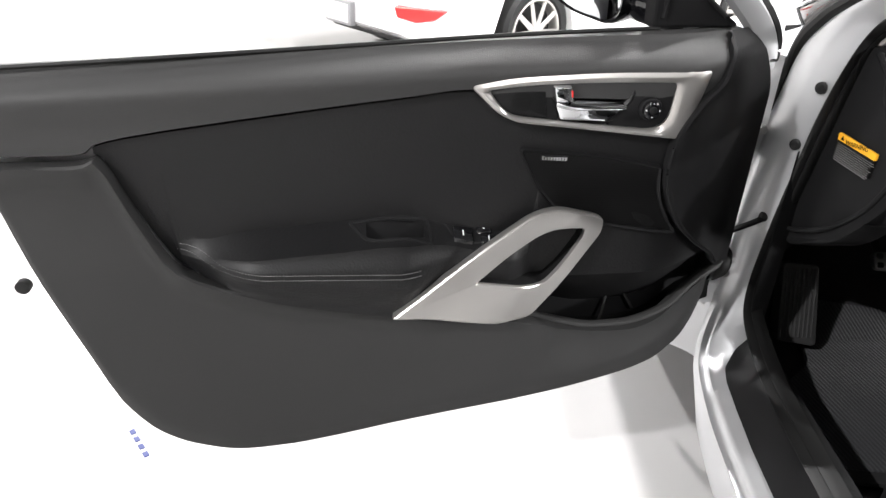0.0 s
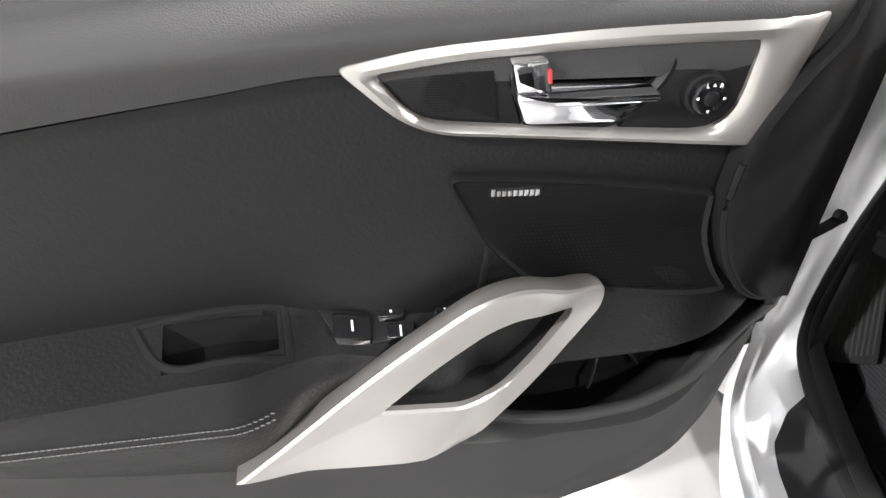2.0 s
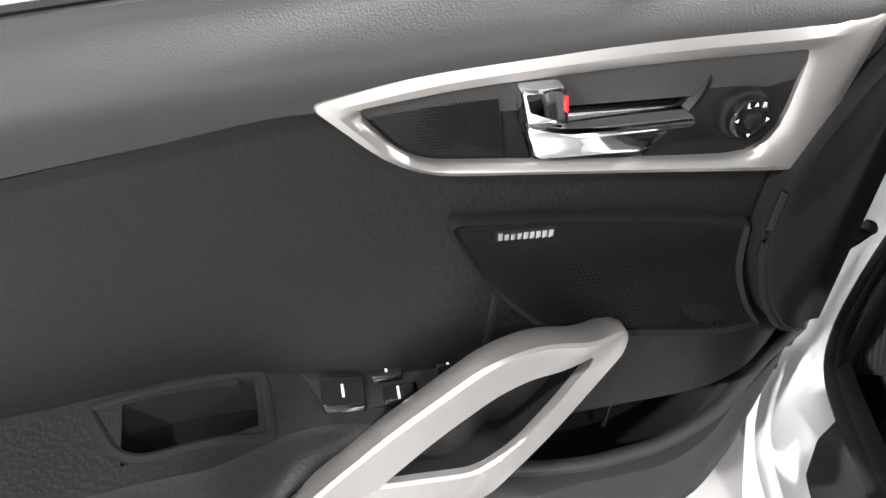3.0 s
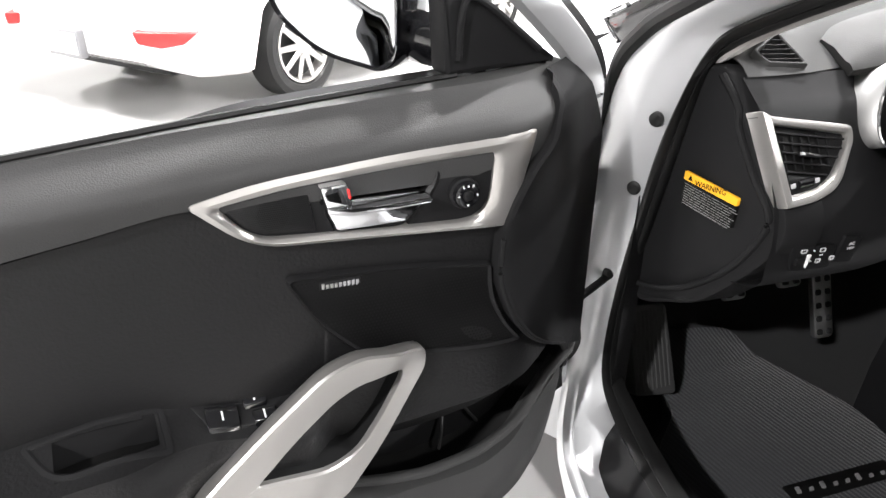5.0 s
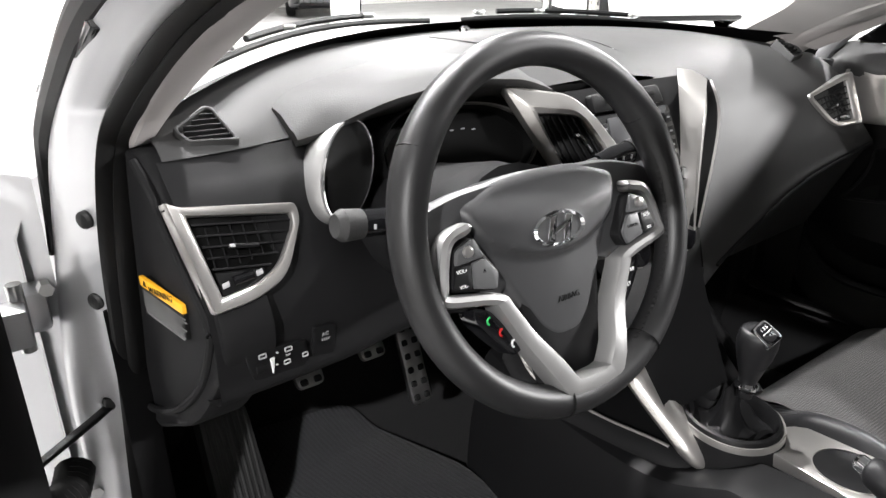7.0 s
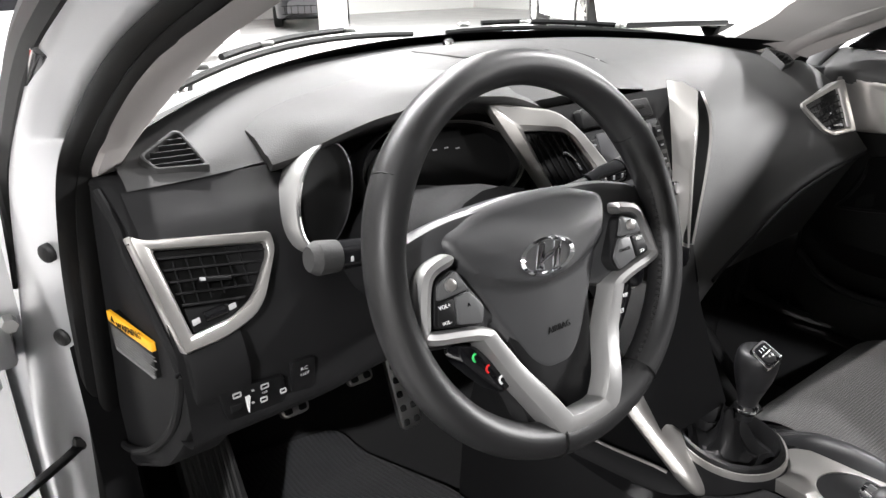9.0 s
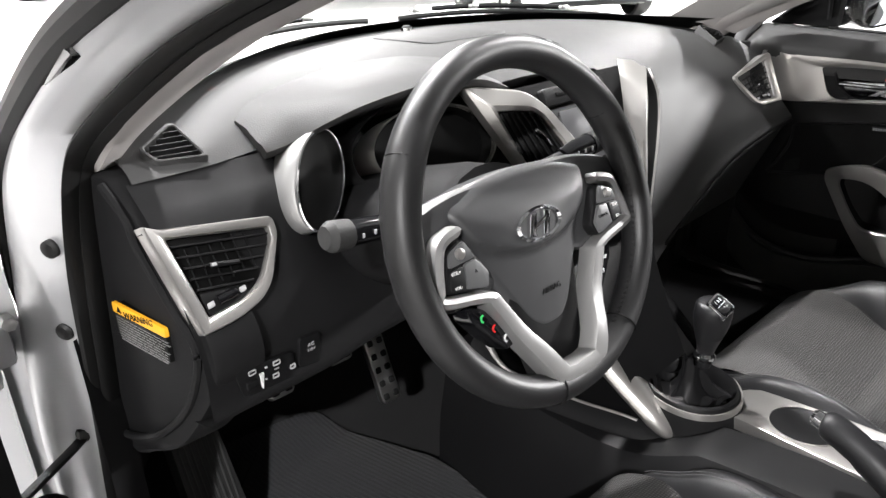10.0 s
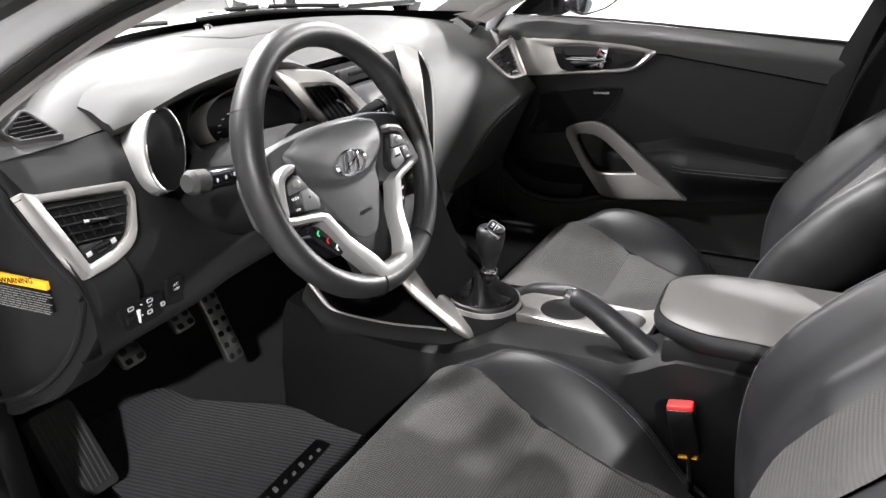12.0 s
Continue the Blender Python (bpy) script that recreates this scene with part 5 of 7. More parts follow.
def build_dashboard():
    dash = thing("dashboard", "charcoal car dashboard with satin silver trim and air vents", "dashboard")
    part("top_pad", loft([smooth_row(x, TOP(x)) for x in np.linspace(-0.662, 0.12, 44)], False, False), SOFT, dash, "grained soft dashboard top")
    part("driver_fascia", loft([smooth_row(x, LEFT(x), 4) for x in np.linspace(-0.668, -0.17, 40)], False, False), PLASTIC, dash, "charcoal plastic fascia and knee panel")
    part("passenger_fascia", loft([smooth_row(x, TOP(x)[:4] + [((TOP(x)[4][0] + RIGHT(x)[1][0]) / 2, (TOP(x)[4][1] + RIGHT(x)[1][1]) / 2)] + RIGHT(x)[2:], 5) for x in np.linspace(0.12, 0.705, 40)], False, False), SOFT, dash, "charcoal passenger dashboard with glovebox", 60)
    # Unseen black block added inside the dashboard to keep its gaps dark
    part("dash_shade_block", rbox((0.0, 0.60, 0.80), (1.30, 0.36, 0.26), 0.03), SHADE, dash)
    # seam above the glovebox
    seam = [V(x, RIGHT(x)[5][0] - 0.002, RIGHT(x)[5][1]) for x in np.linspace(0.16, 0.70, 24)]
    part("glovebox_edge", tube(seam, 0.0035, 6), PLASTIC, dash)

    # end cover with warning label
    EC = lambda u, w, v: V(-0.655 - w - 0.035 * step(0.19, 0.42, u), u, v)
    cap = [Vector((p.x, p.y)) for p in spline([(a, b, 0) for a, b in ((0.198, 0.806), (0.188, 0.770), (0.203, 0.735), (0.258, 0.664), (0.302, 0.618), (0.355, 0.588), (0.43, 0.556), (0.49, 0.60), (0.48, 0.80), (0.45, 0.92), (0.40, 0.95), (0.335, 0.949), (0.312, 0.937), (0.283, 0.905), (0.240, 0.855))], 5, True)]
    part("end_cover", slab(EC, cap, -0.05, 0.006, 0.006), PLASTIC, dash, "charcoal fuse box end cover")
    rail = [EC(u, 0.010, v) for u, v in ((0.325, 0.942), (0.293, 0.909), (0.285, 0.882), (0.249, 0.830), (0.214, 0.790), (0.224, 0.748), (0.262, 0.689), (0.324, 0.633), (0.389, 0.600), (0.46, 0.575))]
    part("end_cover_rib", tube(spline(rail, 6), 0.005, 8), PLASTIC, dash)
    wl = part("warning_label", slab(EC, rounded([(0.352, 0.802), (0.262, 0.795), (0.264, 0.752), (0.354, 0.762)], 0.003, 3, 1), 0.0, 0.0135, 0.0003), SHADE, dash, "black warning sticker with yellow heading")
    part("label_heading", slab(EC, rounded([(0.353, 0.804), (0.261, 0.7965), (0.2615, 0.785), (0.3535, 0.7915)], 0.002, 3, 1), 0.010, 0.0142, 0.0003), YELLOW, wl, "yellow warning band")
    tm = plane_matrix(lambda u, w, v: EC(0.306 - u, w, v - u * -0.08), 0.0, 0.7945, 0.0146)
    letters("heading_word", "WARNING", 0.011, tm, SHADE, wl)
    tri = [Vector((0.3455, 0.7935)), Vector((0.3375, 0.793)), Vector((0.3415, 0.8005))]
    part("warning_sign", slab(EC, tri, 0.012, 0.0146, 0.0002), SHADE, wl)
    random.seed(4)
    for r in range(9):
        u = 0.350
        while u > 0.270:
            wd = random.uniform(0.004, 0.014)
            z = 0.7860 - r * 0.0036 - (0.352 - u) * 0.085
            part("text_bar", slab(EC, [Vector((u, z)), Vector((u - wd, z - wd * 0.08)), Vector((u - wd, z + 0.0009 - wd * 0.08)), Vector((u, z + 0.0009))], 0.0125, 0.0139, 0.0001), DIMINK, wl)
            u -= wd + 0.0018

    # left air vent
    VY = lambda u, v: 0.198 + (v - 0.80) * 0.56 + (0.70 - u) * 0.10
    for side in (-1, 1):
        proud = 0.005
        VM = lambda u, w, v, side=side, proud=proud: V(side * u, VY(u, v) - (w + proud) * 0.92, v + (w + proud) * 0.35)
        if side < 0:
            o = rounded([(0.681, 0.911), (0.668, 0.904), (0.543, 0.884), (0.543, 0.868), (0.576, 0.817), (0.621, 0.805), (0.663, 0.804)], [0.003, 0.01, 0.006, 0.02, 0.03, 0.02, 0.003], 5, 3)
            i = rounded([(0.663, 0.8935), (0.655, 0.8925), (0.553, 0.8745), (0.554, 0.864), (0.581, 0.831), (0.605, 0.821), (0.650, 0.8165)], [0.003, 0.01, 0.003, 0.02, 0.022, 0.02, 0.003], 5, 3)
        else:
            o = rounded([(0.712, 0.916), (0.681, 0.913), (0.548, 0.885), (0.546, 0.879), (0.588, 0.829), (0.613, 0.820), (0.690, 0.820)], [0.004, 0.01, 0.006, 0.006, 0.02, 0.02, 0.006], 5, 3)
            i = rounded([(0.687, 0.902), (0.673, 0.900), (0.564, 0.881), (0.563, 0.877), (0.597, 0.839), (0.612, 0.830), (0.671, 0.829)], [0.004, 0.01, 0.004, 0.004, 0.014, 0.014, 0.005], 5, 3)
        # Vent back is near-black: the opening's shade is in its colour
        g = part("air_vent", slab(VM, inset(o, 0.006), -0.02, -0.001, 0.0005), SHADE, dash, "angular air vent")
        part("vent_bezel", band(VM, o, i, [(0, -0.02), (0, 0.006), (0.10, 0.0095), (0.6, 0.0095), (0.85, 0.008), (1.0, 0.004), (1.0, -0.008)]), SATIN, g, "satin silver bezel")
        ub, ua = (0.660, 0.553) if side < 0 else (0.682, 0.566)
        for k in range(5):
            za, zb = ub - 0.009 * k / 4, ua + (0.036 if side < 0 else 0.040) * (k / 4) ** 1.3
            z = 0.885 - k * 0.0108 + (0.004 if side > 0 else 0.0)
            fall = (za - zb) * 0.16
            part("vent_slat", slab(VM, [Vector(q) for q in ((za, z), (zb, z - fall), (zb, z - fall + 0.0022), (za, z + 0.0022))], -0.004, 0.0040, 0.0006), PLASTIC, g)
        for k in range(6):
            u = ua + 0.026 + k * 0.0135
            part("vent_blade", slab(VM, [Vector(q) for q in ((u, 0.842), (u + 0.0014, 0.842), (u + 0.0014, 0.880), (u, 0.880))], -0.004, 0.0015, 0.0004), PLASTIC, g)
        part("vent_tab", slab(VM, rounded([(0.628, 0.862), (0.598, 0.856), (0.598, 0.852), (0.628, 0.857)], 0.001, 2, 0), 0.0, 0.009, 0.001), DARK, g)
        part("tab_mark", slab(VM, [Vector(q) for q in ((0.6285, 0.8615), (0.6235, 0.8605), (0.6235, 0.8575), (0.6285, 0.8585))], 0.006, 0.0096, 0.0003), SYMBOL, g)
        part("wheel_plate", slab(VM, rounded([(0.650, 0.840), (0.596, 0.832), (0.602, 0.822), (0.648, 0.818)] if side < 0 else [(0.668, 0.842), (0.600, 0.838), (0.612, 0.832), (0.668, 0.831)], 0.002, 3, 1), -0.004, 0.002, 0.001), DARK, g)
        whl = tube([VM(0.634, 0.0, 0.8275), VM(0.612, 0.0, 0.8285)] if side < 0 else [VM(0.648, 0.0, 0.836), VM(0.628, 0.0, 0.836)], 0.006, 14)
        part("vent_wheel", whl, GLOSS, g, "ribbed thumb wheel")
        for u, z in ((0.6425, 0.8265), (0.604, 0.829)) if side < 0 else ((0.660, 0.836), (0.617, 0.835)):
            part("vent_mark", slab(VM, rounded([(u + 0.004, z - 0.003), (u + 0.004, z + 0.002), (u - 0.004, z + 0.003), (u - 0.004, z - 0.002)], 0.001, 2, 0), 0.0, 0.0026, 0.0002), SYMBOL, g)
        # demister vent on the top corner, on its own slope
        ex, ey = V(-side * 0.99, -0.12, -0.01).normalized(), V(0, 0.86, 0.51)
        ez = ex.cross(ey) if side < 0 else ey.cross(ex)
        DMf = lambda u, w, v, side=side, ex=ex, ey=ey, ez=ez: V(side * 0.606, 0.316, 0.9535) + ex * (u * 0.9) + ey * (v * 0.9) + ez * (w + 0.002)
        do = rounded([(-0.027, -0.003), (0.034, -0.007), (0.022, 0.058), (0.012, 0.062), (-0.036, 0.026), (-0.037, 0.018)], [0.006, 0.005, 0.006, 0.006, 0.008, 0.006], 4, 2)
        di = rounded([(-0.023, 0.001), (0.028, -0.002), (0.0175, 0.053), (0.0115, 0.055), (-0.030, 0.025), (-0.031, 0.019)], [0.005, 0.004, 0.005, 0.005, 0.007, 0.005], 4, 2)
        dg = part("demister_vent", band(DMf, do, di, [(0, -0.03), (0, 0.0), (0.25, 0.0025), (0.7, 0.0028), (1, 0.0015), (1, -0.012)]), SOFT, dash, "triangular demister vent")
        # Black plate carries the shade of the demister opening
        part("demister_opening", slab(DMf, inset(di, -0.001), -0.03, -0.011, 0.0003), SHADE, dg)
        for k in range(5):
            v = 0.006 + k * 0.0098
            a = -0.0262 if v < 0.022 else -0.0282 + (v - 0.022) * 1.28
            b = 0.0268 - v * 0.19
            lower, upper = [DMf(a, -0.010, v - 0.004), DMf(b, -0.010, v - 0.004)], [DMf(a, 0.0012, v), DMf(b, 0.0012, v)]
            lip = [DMf(a, 0.0012, v + 0.0016), DMf(b, 0.0012, v + 0.0016)]
            inn = [DMf(a, -0.010, v - 0.0024), DMf(b, -0.010, v - 0.0024)]
            part("demister_slat", loft([lower, upper, lip, inn], False, False), PLASTIC, dg)

    # switch panel under the left vent
    SWM = lambda u, w, v: V(-u, 0.196 + (0.735 - v) * 0.12 - w * 0.97 + (0.65 - u) * 0.045, v - w * 0.12)
    swp = part("switch_panel", slab(SWM, rounded([(0.640, 0.757), (0.568, 0.749), (0.567, 0.715), (0.632, 0.718)], [0.008, 0.006, 0.008, 0.008], 4, 2), -0.01, 0.003, 0.0012), DARK, dash, "black switch panel with white symbols")
    sock = part("socket_switch", slab(SWM, rounded([(0.559, 0.760), (0.530, 0.757), (0.532, 0.717), (0.561, 0.722)], 0.005, 4, 2), -0.01, 0.0024, 0.001), DARK, dash, "square black socket switch")
    for u, z, wd, hg in ((0.621, 0.748, 0.009, 0.006), (0.591, 0.746, 0.009, 0.006), (0.593, 0.730, 0.008, 0.006), (0.571, 0.731, 0.007, 0.006), (0.604, 0.746, 0.003, 0.001), (0.605, 0.731, 0.003, 0.001)):
        ringo = rounded([(u + wd / 2, z - hg / 2), (u + wd / 2, z + hg / 2), (u - wd / 2, z + hg / 2), (u - wd / 2, z - hg / 2)], 0.0015, 3, 1)
        if hg < 0.002:
            part("symbol", slab(SWM, ringo, 0.0, 0.0056, 0.0001), SYMBOL, swp)
        else:
            part("symbol", band(SWM, ringo, inset(ringo, 0.0011), [(0, 0.004), (0.0, 0.0056), (1, 0.0056), (1, 0.004)]), SYMBOL, swp)
    part("dimmer_slider", slab(SWM, [Vector(q) for q in ((0.6125, 0.741), (0.6075, 0.741), (0.6095, 0.722), (0.6105, 0.722))], 0.0, 0.0062, 0.0004), INK, swp)
    part("dimmer_slot", slab(SWM, rounded([(0.629, 0.728), (0.629, 0.738), (0.616, 0.738), (0.616, 0.729)], 0.002, 2, 0), 0.0, 0.0065, 0.001), PLASTIC, swp)
    for txt, z, size in (("AC", 0.748, 0.0065), ("115V", 0.741, 0.0052)):
        tm = plane_matrix(lambda u, w, v: SWM(0.545 - u, w, v), 0.0, z, 0.0042)
        letters("socket_word", txt, size, tm, SYMBOL, sock)
    tm = plane_matrix(lambda u, w, v: SWM(0.592 - u, w, v), 0.0, 0.739, 0.0056)
    letters("switch_word", "OFF", 0.0035, tm, SYMBOL, swp)

    # hood over the dials
    hood_keys = [(-0.512, 0.298, 0.944, 0.315, 0.953, 0.365, 0.972), (-0.49, 0.286, 0.951, 0.315, 0.968, 0.378, 0.985), (-0.46, 0.266, 0.968, 0.305, 0.985, 0.385, 0.993), (-0.40, 0.242, 0.990, 0.290, 1.003, 0.395, 1.003),
                 (-0.32, 0.227, 1.002, 0.280, 1.013, 0.40, 1.011), (-0.24, 0.227, 0.996, 0.280, 1.007, 0.40, 1.011), (-0.17, 0.235, 0.975, 0.28, 0.985, 0.39, 1.004), (-0.13, 0.255, 0.955, 0.295, 0.965, 0.38, 0.995)]
    fs = [curve([(k[0], k[j]) for k in hood_keys]) for j in range(1, 7)]
    rows = []
    for x in np.linspace(-0.512, -0.13, 44):
        y1, z1, y2, z2, y3, z3 = (f(x) for f in fs)
        rows.append([V(x + 0.01 * (x < -0.45), y1 + 0.13, z1 - 0.06), V(x, y1 + 0.03, z1 - 0.018), V(x, y1 + 0.004, z1 - 0.008), V(x, y1, z1), V(x, (y1 + y2) / 2, (z1 + z2) / 2 + 0.003), V(x, y2, z2), V(x, (y2 + y3) / 2, (z2 + z3) / 2 + 0.004), V(x, y3, z3), V(x, y3 + 0.01, z3 - 0.02)])
    part("dial_hood", loft(rows, False, False), SOFT, dash, "grained charcoal hood over the dials", 50)
    end = rows[0]
    bm = bmesh.new()
    bm.faces.new([bm.verts.new(p) for p in end])
    part("hood_end", bm, SOFT, dash)

    # dials: a tilted plane facing the driver
    tilt = radians(24)
    CM = lambda u, w, v: V(-0.375 + u, 0.24 + v * math.sin(tilt) - w * math.cos(tilt), 0.895 + v * math.cos(tilt) + w * math.sin(tilt))

    def oval(cx, cy, rx, ry, shear=0.0, n=48):
        return [Vector((cx + rx * math.cos(2 * math.pi * k / n) + shear * ry * math.sin(2 * math.pi * k / n), cy + ry * math.sin(2 * math.pi * k / n))) for k in range(n)]
    part("dial_backing", slab(CM, rounded([(-0.15, -0.07), (0.24, -0.07), (0.24, 0.08), (0.1, 0.105), (-0.04, 0.09), (-0.13, 0.05)], 0.03, 4, 2), -0.08, -0.055, 0.002), SHADE, dash, "black instrument panel")
    i = oval(-0.100, 0.020, 0.0325, 0.0565, 0.36)
    o = [Vector((p.x - 0.011 * (0.5 - 0.5 * math.cos(2 * math.pi * k / 48)) - 0.003 * math.cos(2 * math.pi * k / 48) * -1, p.y * 1.02 + 0.002)) for k, p in enumerate(i)]
    part("dial_pod", band(CM, o, i, [(0, -0.09), (0.0, -0.028), (0.12, -0.014), (0.4, -0.004), (0.75, 0.001), (1, 0.001)]), SILVER, dash, "satin silver dial pod")
    part("dial_ring", band(CM, inset(i, -0.0004), inset(i, 0.0022), [(0, -0.004), (0.0, 0.001), (0.5, 0.0025), (1, 0.0005), (1, -0.006)]), CHROME, dash, "thin chrome dial ring")
    part("dial_glass", slab(CM, inset(i, 0.001), -0.06, -0.004, 0.001), SHADE, dash, "black dial face")
    o, i = oval(0.088, 0.022, 0.107, 0.057, -0.12), oval(0.088, 0.022, 0.1045, 0.055, -0.12)
    part("dial_ring", band(CM, o, i, [(0, -0.05), (0.0, -0.003), (0.5, 0.0), (1, -0.003), (1, -0.01)]), SATIN, dash, "thin silver dial ring")
    part("dial_tube", band(CM, i, i, [(0, -0.003), (0.5, -0.02), (1, -0.045)]), SHADE, dash)
    o2, i2 = oval(0.082, 0.022, 0.132, 0.072, -0.12), oval(0.082, 0.022, 0.125, 0.068, -0.12)
    part("dial_outer_ring", band(CM, o2, i2, [(0, -0.06), (0.0, -0.012), (0.5, -0.006), (1, -0.012), (1, -0.06)]), DARK, dash)
    fc = part("dial_face", slab(CM, i, -0.05, -0.030, 0.001), SHADE, dash, "black dial face")
    for k in range(9):
        a = radians(200 - k * 17)
        c = Vector((0.085 + 0.062 * math.cos(a), 0.015 + 0.035 * math.sin(a)))
        part("dial_mark", slab(CM, [c + Vector(q) for q in ((-0.003, -0.0008), (0.003, -0.0008), (0.003, 0.0008), (-0.003, 0.0008))], -0.032, -0.0292, 0.0002), GREYINK, fc)
    part("dial_needle", slab(CM, [Vector(q) for q in ((0.06, 0.005), (0.022, -0.012), (0.0225, -0.0135), (0.061, 0.002))], -0.03, -0.026, 0.0004), NEEDLE, fc, "dim red needle")
    o, i = oval(0.262, 0.012, 0.040, 0.058, -0.3), oval(0.252, 0.012, 0.030, 0.050, -0.3)
    part("dial_pod", band(CM, o, i, [(0, -0.09), (0.0, -0.05), (0.35, -0.035), (0.8, -0.03), (1, -0.035), (1.0, -0.06)]), DARK, dash)

    # column shroud and stalks
    shroud = [V(-0.379, 0.30, 0.81), V(-0.379, 0.20, 0.842), V(-0.379, 0.10, 0.868), V(-0.379, 0.06, 0.882)]
    part("column_shroud", tube(spline(shroud, 4), [0.085] * 5 + [0.082] * 4 + [0.075] * 4, 18, flat=0.85), PLASTIC, dash, "black steering column shroud")
    for sx, up, out in ((-1, 0.0, 0.0), (1, 0.016, 0.028)):
        at = lambda x, y, z: V(-0.379 + sx * (x + out), y - up, z + up)
        st = part("stalk", tube([V(-0.379 + sx * 0.05, 0.115, 0.885), at(0.115, 0.105, 0.898)], [0.013, 0.010], 14, up=(0, 1, 0)), DARK, dash, "black control stalk")
        part("stalk_end", tube([at(0.115, 0.105, 0.898), at(0.14, 0.104, 0.903), at(0.165, 0.103, 0.906)], [0.0125, 0.0135, 0.0135], 16, up=(0, 1, 0)), GLOSS, st)
        part("stalk_cap", tube([at(0.165, 0.103, 0.906), at(0.185, 0.102, 0.909), at(0.192, 0.102, 0.910)], [0.0145, 0.0155, 0.011], 16, up=(0, 1, 0)), SOFT if sx < 0 else DARK, st, "grey stalk end cap" if sx < 0 else "black stalk end cap")
        for k in range(3):
            part("stalk_mark", rbox(at(0.128 + k * 0.014, 0.0895, 0.905), (0.003, 0.001, 0.005), 0.0004, 1), SYMBOL, st)

    # centre stack
    YS = curve([(0.52, 0.045), (0.60, 0.095), (0.70, 0.15), (0.80, 0.19), (0.90, 0.225), (0.97, 0.262)])
    CS = lambda u, w, v: V(u, YS(v) - w * 0.9, v + w * 0.35)
    half = curve([(0.52, 0.075), (0.65, 0.10), (0.80, 0.145), (0.90, 0.172), (0.97, 0.19)])
    rows = []
    for z in np.linspace(0.52, 0.965, 26):
        rows.append([CS(x * half(z), -0.012, z) for x in np.linspace(-1, 1, 9)])
    part("stack_face", loft(rows, False, False), DARK, dash, "black centre stack")
    for sx in (-1, 1):
        # each centre vent is turned 35 degrees outwards: s inwards along it, t down
        if sx > 0:
            continue
        else:
            CV = lambda s, w, t: V(-0.216, 0.216, 0.952) + V(0.82, -0.57, 0) * s + V(0, -0.35, -0.937) * t + V(-0.534, -0.768, 0.287) * w
        o = rounded([(-0.040, -0.038), (0.0, -0.031), (0.047, -0.025), (0.072, -0.002), (0.110, 0.064), (0.106, 0.088), (0.018, 0.092)], [0.01, 0.02, 0.02, 0.02, 0.015, 0.01, 0.01], 4, 3)
        i = rounded([(0.0, 0.001), (0.02, 0.001), (0.048, 0.003), (0.058, 0.010), (0.086, 0.066), (0.084, 0.075), (0.022, 0.075)], [0.003, 0.005, 0.006, 0.006, 0.008, 0.004, 0.004], 4, 3)
        cv = part("centre_vent", band(CV, o, i, [(0, -0.03), (0.0, 0.0), (0.12, 0.006), (0.5, 0.010), (0.8, 0.013), (1.0, 0.009), (1.0, -0.01)]), SATIN, dash, "satin silver centre air vent")
        # Shade inside the vent is put into this black back
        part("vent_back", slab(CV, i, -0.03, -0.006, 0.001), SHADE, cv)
        for k in range(6):
            f = (k + 0.5) / 6
            part("vent_slat", slab(CV, [Vector(q) for q in ((0.004 + f * 0.052, 0.004), (0.0065 + f * 0.052, 0.004), (0.0265 + f * 0.058, 0.073), (0.024 + f * 0.058, 0.073))], -0.006, 0.005, 0.0005), PLASTIC, cv)
        part("vent_tab", tube(spline([CV(0.045, 0.004, 0.034), CV(0.044, 0.016, 0.030), CV(0.052, 0.016, 0.036), CV(0.060, 0.014, 0.052)], 4), 0.0022, 6), CHROME, cv)
    rod = [V(-0.058, -0.006, 0.456), V(-0.060, 0.03, 0.484), V(-0.064, 0.075, 0.516), V(-0.067, 0.118, 0.549), V(-0.07, 0.17, 0.60), V(-0.072, 0.23, 0.66)]
    part("stack_rail", tube(spline(rod, 6), [0.012, 0.018, 0.022, 0.025, 0.027] + [0.029] * 26, 16, flat=0.62), SATIN, dash, "satin silver stack rail")
    part("stack_rail", tube(spline([V(0.168, 0.05, 0.458), V(0.19, 0.13, 0.51), V(0.212, 0.21, 0.56), V(0.235, 0.30, 0.62)], 5), 0.010, 10), PLASTIC, dash)
    # raised lip of the open tray under the rail, with a thin silver edge
    lip = spline([(-0.131, 0.335, 0.535), (-0.126, 0.318, 0.508), (-0.120, 0.290, 0.476), (-0.108, 0.230, 0.464), (-0.094, 0.150, 0.460), (-0.078, 0.060, 0.464), (-0.066, 0.006, 0.455)], 6)
    part("tray_lip", loft([[p + V(dx, 0, dz) for p in lip] for dx, dz in ((0.020, -0.030), (0.012, -0.004), (0.006, 0.001), (-0.002, -0.001), (-0.012, -0.006), (-0.021, -0.015), (-0.025, -0.028), (-0.018, -0.060))], False, False), PLASTIC, dash, "charcoal lip of the open tray")
    part("tray_edge", tube([p + V(0.002, 0, 0.0) for p in lip[:32]], [0.006] * 10 + [0.0045] * 3 + [0.0028] * 19, 8), SATIN, dash, "thin silver edge of the tray")
    # the other centre vent looks away to the passenger's side: its silver inner cheek and edge
    inner_edge = spline([(0.131, 0.251, 0.985), (0.112, 0.212, 0.906), (0.088, 0.175, 0.828), (0.044, 0.139, 0.755)], 8)
    ridge = spline([(0.143, 0.211, 0.960), (0.115, 0.190, 0.917), (0.078, 0.162, 0.859), (0.020, 0.118, 0.765)], 8)
    inner_edge = [p.lerp(q, 0.45) for p, q in zip(inner_edge, ridge)]
    behind = spline([(0.158, 0.224, 0.962), (0.140, 0.202, 0.918), (0.104, 0.176, 0.862), (0.030, 0.124, 0.766)], 8)
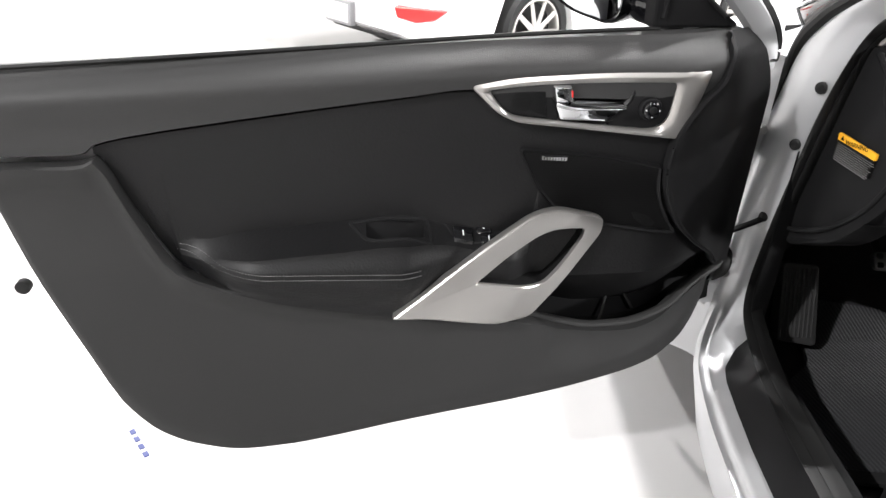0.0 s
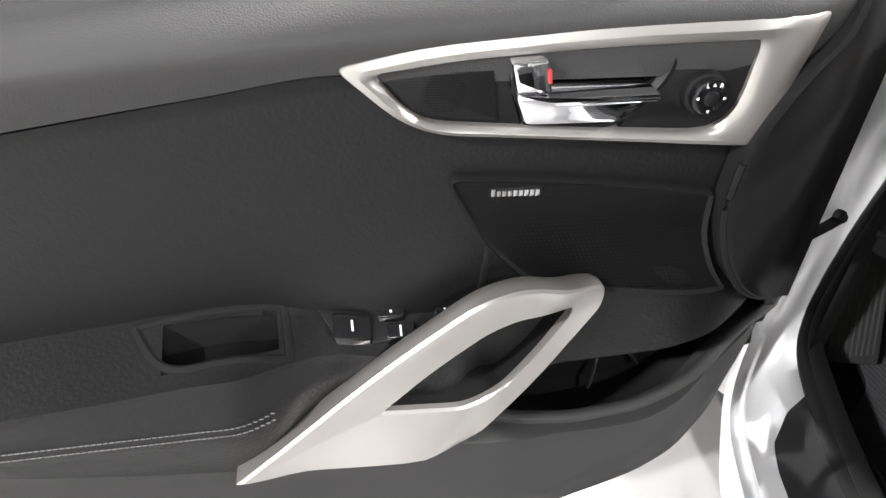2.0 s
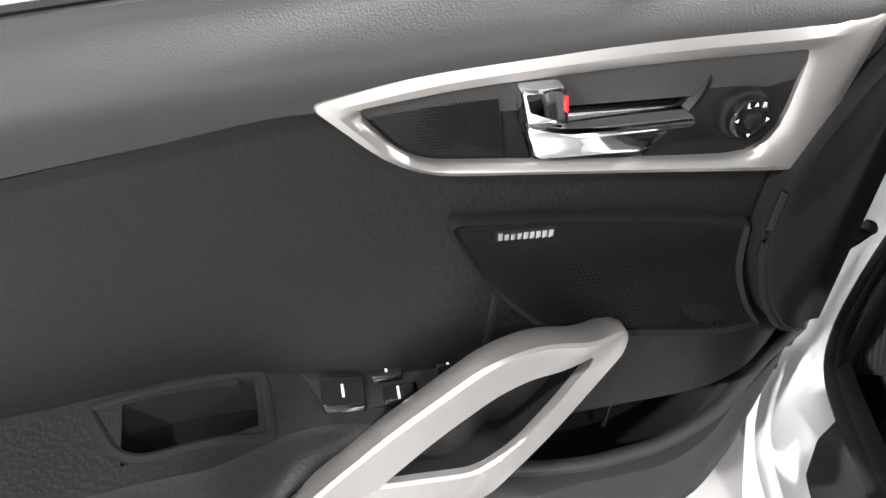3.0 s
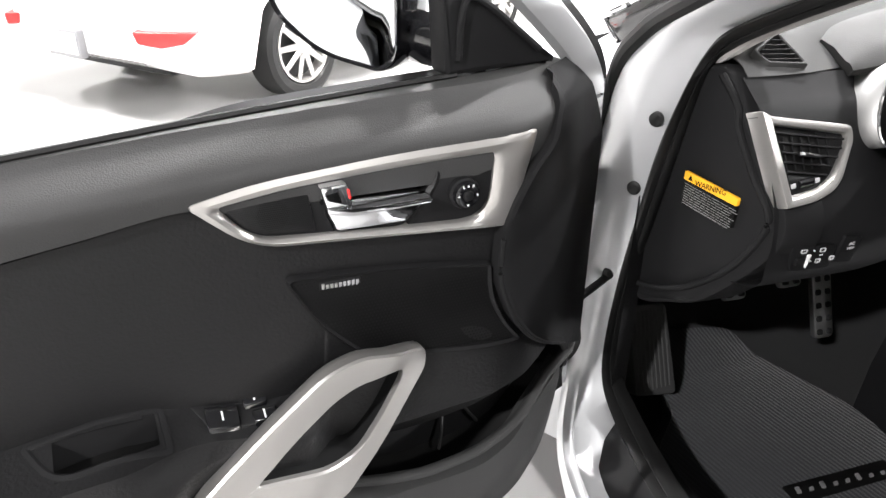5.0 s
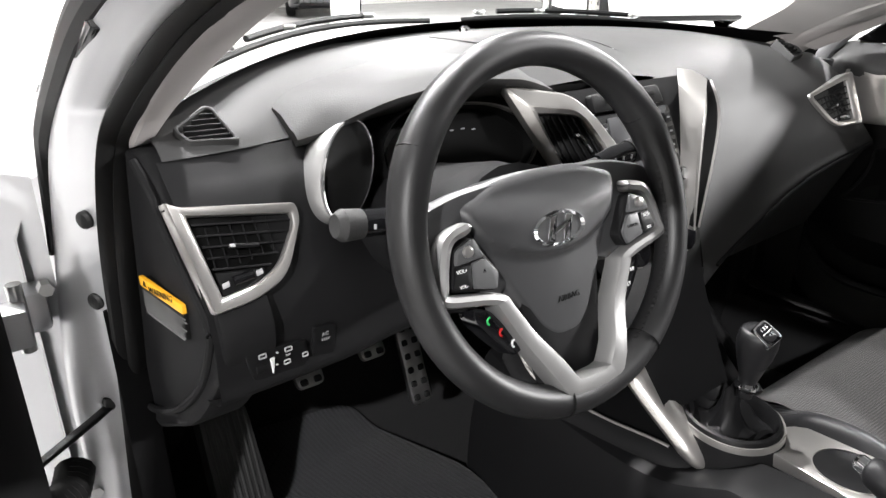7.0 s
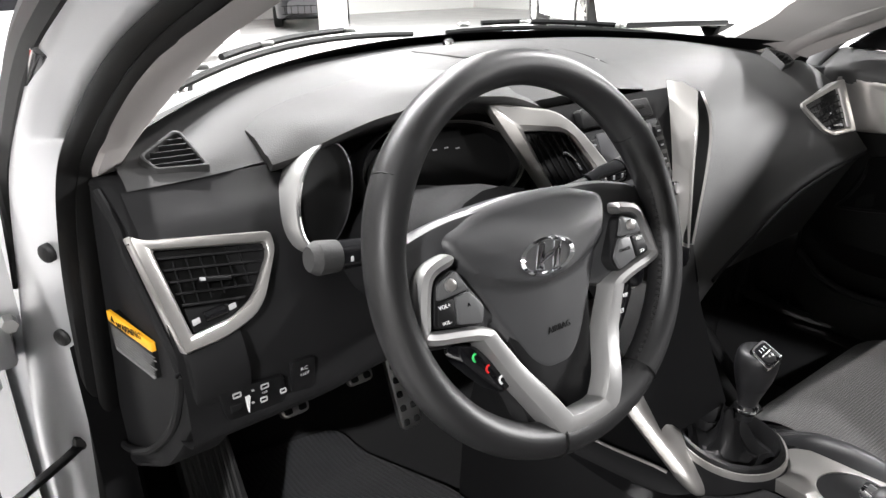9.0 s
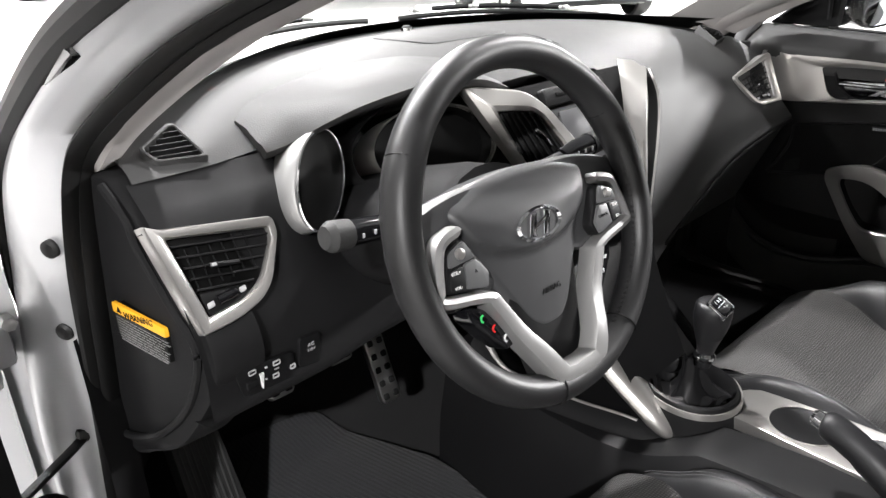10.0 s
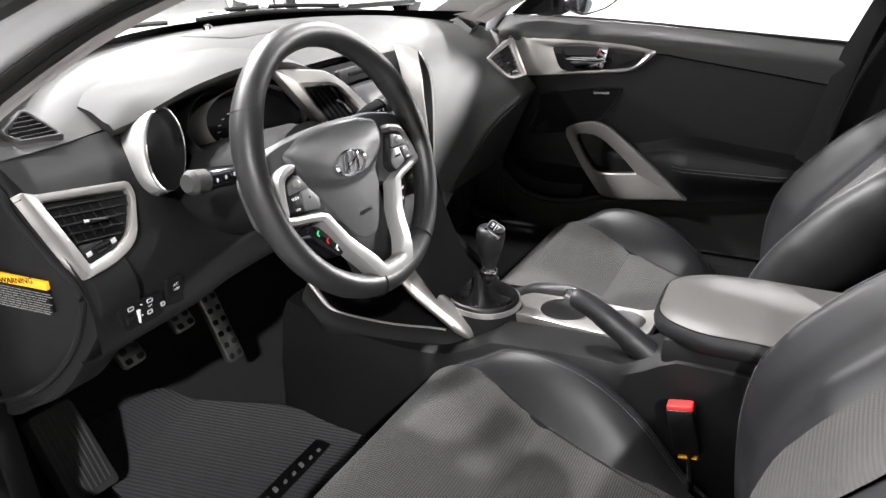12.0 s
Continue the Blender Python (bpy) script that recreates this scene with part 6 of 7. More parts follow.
    outer_in = spline([(0.176, 0.228, 0.956), (0.172, 0.204, 0.914), (0.134, 0.176, 0.858), (0.038, 0.124, 0.765)], 8)
    outer_out = spline([(0.184, 0.232, 0.954), (0.181, 0.208, 0.912), (0.142, 0.180, 0.854), (0.042, 0.127, 0.762)], 8)
    back = [p + V(0.01, 0.05, -0.01) for p in outer_out]
    rv = part("centre_vent", loft([[p + V(0, 0.03, 0) for p in inner_edge], inner_edge, [p * 0.9 + q * 0.1 + V(0, -0.003, 0.001) for p, q in zip(ridge, inner_edge)], ridge, behind], False, False), SATIN, dash, "satin silver centre air vent")
    # Opening of the turned vent is blackened for its shade
    part("vent_back", loft([behind, [(p + q) / 2 + V(0.0, 0.012, 0) for p, q in zip(behind, outer_in)], outer_in], False, False), SHADE, rv)
    part("vent_edge", loft([outer_in, [(p + q) / 2 + V(0, -0.004, 0.001) for p, q in zip(outer_in, outer_out)], outer_out, back], False, False), SATIN, rv)
    cap = [inner_edge[0], ridge[0], behind[0], outer_in[0], outer_out[0], back[0]]
    bm = bmesh.new()
    bm.faces.new([bm.verts.new(p) for p in cap])
    part("vent_cap", bm, SATIN, rv)
    part("hazard_panel", slab(CS, rounded([(-0.075, 0.955), (0.075, 0.955), (0.078, 0.930), (-0.078, 0.930)], 0.005, 3, 2), -0.01, 0.003, 0.002), DARK, dash)
    # Slot drawn as a black slab in place of its shade
    part("disc_slot", slab(CS, rounded([(-0.05, 0.947), (0.06, 0.947), (0.06, 0.941), (-0.05, 0.941)], 0.002, 2, 1), 0.0, 0.0042, 0.0003), SHADE, dash)
    sc = part("screen", slab(CS, rounded([(-0.082, 0.926), (0.082, 0.926), (0.088, 0.835), (-0.088, 0.835)], 0.006, 3, 2), -0.01, 0.004, 0.002), GLOSS, dash, "touch screen in a black frame")
    part("screen_glass", slab(CS, rounded([(-0.060, 0.921), (0.060, 0.921), (0.060, 0.842), (-0.060, 0.842)], 0.003, 3, 2), 0.0, 0.0052, 0.0004), SCREEN, sc, "blank grey screen")
    for sx in (-1, 1):
        for k in range(4):
            z = 0.915 - k * 0.02
            part("screen_key", slab(CS, rounded([(sx * 0.064, z), (sx * 0.079, z), (sx * 0.080, z - 0.014), (sx * 0.064, z - 0.014)], 0.001, 2, 1), 0.0, 0.007, 0.001), DARK, sc)
            part("key_mark", slab(CS, [Vector(q) for q in ((sx * 0.068, z - 0.006), (sx * 0.075, z - 0.006), (sx * 0.075, z - 0.0085), (sx * 0.068, z - 0.0085))], 0.006, 0.0074, 0.0002), GREYINK, sc)
        part("radio_knob", disc(bmesh.new(), CS, (sx * 0.072, 0.823), 0.010, 0.0, 0.020, 20, 0.002), GLOSS, dash)
        part("knob_ring", disc(bmesh.new(), CS, (sx * 0.072, 0.823), 0.008, 0.018, 0.0212, 20, 0.001), CHROME, dash)
        part("climate_knob", disc(bmesh.new(), CS, (sx * 0.055, 0.735), 0.022, 0.0, 0.018, 26, 0.004), GLOSS, dash)
        part("climate_ring", disc(bmesh.new(), CS, (sx * 0.055, 0.735), 0.024, 0.0, 0.010, 26, 0.002), SATIN, dash)
    part("climate_dial", disc(bmesh.new(), CS, (0, 0.765), 0.03, 0.0, 0.014, 30, 0.004), DARK, dash)
    part("sun_sensor", tube([V(-0.017, 0.623, 1.012), V(-0.017, 0.623, 1.022), V(-0.017, 0.623, 1.026)], [0.011, 0.010, 0.005], 14), CHROME, dash, "small round light sensor")
    sp = rounded([(-0.10, 0.47), (0.10, 0.47), (0.13, 0.60), (-0.13, 0.60)], 0.03, 5, 4)
    part("speaker_cover", slab(lambda u, w, v: V(u, v, top_z(u, v) + w), sp, -0.01, 0.003, 0.002), SOFT, dash, "raised centre speaker cover")
    return dash


def top_z(x, y):
    p = TOP(x)
    ys = [q[0] for q in p][::-1]
    zs = [q[1] for q in p][::-1]
    return float(np.interp(y, ys, zs))


build_dashboard()


# ---- steering wheel ----
RAKE = radians(19.2)


def WM(u, w, v):
    """Wheel plane: u to the right, v up along the wheel, w towards the driver."""
    return V(-0.379 + u, 0.0086 + v * math.sin(RAKE) - w * math.cos(RAKE), 0.896 + v * math.cos(RAKE) + w * math.sin(RAKE))


def build_steering_wheel():
    wheel = thing("steering_wheel", "black leather steering wheel with satin silver spokes and buttons", "steering wheel")
    R = 0.170
    rings = []
    for k in range(96):
        a = 2 * math.pi * k / 96
        grip = 1 + 0.10 * sum(math.exp(-((math.degrees(a) - c + 180) % 360 - 180) ** 2 / 260) for c in (28, 152))
        ring = []
        for j in range(16):
            b = 2 * math.pi * j / 16
            ring.append(WM((R + 0.0165 * grip * math.cos(b)) * math.cos(a), 0.0185 * grip * math.sin(b), (R + 0.0165 * grip * math.cos(b)) * math.sin(a)))
        rings.append(ring)
    rings.append(rings[0])
    part("rim", loft(rings, True, False), RIMSKIN, wheel, "black leather rim")
    for c in (33, 147, 270 - 12, 302):
        a = radians(c)
        ring = [WM((R + 0.0170 * 1.03 * math.cos(b)) * math.cos(a), 0.0190 * math.sin(b), (R + 0.0170 * 1.03 * math.cos(b)) * math.sin(a)) for b in np.linspace(0, 2 * math.pi, 21)]
        part("rim_seam", tube(ring, 0.0009, 5), SHADE, wheel)
    st = bmesh.new()
    for k in range(40):
        a = radians(-62 + k * 2.35)
        for q in (-0.0022, 0.0022):
            p = WM((R - 0.0158) * math.cos(a), 0.006 + q, (R - 0.0158) * math.sin(a))
            p2 = WM((R - 0.0158) * math.cos(a + 0.018), 0.006 - q, (R - 0.0158) * math.sin(a + 0.018))
            tube([p, p2], 0.0007, 5, st)
    part("rim_stitching", st, RUBBER, wheel)
    # moulded spokes behind the cover
    for sx in (-1, 1):
        sp = [(sx * 0.168, 0.035), (sx * 0.168, -0.045), (sx * 0.10, -0.06), (sx * 0.03, -0.04), (sx * 0.03, 0.055), (sx * 0.10, 0.052)]
        part("spoke", slab(WM, rounded(sp, 0.025, 5, 3), -0.034, -0.012, 0.010), HUB, wheel, "charcoal moulded spoke")
    part("lower_spoke", slab(WM, rounded([(-0.06, -0.04), (0.06, -0.04), (0.034, -0.165), (-0.034, -0.165)], 0.012, 4, 3), -0.032, -0.010, 0.008), DARK, wheel)
    # silver V
    vo = [(0.0, -0.168), (-0.030, -0.166), (-0.044, -0.155), (-0.088, -0.066), (-0.100, -0.054), (-0.148, -0.043), (-0.151, -0.030), (-0.137, 0.014), (-0.110, 0.025), (-0.104, 0.021)]
    vi = [(0.0, -0.147), (-0.016, -0.146), (-0.026, -0.136), (-0.067, -0.066), (-0.083, -0.046), (-0.136, -0.034), (-0.138, -0.027), (-0.127, 0.006), (-0.107, 0.014), (-0.104, 0.0205)]
    for s in (-1, 1):
        rowo = spline([(s * -x, y, 0) for x, y in vo], 6)
        rowi = spline([(s * -x, y, 0) for x, y in vi], 6)
        g = lambda f, w: [WM(a.x + (b.x - a.x) * f, w + 0.013 * step(-0.09, -0.15, a.y), a.y + (b.y - a.y) * f) for a, b in zip(rowo, rowi)]
        part("silver_spoke", loft([g(0, -0.018), g(0, -0.003), g(0.12, 0.003), g(0.5, 0.005), g(0.88, 0.003), g(1, -0.002), g(1, -0.018)], False, False), SILVER, wheel, "satin silver V-shaped spoke trim")
        # button pods
        pod = [(s * 0.105, 0.012), (s * 0.126, 0.005), (s * 0.136, -0.028), (s * 0.134, -0.032), (s * 0.088, -0.042), (s * 0.080, -0.028)]
        pd = part("button_pod", slab(WM, rounded(pod, 0.005, 3, 2), -0.02, 0.001, 0.002), DARK, wheel)
        keys = [[(0.105, 0.010), (0.125, 0.003), (0.129, -0.010), (0.096, -0.008)], [(0.1295, -0.012), (0.135, -0.030), (0.116, -0.034), (0.113, -0.0115)], [(0.111, -0.011), (0.114, -0.034), (0.089, -0.040), (0.084, -0.026), (0.096, -0.010)]]
        for i, k in enumerate(keys):
            part("button", slab(WM, rounded([(s * x, y) for x, y in k], 0.003, 3, 1), 0.0, 0.0045, 0.0012), DARK if i == 1 else KEYGREY, pd, "black rocker button" if i == 1 else "grey button")
        part("joy_button", disc(bmesh.new(), WM, (s * 0.114, 0.0), 0.0055, 0.004, 0.008, 18, 0.002), SATIN, pd, "silver round button")
        words = ((s * 0.124, -0.0155, "VOL+" if s < 0 else "RES+", 0.0048), (s * 0.100, -0.022, "^" if s < 0 else "CANCEL", 0.0075 if s < 0 else 0.0045), (s * 0.125, -0.029, "VOL-" if s < 0 else "SET-", 0.0042))
        for u, v, txt, sz in words:
            letters("button_word", txt, sz, plane_matrix(WM, u, v, 0.0048), GLOSS if v == -0.022 else INK, pd)
        ph = [(s * 0.113, -0.053), (s * 0.094, -0.059), (s * 0.062, -0.104), (s * 0.076, -0.110), (s * 0.096, -0.088), (s * 0.112, -0.068)]
        pb = part("phone_keys" if s < 0 else "trip_keys", slab(WM, rounded(ph, 0.006, 3, 2), -0.03, -0.006, 0.003), GLOSS, wheel, "black key strip under the spoke")
        for j in range(3 if s < 0 else 2):
            f = (j + 0.5) / 3
            c = Vector((s * (0.103 - 0.034 * f), -0.062 - 0.042 * f))
            if s < 0:
                arcp = [c + Vector((0.0034 * math.cos(a), 0.0034 * math.sin(a))) for a in np.linspace(1.5, 4.2, 7)]
                part("key_mark", tube([WM(p.x, -0.0055, p.y) for p in arcp], 0.0011, 6), (GREEN, RED, INK)[j], pb)
            else:
                letters("key_word", ("TRIP", "RESET")[j], 0.0055, plane_matrix(WM, c.x, c.y, -0.0055), INK, pb)
    # airbag cover
    cover = [(-0.108, 0.040), (-0.065, 0.054), (0.0, 0.058), (0.065, 0.054), (0.104, 0.040), (0.088, 0.004), (0.070, -0.036), (0.032, -0.100), (0.014, -0.116), (-0.018, -0.116), (-0.036, -0.102), (-0.074, -0.036), (-0.092, 0.004)]
    lp = rounded(cover, [0.012, 0.04, 0.04, 0.04, 0.012, 0.02, 0.03, 0.02, 0.01, 0.01, 0.02, 0.03, 0.02], 4, 3)
    c = Vector((0, -0.02))
    fold = lambda u: -0.027 + 0.35 * u * u / 0.1
    rings = []
    for f in [1.0, 1.0, 0.985, 0.95] + list(np.linspace(0.9, 0.03, 26)):
        rings.append([(c.x + (p.x - c.x) * f, c.y + (p.y - c.y) * f) for p in lp])
    dep = [-0.05, -0.020, -0.016, -0.013] + [-0.005 - 0.006 * q ** 2 for q in np.linspace(0.9, 0.03, 26)]
    bulge = lambda u, v: 0.008 * step(fold(u) - 0.004, fold(u) + 0.006, v) - 0.010 * step(0.01, 0.06, v)
    part("airbag_cover", loft([[WM(u, d + (bulge(u, v) if d > -0.03 else 0), v) for u, v in r] for r, d in zip(rings, dep)], True, True), HUB, wheel, "charcoal airbag cover")
    part("column_collar", tube([WM(0, -0.10, 0), WM(0, -0.02, -0.01)], [0.05, 0.055], 18), DARK, wheel)
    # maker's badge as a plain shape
    ring_o = [Vector((0.034 * math.cos(a), -0.003 + 0.0175 * math.sin(a))) for a in np.linspace(0, 2 * math.pi, 41)[:-1]]
    ring_i = [Vector((0.029 * math.cos(a), -0.003 + 0.0138 * math.sin(a))) for a in np.linspace(0, 2 * math.pi, 41)[:-1]]
    em = part("emblem", band(WM, ring_o, ring_i, [(0, -0.008), (0.0, 0.003), (0.5, 0.0055), (1, 0.003), (1, -0.008)]), CHROME, wheel, "oval chrome emblem")
    part("emblem_bar", slab(WM, rounded([(-0.016, -0.0075), (-0.010, -0.0085), (0.0, -0.0055), (0.017, 0.0015), (0.010, 0.0035), (-0.002, -0.0005)], 0.002, 3, 1), -0.006, 0.0045, 0.001), CHROME, em)
    part("emblem_bar", slab(WM, rounded([(-0.010, 0.0095), (-0.0015, 0.0102), (-0.010, -0.0155), (-0.019, -0.0125)], 0.002, 3, 1), -0.006, 0.0045, 0.001), CHROME, em)
    part("emblem_bar", slab(WM, rounded([(0.010, -0.0155), (0.0015, -0.0162), (0.010, 0.0095), (0.019, 0.0065)], 0.002, 3, 1), -0.006, 0.0045, 0.001), CHROME, em)
    letters("airbag_word", "AIRBAG", 0.0085, plane_matrix(WM, 0.004, -0.073, -0.0065), SHADE, wheel)
    return wheel


# ---- pedals, mat ----
def build_pedals():
    def pedal(name, label, c, wd, hg, lean, pads):
        p = thing(name, label, "pedal", "foot pedals")
        R = Matrix.Rotation(lean, 4, "X")
        PM = lambda u, w, v: V(*c) + R @ V(u, -w, v)
        face = part("face", slab(PM, rounded([(-wd, -hg), (wd, -hg), (wd, hg), (-wd, hg)], 0.012, 4, 2), -0.006, 0.006, 0.003), STEEL, p, "brushed metal pedal face")
        for j in range(pads[1]):
            for i in range(pads[0]):
                u = -wd + (i + 0.5) * 2 * wd / pads[0]
                v = -hg + (j + 0.5) * 2 * hg / pads[1]
                part("rubber_stud", slab(PM, rounded([(u - wd * 0.28, v - 0.006), (u + wd * 0.28, v - 0.006), (u + wd * 0.28, v + 0.006), (u - wd * 0.28, v + 0.006)], 0.004, 3, 1), 0.002, 0.009, 0.002), RUBBER, face)
        part("arm", tube([PM(0, -0.008, hg * 0.4), PM(0.0, -0.06, 0.10), PM(0.0, -0.05, 0.28)], 0.010, 8), DARK, p)
        return p
    pedal("clutch_pedal", "metal clutch pedal with black rubber studs", (-0.432, 0.520, 0.482), 0.025, 0.020, radians(-38), (2, 2))
    pedal("brake_pedal", "metal brake pedal with black rubber studs", (-0.302, 0.530, 0.486), 0.025, 0.020, radians(-38), (2, 2))
    pedal("accelerator_pedal", "long metal accelerator pedal with black rubber studs", (-0.222, 0.515, 0.435), 0.022, 0.080, radians(-22), (2, 6))
    rest = thing("footrest", "ribbed black plastic footrest", "footrest")
    RM = lambda u, w, v: V(-0.567, 0.562, 0.365) + V(0.99, 0.11, 0) * u + V(0.0, 0.42, 0.90) * v + V(0.10, -0.90, 0.42) * w
    part("plate", slab(RM, rounded([(-0.048, -0.105), (0.048, -0.12), (0.042, 0.068), (-0.044, 0.076)], 0.014, 4, 3), -0.02, 0.012, 0.006), SOFT, rest)
    for k in range(8):
        u = -0.035 + k * 0.0100
        part("rib", tube([RM(u - 0.002, 0.012, -0.098), RM(u, 0.012, 0.060)], 0.0024, 6), SOFT, rest)
    mat = thing("floor_mat", "black ribbed carpet floor mat with bound edge on the footwell carpet", "floor mat")
    MM = lambda u, w, v: V(u, v, 0.222 + w + 0.5 * max(0, v - 0.62))
    lp = rounded([(-0.645, 0.12), (-0.16, 0.12), (-0.17, 0.42), (-0.28, 0.70), (-0.50, 0.72), (-0.54, 0.50), (-0.645, 0.40)], 0.05, 6, 8)
    part("mat_border", slab(MM, lp, 0.0, 0.009, 0.003), CARPET, mat)
    inner = rounded([(-0.625, 0.15), (-0.165, 0.15), (-0.172, 0.42), (-0.275, 0.69), (-0.495, 0.71), (-0.53, 0.49), (-0.62, 0.40)], 0.03, 6, 8)
    part("mat_centre", slab(MM, inner, 0.0, 0.012, 0.003), MATRIB, mat, "ribbed grey-black carpet pile")
    plate = part("mat_plate", slab(MM, rounded([(-0.46, 0.225), (-0.235, 0.235), (-0.235, 0.275), (-0.46, 0.265)], 0.004, 3, 2), 0.008, 0.0135, 0.001), SHADE, mat, "black name patch with silver bars")
    for k in range(8):
        u = -0.445 + k * 0.025
        part("patch_bar", slab(MM, rounded([(u, 0.243), (u + 0.010, 0.2435), (u + 0.014, 0.258 if k in (0, 2, 5) else 0.252), (u + 0.005, 0.2575 if k in (0, 2, 5) else 0.2515)], 0.003, 3, 1), 0.010, 0.0146, 0.0006), STITCH, plate)


# ---- centre console ----
def build_console():
    con = thing("centre_console", "charcoal centre console with silver plate and cup holders", "console")
    keys = [(0.42, 0.12, 0.47), (0.25, 0.14, 0.445), (0.12, 0.138, 0.440), (0.06, 0.135, 0.442), (0.02, 0.13, 0.448), (-0.03, 0.125, 0.468), (-0.07, 0.115, 0.486), (-0.15, 0.105, 0.488), (-0.29, 0.095, 0.492), (-0.34, 0.098, 0.515), (-0.40, 0.10, 0.548), (-0.70, 0.10, 0.55), (-0.95, 0.10, 0.54)]
    fh, fz = curve([(-y, h) for y, h, z in keys]), curve([(-y, z) for y, h, z in keys])
    rows = []
    for y in np.linspace(0.42, -0.95, 60):
        h, z = fh(-y), fz(-y)
        g = 0.045 - 0.02 * step(-0.15, -0.32, y)
        half = [(h + g, 0.21), (h + g - 0.01, 0.33), (h + 0.4 * g, z - 0.06), (h + 0.006, z - 0.02), (h - 0.008, z - 0.004), (h - 0.03, z)]
        well = 0.075 * step(-0.06, -0.09, y) * step(-0.335, -0.315, y)  # room under the plate for the cups
        rows.append([V(-x, y, q) for x, q in half] + [V(-h + 0.090, y, z), V(-h + 0.093, y, z - well), V(h - 0.012, y, z - well)] + [V(x, y, q) for x, q in reversed(half)])
    part("side", loft(rows, False, False), DARK, con, "charcoal plastic tunnel cover")
    TM = lambda u, w, v: V(u, v, fz(-v) + w)
    plate = rounded([(0.0, -0.045), (0.092, -0.03), (0.104, -0.20), (0.10, -0.328), (-0.012, -0.328), (-0.014, -0.26), (-0.010, -0.18), (-0.004, -0.11)], 0.02, 5, 6)
    cups = [((0.045, -0.153), 0.043, 0.048), ((0.042, -0.262), 0.042, 0.047)]
    ovals = [[Vector((c[0] + a * math.cos(t), c[1] + b * math.sin(t))) for t in np.linspace(0, 2 * math.pi, 37)[:-1]] for c, a, b in cups]
    bm = bmesh.new()
    edges = []
    for loop in [inset(plate, 0.002)] + ovals:
        vs = [bm.verts.new(TM(p[0], 0.006, p[1])) for p in loop]
        edges += [bm.edges.new((vs[i - 1], vs[i])) for i in range(len(vs))]
    bmesh.ops.triangle_fill(bm, use_beauty=True, use_dissolve=False, edges=edges)
    loft([[TM(p[0], w, p[1]) for p in inset(plate, d)] for d, w in ((0.0, -0.014), (0.0, 0.003), (0.0006, 0.0052), (0.002, 0.006))], True, False, bm)
    part("silver_plate", bm, SATIN, con, "satin silver top plate")
    for loop, (c, a, b) in zip(ovals, cups):
        sized = lambda f, w: [V(c[0] + (p.x - c[0]) * f, c[1] + (p.y - c[1]) * f, fz(0.2) + w) for p in loop]
        top_row = [TM(p.x, 0.006, p.y) for p in loop]
        cup = part("cup_holder", loft([top_row, sized(0.98, -0.002), sized(0.92, -0.035), sized(0.86, -0.058), sized(0.75, -0.062), sized(0.05, -0.062)], True, True), DARK, con, "round black cup holder")
        part("cup_lip", band(TM, [c_ + (p - c_) * 1.03 for p in loop for c_ in [Vector(c)]], loop, [(0, 0.006), (0.3, 0.0078), (0.8, 0.0078), (1, 0.005)]), SATIN, cup)
    # storage recess on the side, drawn as a black block for its shade
    part("recess_shade_block", rbox((-0.128, -0.135, 0.455), (0.02, 0.13, 0.04), 0.009), SHADE, con)
    # hand brake
    hb = thing("hand_brake", "black hand brake lever with chrome button beside the cup holders", "hand brake")
    path = [V(-0.055, -0.200, 0.580), V(-0.056, -0.215, 0.578), V(-0.060, -0.25, 0.565), V(-0.064, -0.30, 0.535), V(-0.066, -0.335, 0.512), V(-0.066, -0.365, 0.49)]
    part("grip", tube(spline(path, 5), [0.013, 0.016, 0.0175, 0.0185, 0.019] + [0.0195] * 6 + [0.021] * 5 + [0.023] * 6 + [0.026] * 4, 14), LEATHER, hb)
    part("button", tube([V(-0.055, -0.204, 0.580), V(-0.0545, -0.190, 0.584), V(-0.0545, -0.186, 0.585)], [0.0115, 0.0105, 0.007], 14), CHROME, hb, "chrome release button")
    # gear lever
    gl = thing("gear_lever", "black gear lever with leather gaiter and silver ring", "gear lever")
    GM = lambda u, w, v: V(0.010 + u, 0.012 + v, 0.494 + w + v * 0.06)
    oval = [Vector((0.074 * math.cos(a) * (1 - 0.08 * math.sin(a)), 0.082 * math.sin(a))) for a in np.linspace(0, 2 * math.pi, 57)[:-1]]
    sc = lambda f: [p * f for p in oval]
    part("base_ring", band(GM, sc(1.0), sc(0.945), [(0, -0.01), (0, 0.008), (0.3, 0.014), (0.8, 0.014), (1, 0.010), (1, -0.01)]), SATIN, gl, "satin silver base ring")
    part("base_plinth", loft([[GM(p.x * f, w, p.y * f) for p in oval] for f, w in ((1.12, -0.07), (1.06, -0.03), (1.0, 0.004))], True, False), PLASTIC, gl)
    part("base_collar", band(GM, sc(0.955), sc(0.76), [(0, 0.0), (0.0, 0.012), (0.2, 0.019), (0.5, 0.021), (0.8, 0.014), (1, -0.012)]), DARK, gl)
    rings = []
    for f, w, tw in ((0.75, 0.004, 0), (0.66, 0.006, 0.1), (0.52, -0.008, 0.0), (0.34, -0.004, 0.2), (0.22, 0.012, 0.05), (0.16, 0.032, 0.0), (0.14, 0.060, 0.0)):
        rings.append([GM(p.x * f * (1 + 0.10 * math.sin(5 * a + tw * 9)), w + 0.006 * math.sin(4 * a + 1), p.y * f * (1 + 0.10 * math.sin(5 * a))) for p, a in zip(oval, np.linspace(0, 2 * math.pi, 57)[:-1])])
    part("gaiter", loft(rings, True, False), DARK, gl, "creased black leather gaiter")
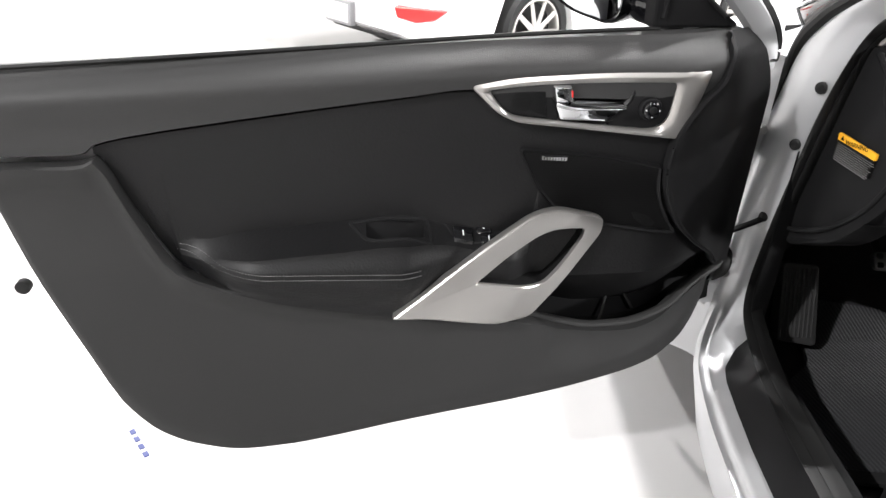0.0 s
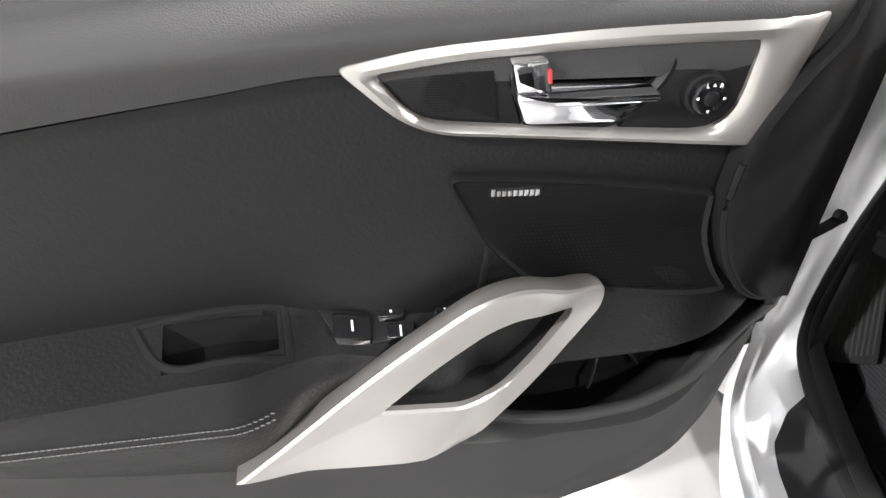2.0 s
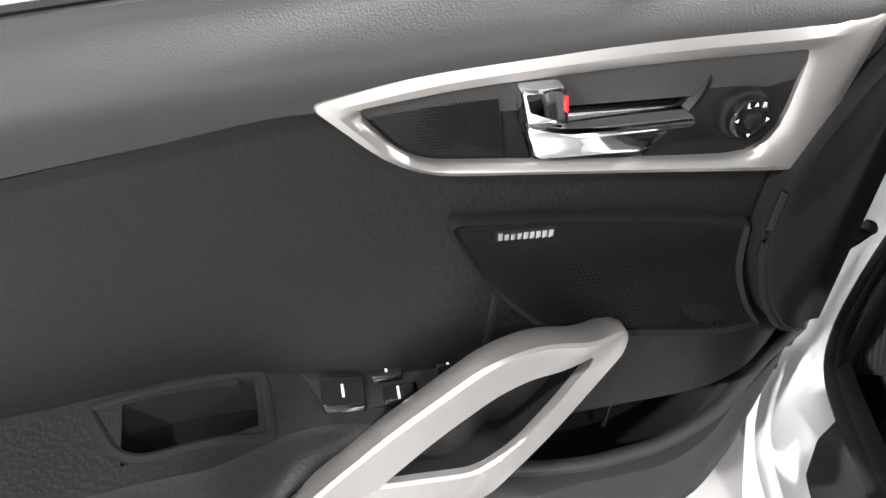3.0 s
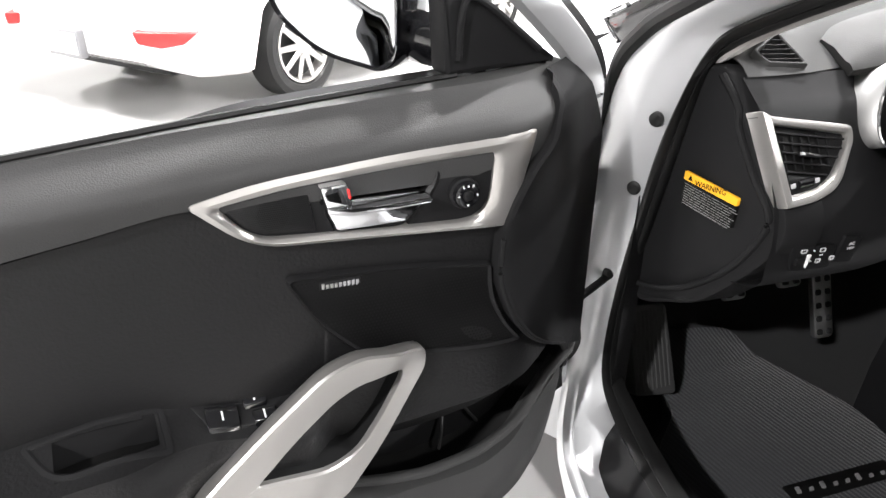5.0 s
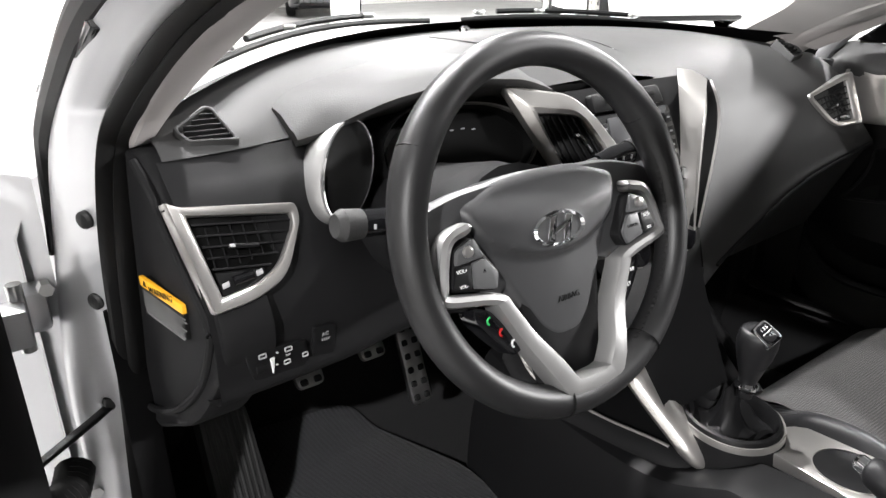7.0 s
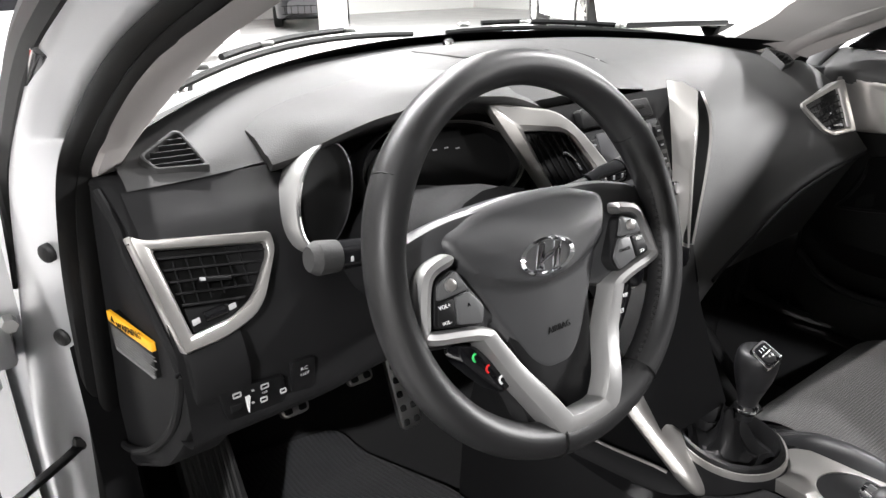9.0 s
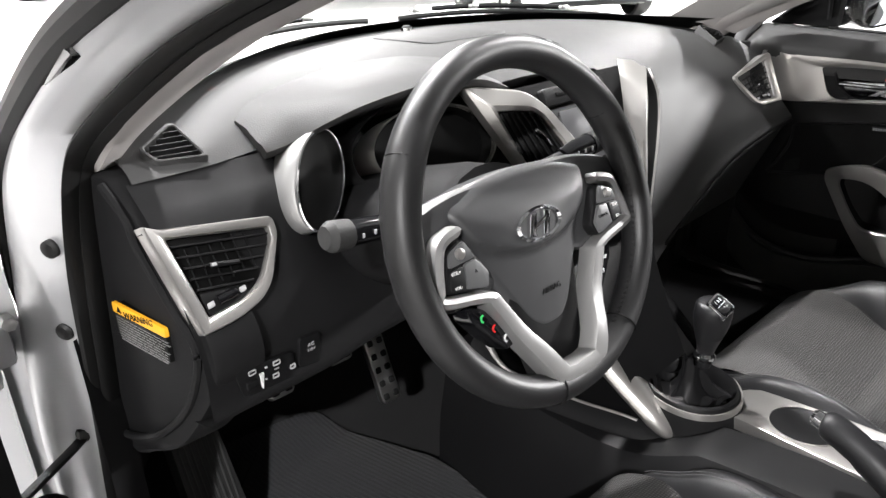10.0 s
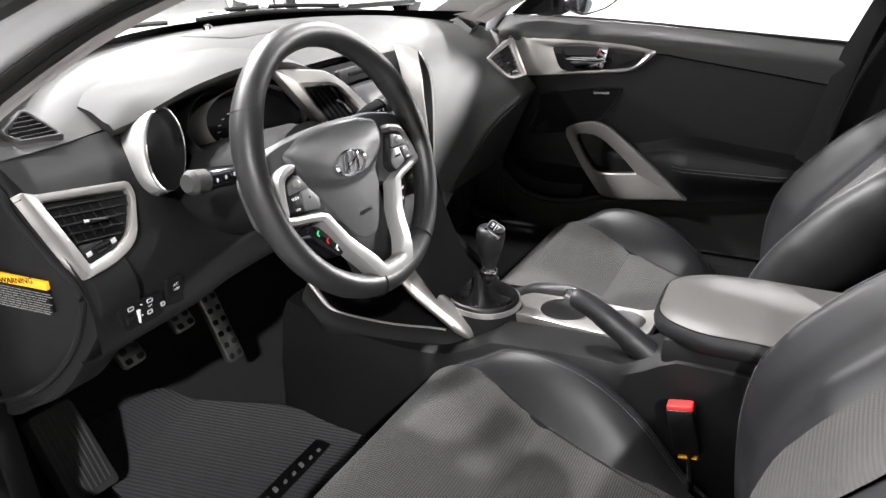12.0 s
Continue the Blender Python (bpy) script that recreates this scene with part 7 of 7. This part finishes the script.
    neck = [V(0.016, -0.004, 0.545), V(0.017, -0.004, 0.565), V(0.018, -0.005, 0.585), V(0.018, -0.006, 0.605), V(0.019, -0.007, 0.628), V(0.019, -0.008, 0.645), V(0.019, -0.009, 0.655), V(0.019, -0.009, 0.659)]
    part("knob", tube(spline(neck, 4), [0.011, 0.012, 0.012, 0.012, 0.012, 0.0125, 0.0135, 0.0145, 0.016, 0.0175, 0.019, 0.0207, 0.0224, 0.0240, 0.0254, 0.0266, 0.0274, 0.0279, 0.0281, 0.0280, 0.0276, 0.0270, 0.0260, 0.0246, 0.0226, 0.0200, 0.0168, 0.013, 0.008], 20), LEATHER, gl, "black leather gear knob")
    part("knob_collar", tube([V(0.0165, -0.004, 0.556), V(0.0168, -0.004, 0.560), V(0.017, -0.004, 0.566), V(0.0172, -0.004, 0.570)], [0.014, 0.0165, 0.0165, 0.0135], 20), CHROME, gl, "chrome collar")
    KN = Matrix.Translation((0.015, -0.0165, 0.6525)) @ Matrix.Rotation(radians(-14), 4, "Y") @ Matrix.Rotation(radians(34), 4, "X") @ Matrix.Scale(1.15, 4)
    KM = lambda u, w, v: KN @ V(u, v, w)
    part("shift_plate", slab(KM, rounded([(-0.0155, -0.016), (0.0155, -0.016), (0.0135, 0.014), (-0.0135, 0.014)], 0.006, 4, 2), 0.0, 0.0062, 0.002), CHROME, gl, "chrome framed shift pattern")
    face = part("shift_face", slab(KM, rounded([(-0.0125, -0.013), (0.0125, -0.013), (0.011, 0.0115), (-0.011, 0.0115)], 0.005, 4, 2), 0.004, 0.0068, 0.0005), GLOSS, gl)
    for i, t in enumerate(("135", "246")):
        letters("shift_numbers", " ".join(t), 0.0062, KN @ Matrix.Translation((0, 0.0055 - i * 0.0105, 0.0070)), INK, face)
    part("shift_bar", slab(KM, [Vector(q) for q in ((-0.008, -0.0005), (0.008, -0.0005), (0.008, 0.0005), (-0.008, 0.0005))], 0.006, 0.0072, 0.0001), INK, face)
    # armrest box
    ar = thing("console_armrest", "padded leather armrest box on the centre console", "armrest")
    loop = rounded([(-0.121, -0.42), (-0.075, -0.342), (0.075, -0.335), (0.115, -0.40), (0.115, -0.66), (-0.121, -0.66)], [0.05, 0.06, 0.06, 0.05, 0.05, 0.05], 6, 5)
    ARM = lambda u, w, v: V(u, v, 0.556 + w * 0.66 + 0.006 * step(-0.36, -0.5, v))
    rings = []
    for d, w in ((0.006, 0.0), (0.0, 0.012), (-0.002, 0.028), (0.0, 0.040), (0.006, 0.052), (0.016, 0.062), (0.030, 0.068), (0.045, 0.072)):
        rings.append([ARM(p[0], w, p[1]) for p in inset(loop, d)])
    # Side band stays black; the pad above is paler for light falling on it
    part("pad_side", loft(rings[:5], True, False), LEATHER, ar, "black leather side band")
    part("pad", loft(rings[4:], True, True), PADSKIN, ar, "leather armrest pad, top paled for the light on it")
    part("pad_seam", tube([ARM(p[0], 0.052, p[1]) for p in inset(loop, 0.006)] + [ARM(inset(loop, 0.006)[0][0], 0.052, inset(loop, 0.006)[0][1])], 0.0012, 5), SHADE, ar)
    part("box", rbox((0, -0.525, 0.535), (0.205, 0.32, 0.06), 0.012), PLASTIC, ar)
    # belt buckle
    bk = thing("belt_buckle", "black seat belt buckle with red release button", "belt buckle")
    R = Matrix.Rotation(radians(-13), 4, "X") @ Matrix.Rotation(radians(-4), 4, "Y")
    part("body", rbox((-0.142, -0.422, 0.432), (0.022, 0.042, 0.088), 0.005, 2, R), DARK, bk)
    part("release_button", rbox((-0.143, -0.4125, 0.474), (0.020, 0.040, 0.014), 0.003, 2, R), RED, bk, "red release button")
    part("stalk", tube([V(-0.142, -0.434, 0.395), V(-0.141, -0.440, 0.34), V(-0.140, -0.44, 0.25)], 0.012, 8, flat=0.5), RUBBER, bk)
    part("tag", rbox((-0.143, -0.433, 0.386), (0.018, 0.030, 0.004), 0.001, 1, R), YELLOW, bk, "small yellow tag")


# ---- seats ----
def build_seat(cx, name, label, ahead=0.0):
    seat = thing(name, label, "car seat", "front seats")
    SX = lambda u, y, z: V(cx + u, y + ahead, z)
    prof_y = [0.035, 0.045, 0.035, 0.0, -0.05, -0.12, -0.20, -0.28, -0.36, -0.45, -0.54]
    prof_z = [0.300, 0.360, 0.410, 0.445, 0.461, 0.450, 0.418, 0.390, 0.364, 0.340, 0.325]
    # cloth middle
    mid = []
    for u in np.linspace(-0.172, 0.172, 15):
        dip = 0.012 * (1 - (u / 0.165) ** 2)
        front = 0.020 * (1 - (u / 0.2) ** 2)
        mid.append([SX(u * (1 + 0.22 * step(-0.17, -0.05, y)), y + front * (k < 5), z - dip * step(0.0, -0.2, y) - 0.008 * math.exp(-((y + 0.20) / 0.006) ** 2)) for k, (y, z) in enumerate(zip(*resample(prof_y, prof_z, 46)))])
    part("cushion_middle", loft(mid, False, False), CLOTH, seat, "charcoal woven cloth centre")
    for s in (-1, 1):
        rows = []
        for y, z, top, us in ((0.028, 0.345, 0.345, 0.2), (0.030, 0.39, 0.394, 0.205), (0.010, 0.428, 0.434, 0.21), (-0.04, 0.455, 0.464, 0.21), (-0.11, 0.450, 0.494, 0.192), (-0.19, 0.418, 0.500, 0.170),
                             (-0.28, 0.387, 0.473, 0.163), (-0.36, 0.360, 0.412, 0.16), (-0.43, 0.338, 0.33, 0.16), (-0.50, 0.30, 0.275, 0.16)):
            pts = [(us - 0.012, z - 0.014), (us, z - 0.002), (us + (0.232 - us) * 0.5, z + (top - z) * 0.62), (0.232, top - 0.003), (0.254, top - 0.004), (0.270, top - 0.035), (0.274, top - 0.10), (0.262, 0.235)]
            rows.append([SX(s * u, y - 0.5 * max(0, u - 0.2) * (y > -0.05), q) for u, q in pts])
        rs = [spline(r, 4) for r in rows]
        part("cushion_bolster", loft([[row[i] for row in refine(rs, 4)] for i in range(len(rs[0]))], False, False), LEATHER, seat, "black leather side bolster")
        seam = spline([r[3] + V(0, 0, 0.0005) for r in rows], 16)
        stt = bmesh.new()
        for off in (0.0, 0.008):
            for a, b in zip(seam[::1], seam[1::1]):
                a2, b2 = a + V(s * off, 0, 0.001), a + (b - a) * 0.6 + V(s * off, 0, 0.001)
                tube([a2, b2], 0.0005, 4, stt)
        part("bolster_stitching", stt, STITCH, seat, "grey double stitching")
        edge = spline([r[1] + V(0, 0, 0.003) for r in rows], 5)
        part("piping", tube(edge, 0.003, 6), DARK, seat)
    part("cushion_base", rbox((cx, -0.22 + ahead, 0.285), (0.48, 0.48, 0.08), 0.03), DARK, seat, "black seat base")
    part("rail", rbox((cx - 0.17, -0.2 + ahead, 0.235), (0.04, 0.5, 0.04), 0.006), STEEL, seat)
    part("rail", rbox((cx + 0.17, -0.2 + ahead, 0.235), (0.04, 0.5, 0.04), 0.006), STEEL, seat)
    # backrest: leans back
    lean = radians(36)
    spine = curve([(-0.06, -0.518), (0.0, -0.522), (0.08, -0.531), (0.175, -0.556), (0.24, -0.592), (0.32, -0.652), (0.52, -0.80), (0.75, -0.95)])
    BM = lambda u, w, v: V(cx + u, spine(v * 0.85) + ahead + w * math.cos(lean), 0.36 + v * 0.85 + w * math.sin(lean))
    wid = curve([(0.0, 0.155), (0.2, 0.165), (0.45, 0.15), (0.6, 0.12), (0.68, 0.10)])
    rows = []
    for v in np.linspace(0.0, 0.66, 30):
        w0 = 0.004 - 0.010 * math.exp(-((v - 0.26) / 0.006) ** 2)
        rows.append([BM(x * wid(v) * 0.50, w0 - 0.012 * (1 - x * x), v) for x in np.linspace(-1, 1, 11)])
    part("back_middle", loft(rows, False, False), CLOTH, seat, "charcoal woven cloth backrest")
    for s in (-1, 1):
        rows = []
        for v in np.linspace(-0.02, 0.66, 26):
            h = 0.062 * math.sin(min(1, (v + 0.06) / 0.40) * math.pi / 2) * (1 - step(0.35, 0.66, v) * 0.8)
            wv = wid(v)
            w0 = 0.004
            pts = [(wv * 0.48 - 0.01, w0 - 0.014), (wv * 0.48, w0 - 0.005), (wv * 0.75, w0 + 0.001), (wv + 0.005, w0 + 0.004), (wv + 0.03, w0 + h * 0.6), (wv + 0.055, w0 + h), (wv + 0.085, w0 + h * 0.85), (wv + 0.10, w0 + h * 0.2), (wv + 0.095, -0.05), (wv + 0.05, -0.09)]
            rows.append(spline([BM(s * u, w, v) for u, w in pts], 4))
        part("back_bolster", loft(rows, False, False), LEATHER, seat, "black leather backrest bolster")
        stt = bmesh.new()
        ln = [r[22] for r in rows]
        sm = spline([tuple(p) for p in ln], 8)
        for a, b in zip(sm, sm[1:]):
            tube([a + V(0, 0.001, 0.001), a + (b - a) * 0.6 + V(0, 0.001, 0.001)], 0.0005, 4, stt)
        part("back_stitching", stt, STITCH, seat)
    part("back_shell", loft([[BM(x * (wid(v) + 0.06), -0.09 - 0.02 * (1 - x * x), v) for x in np.linspace(-1, 1, 9)] for v in np.linspace(-0.03, 0.68, 10)], False, False), DARK, seat)
    part("back_top", rbox(BM(0, -0.01, 0.665), (0.28, 0.11, 0.05), 0.022, 3, Matrix.Rotation(lean, 4, "X")), LEATHER, seat)
    part("headrest", rbox(BM(0, 0.02, 0.80), (0.25, 0.10, 0.17), 0.04, 3, Matrix.Rotation(lean, 4, "X")), LEATHER, seat)
    for s in (-1, 1):
        part("headrest_post", tube([BM(s * 0.06, 0.0, 0.66), BM(s * 0.06, 0.01, 0.75)], 0.006, 8), CHROME, seat)
    return seat


def resample(ys, zs, n):
    p = spline([(0, a, b) for a, b in zip(ys, zs)], 12)
    k = [int(round(i * (len(p) - 1) / (n - 1))) for i in range(n)]
    return [p[i].y for i in k], [p[i].z for i in k]


def refine(rows, n):
    """Add rows between rows, smoothly."""
    cols = [spline([r[i] for r in rows], n) for i in range(len(rows[0]))]
    return [[c[j] for c in cols] for j in range(len(cols[0]))]


build_steering_wheel()
build_pedals()
build_console()
build_seat(-0.375, "driver_seat", "black leather and charcoal cloth driver's seat with side bolsters")
build_seat(0.375, "passenger_seat", "black leather and charcoal cloth passenger seat with side bolsters", 0.05)
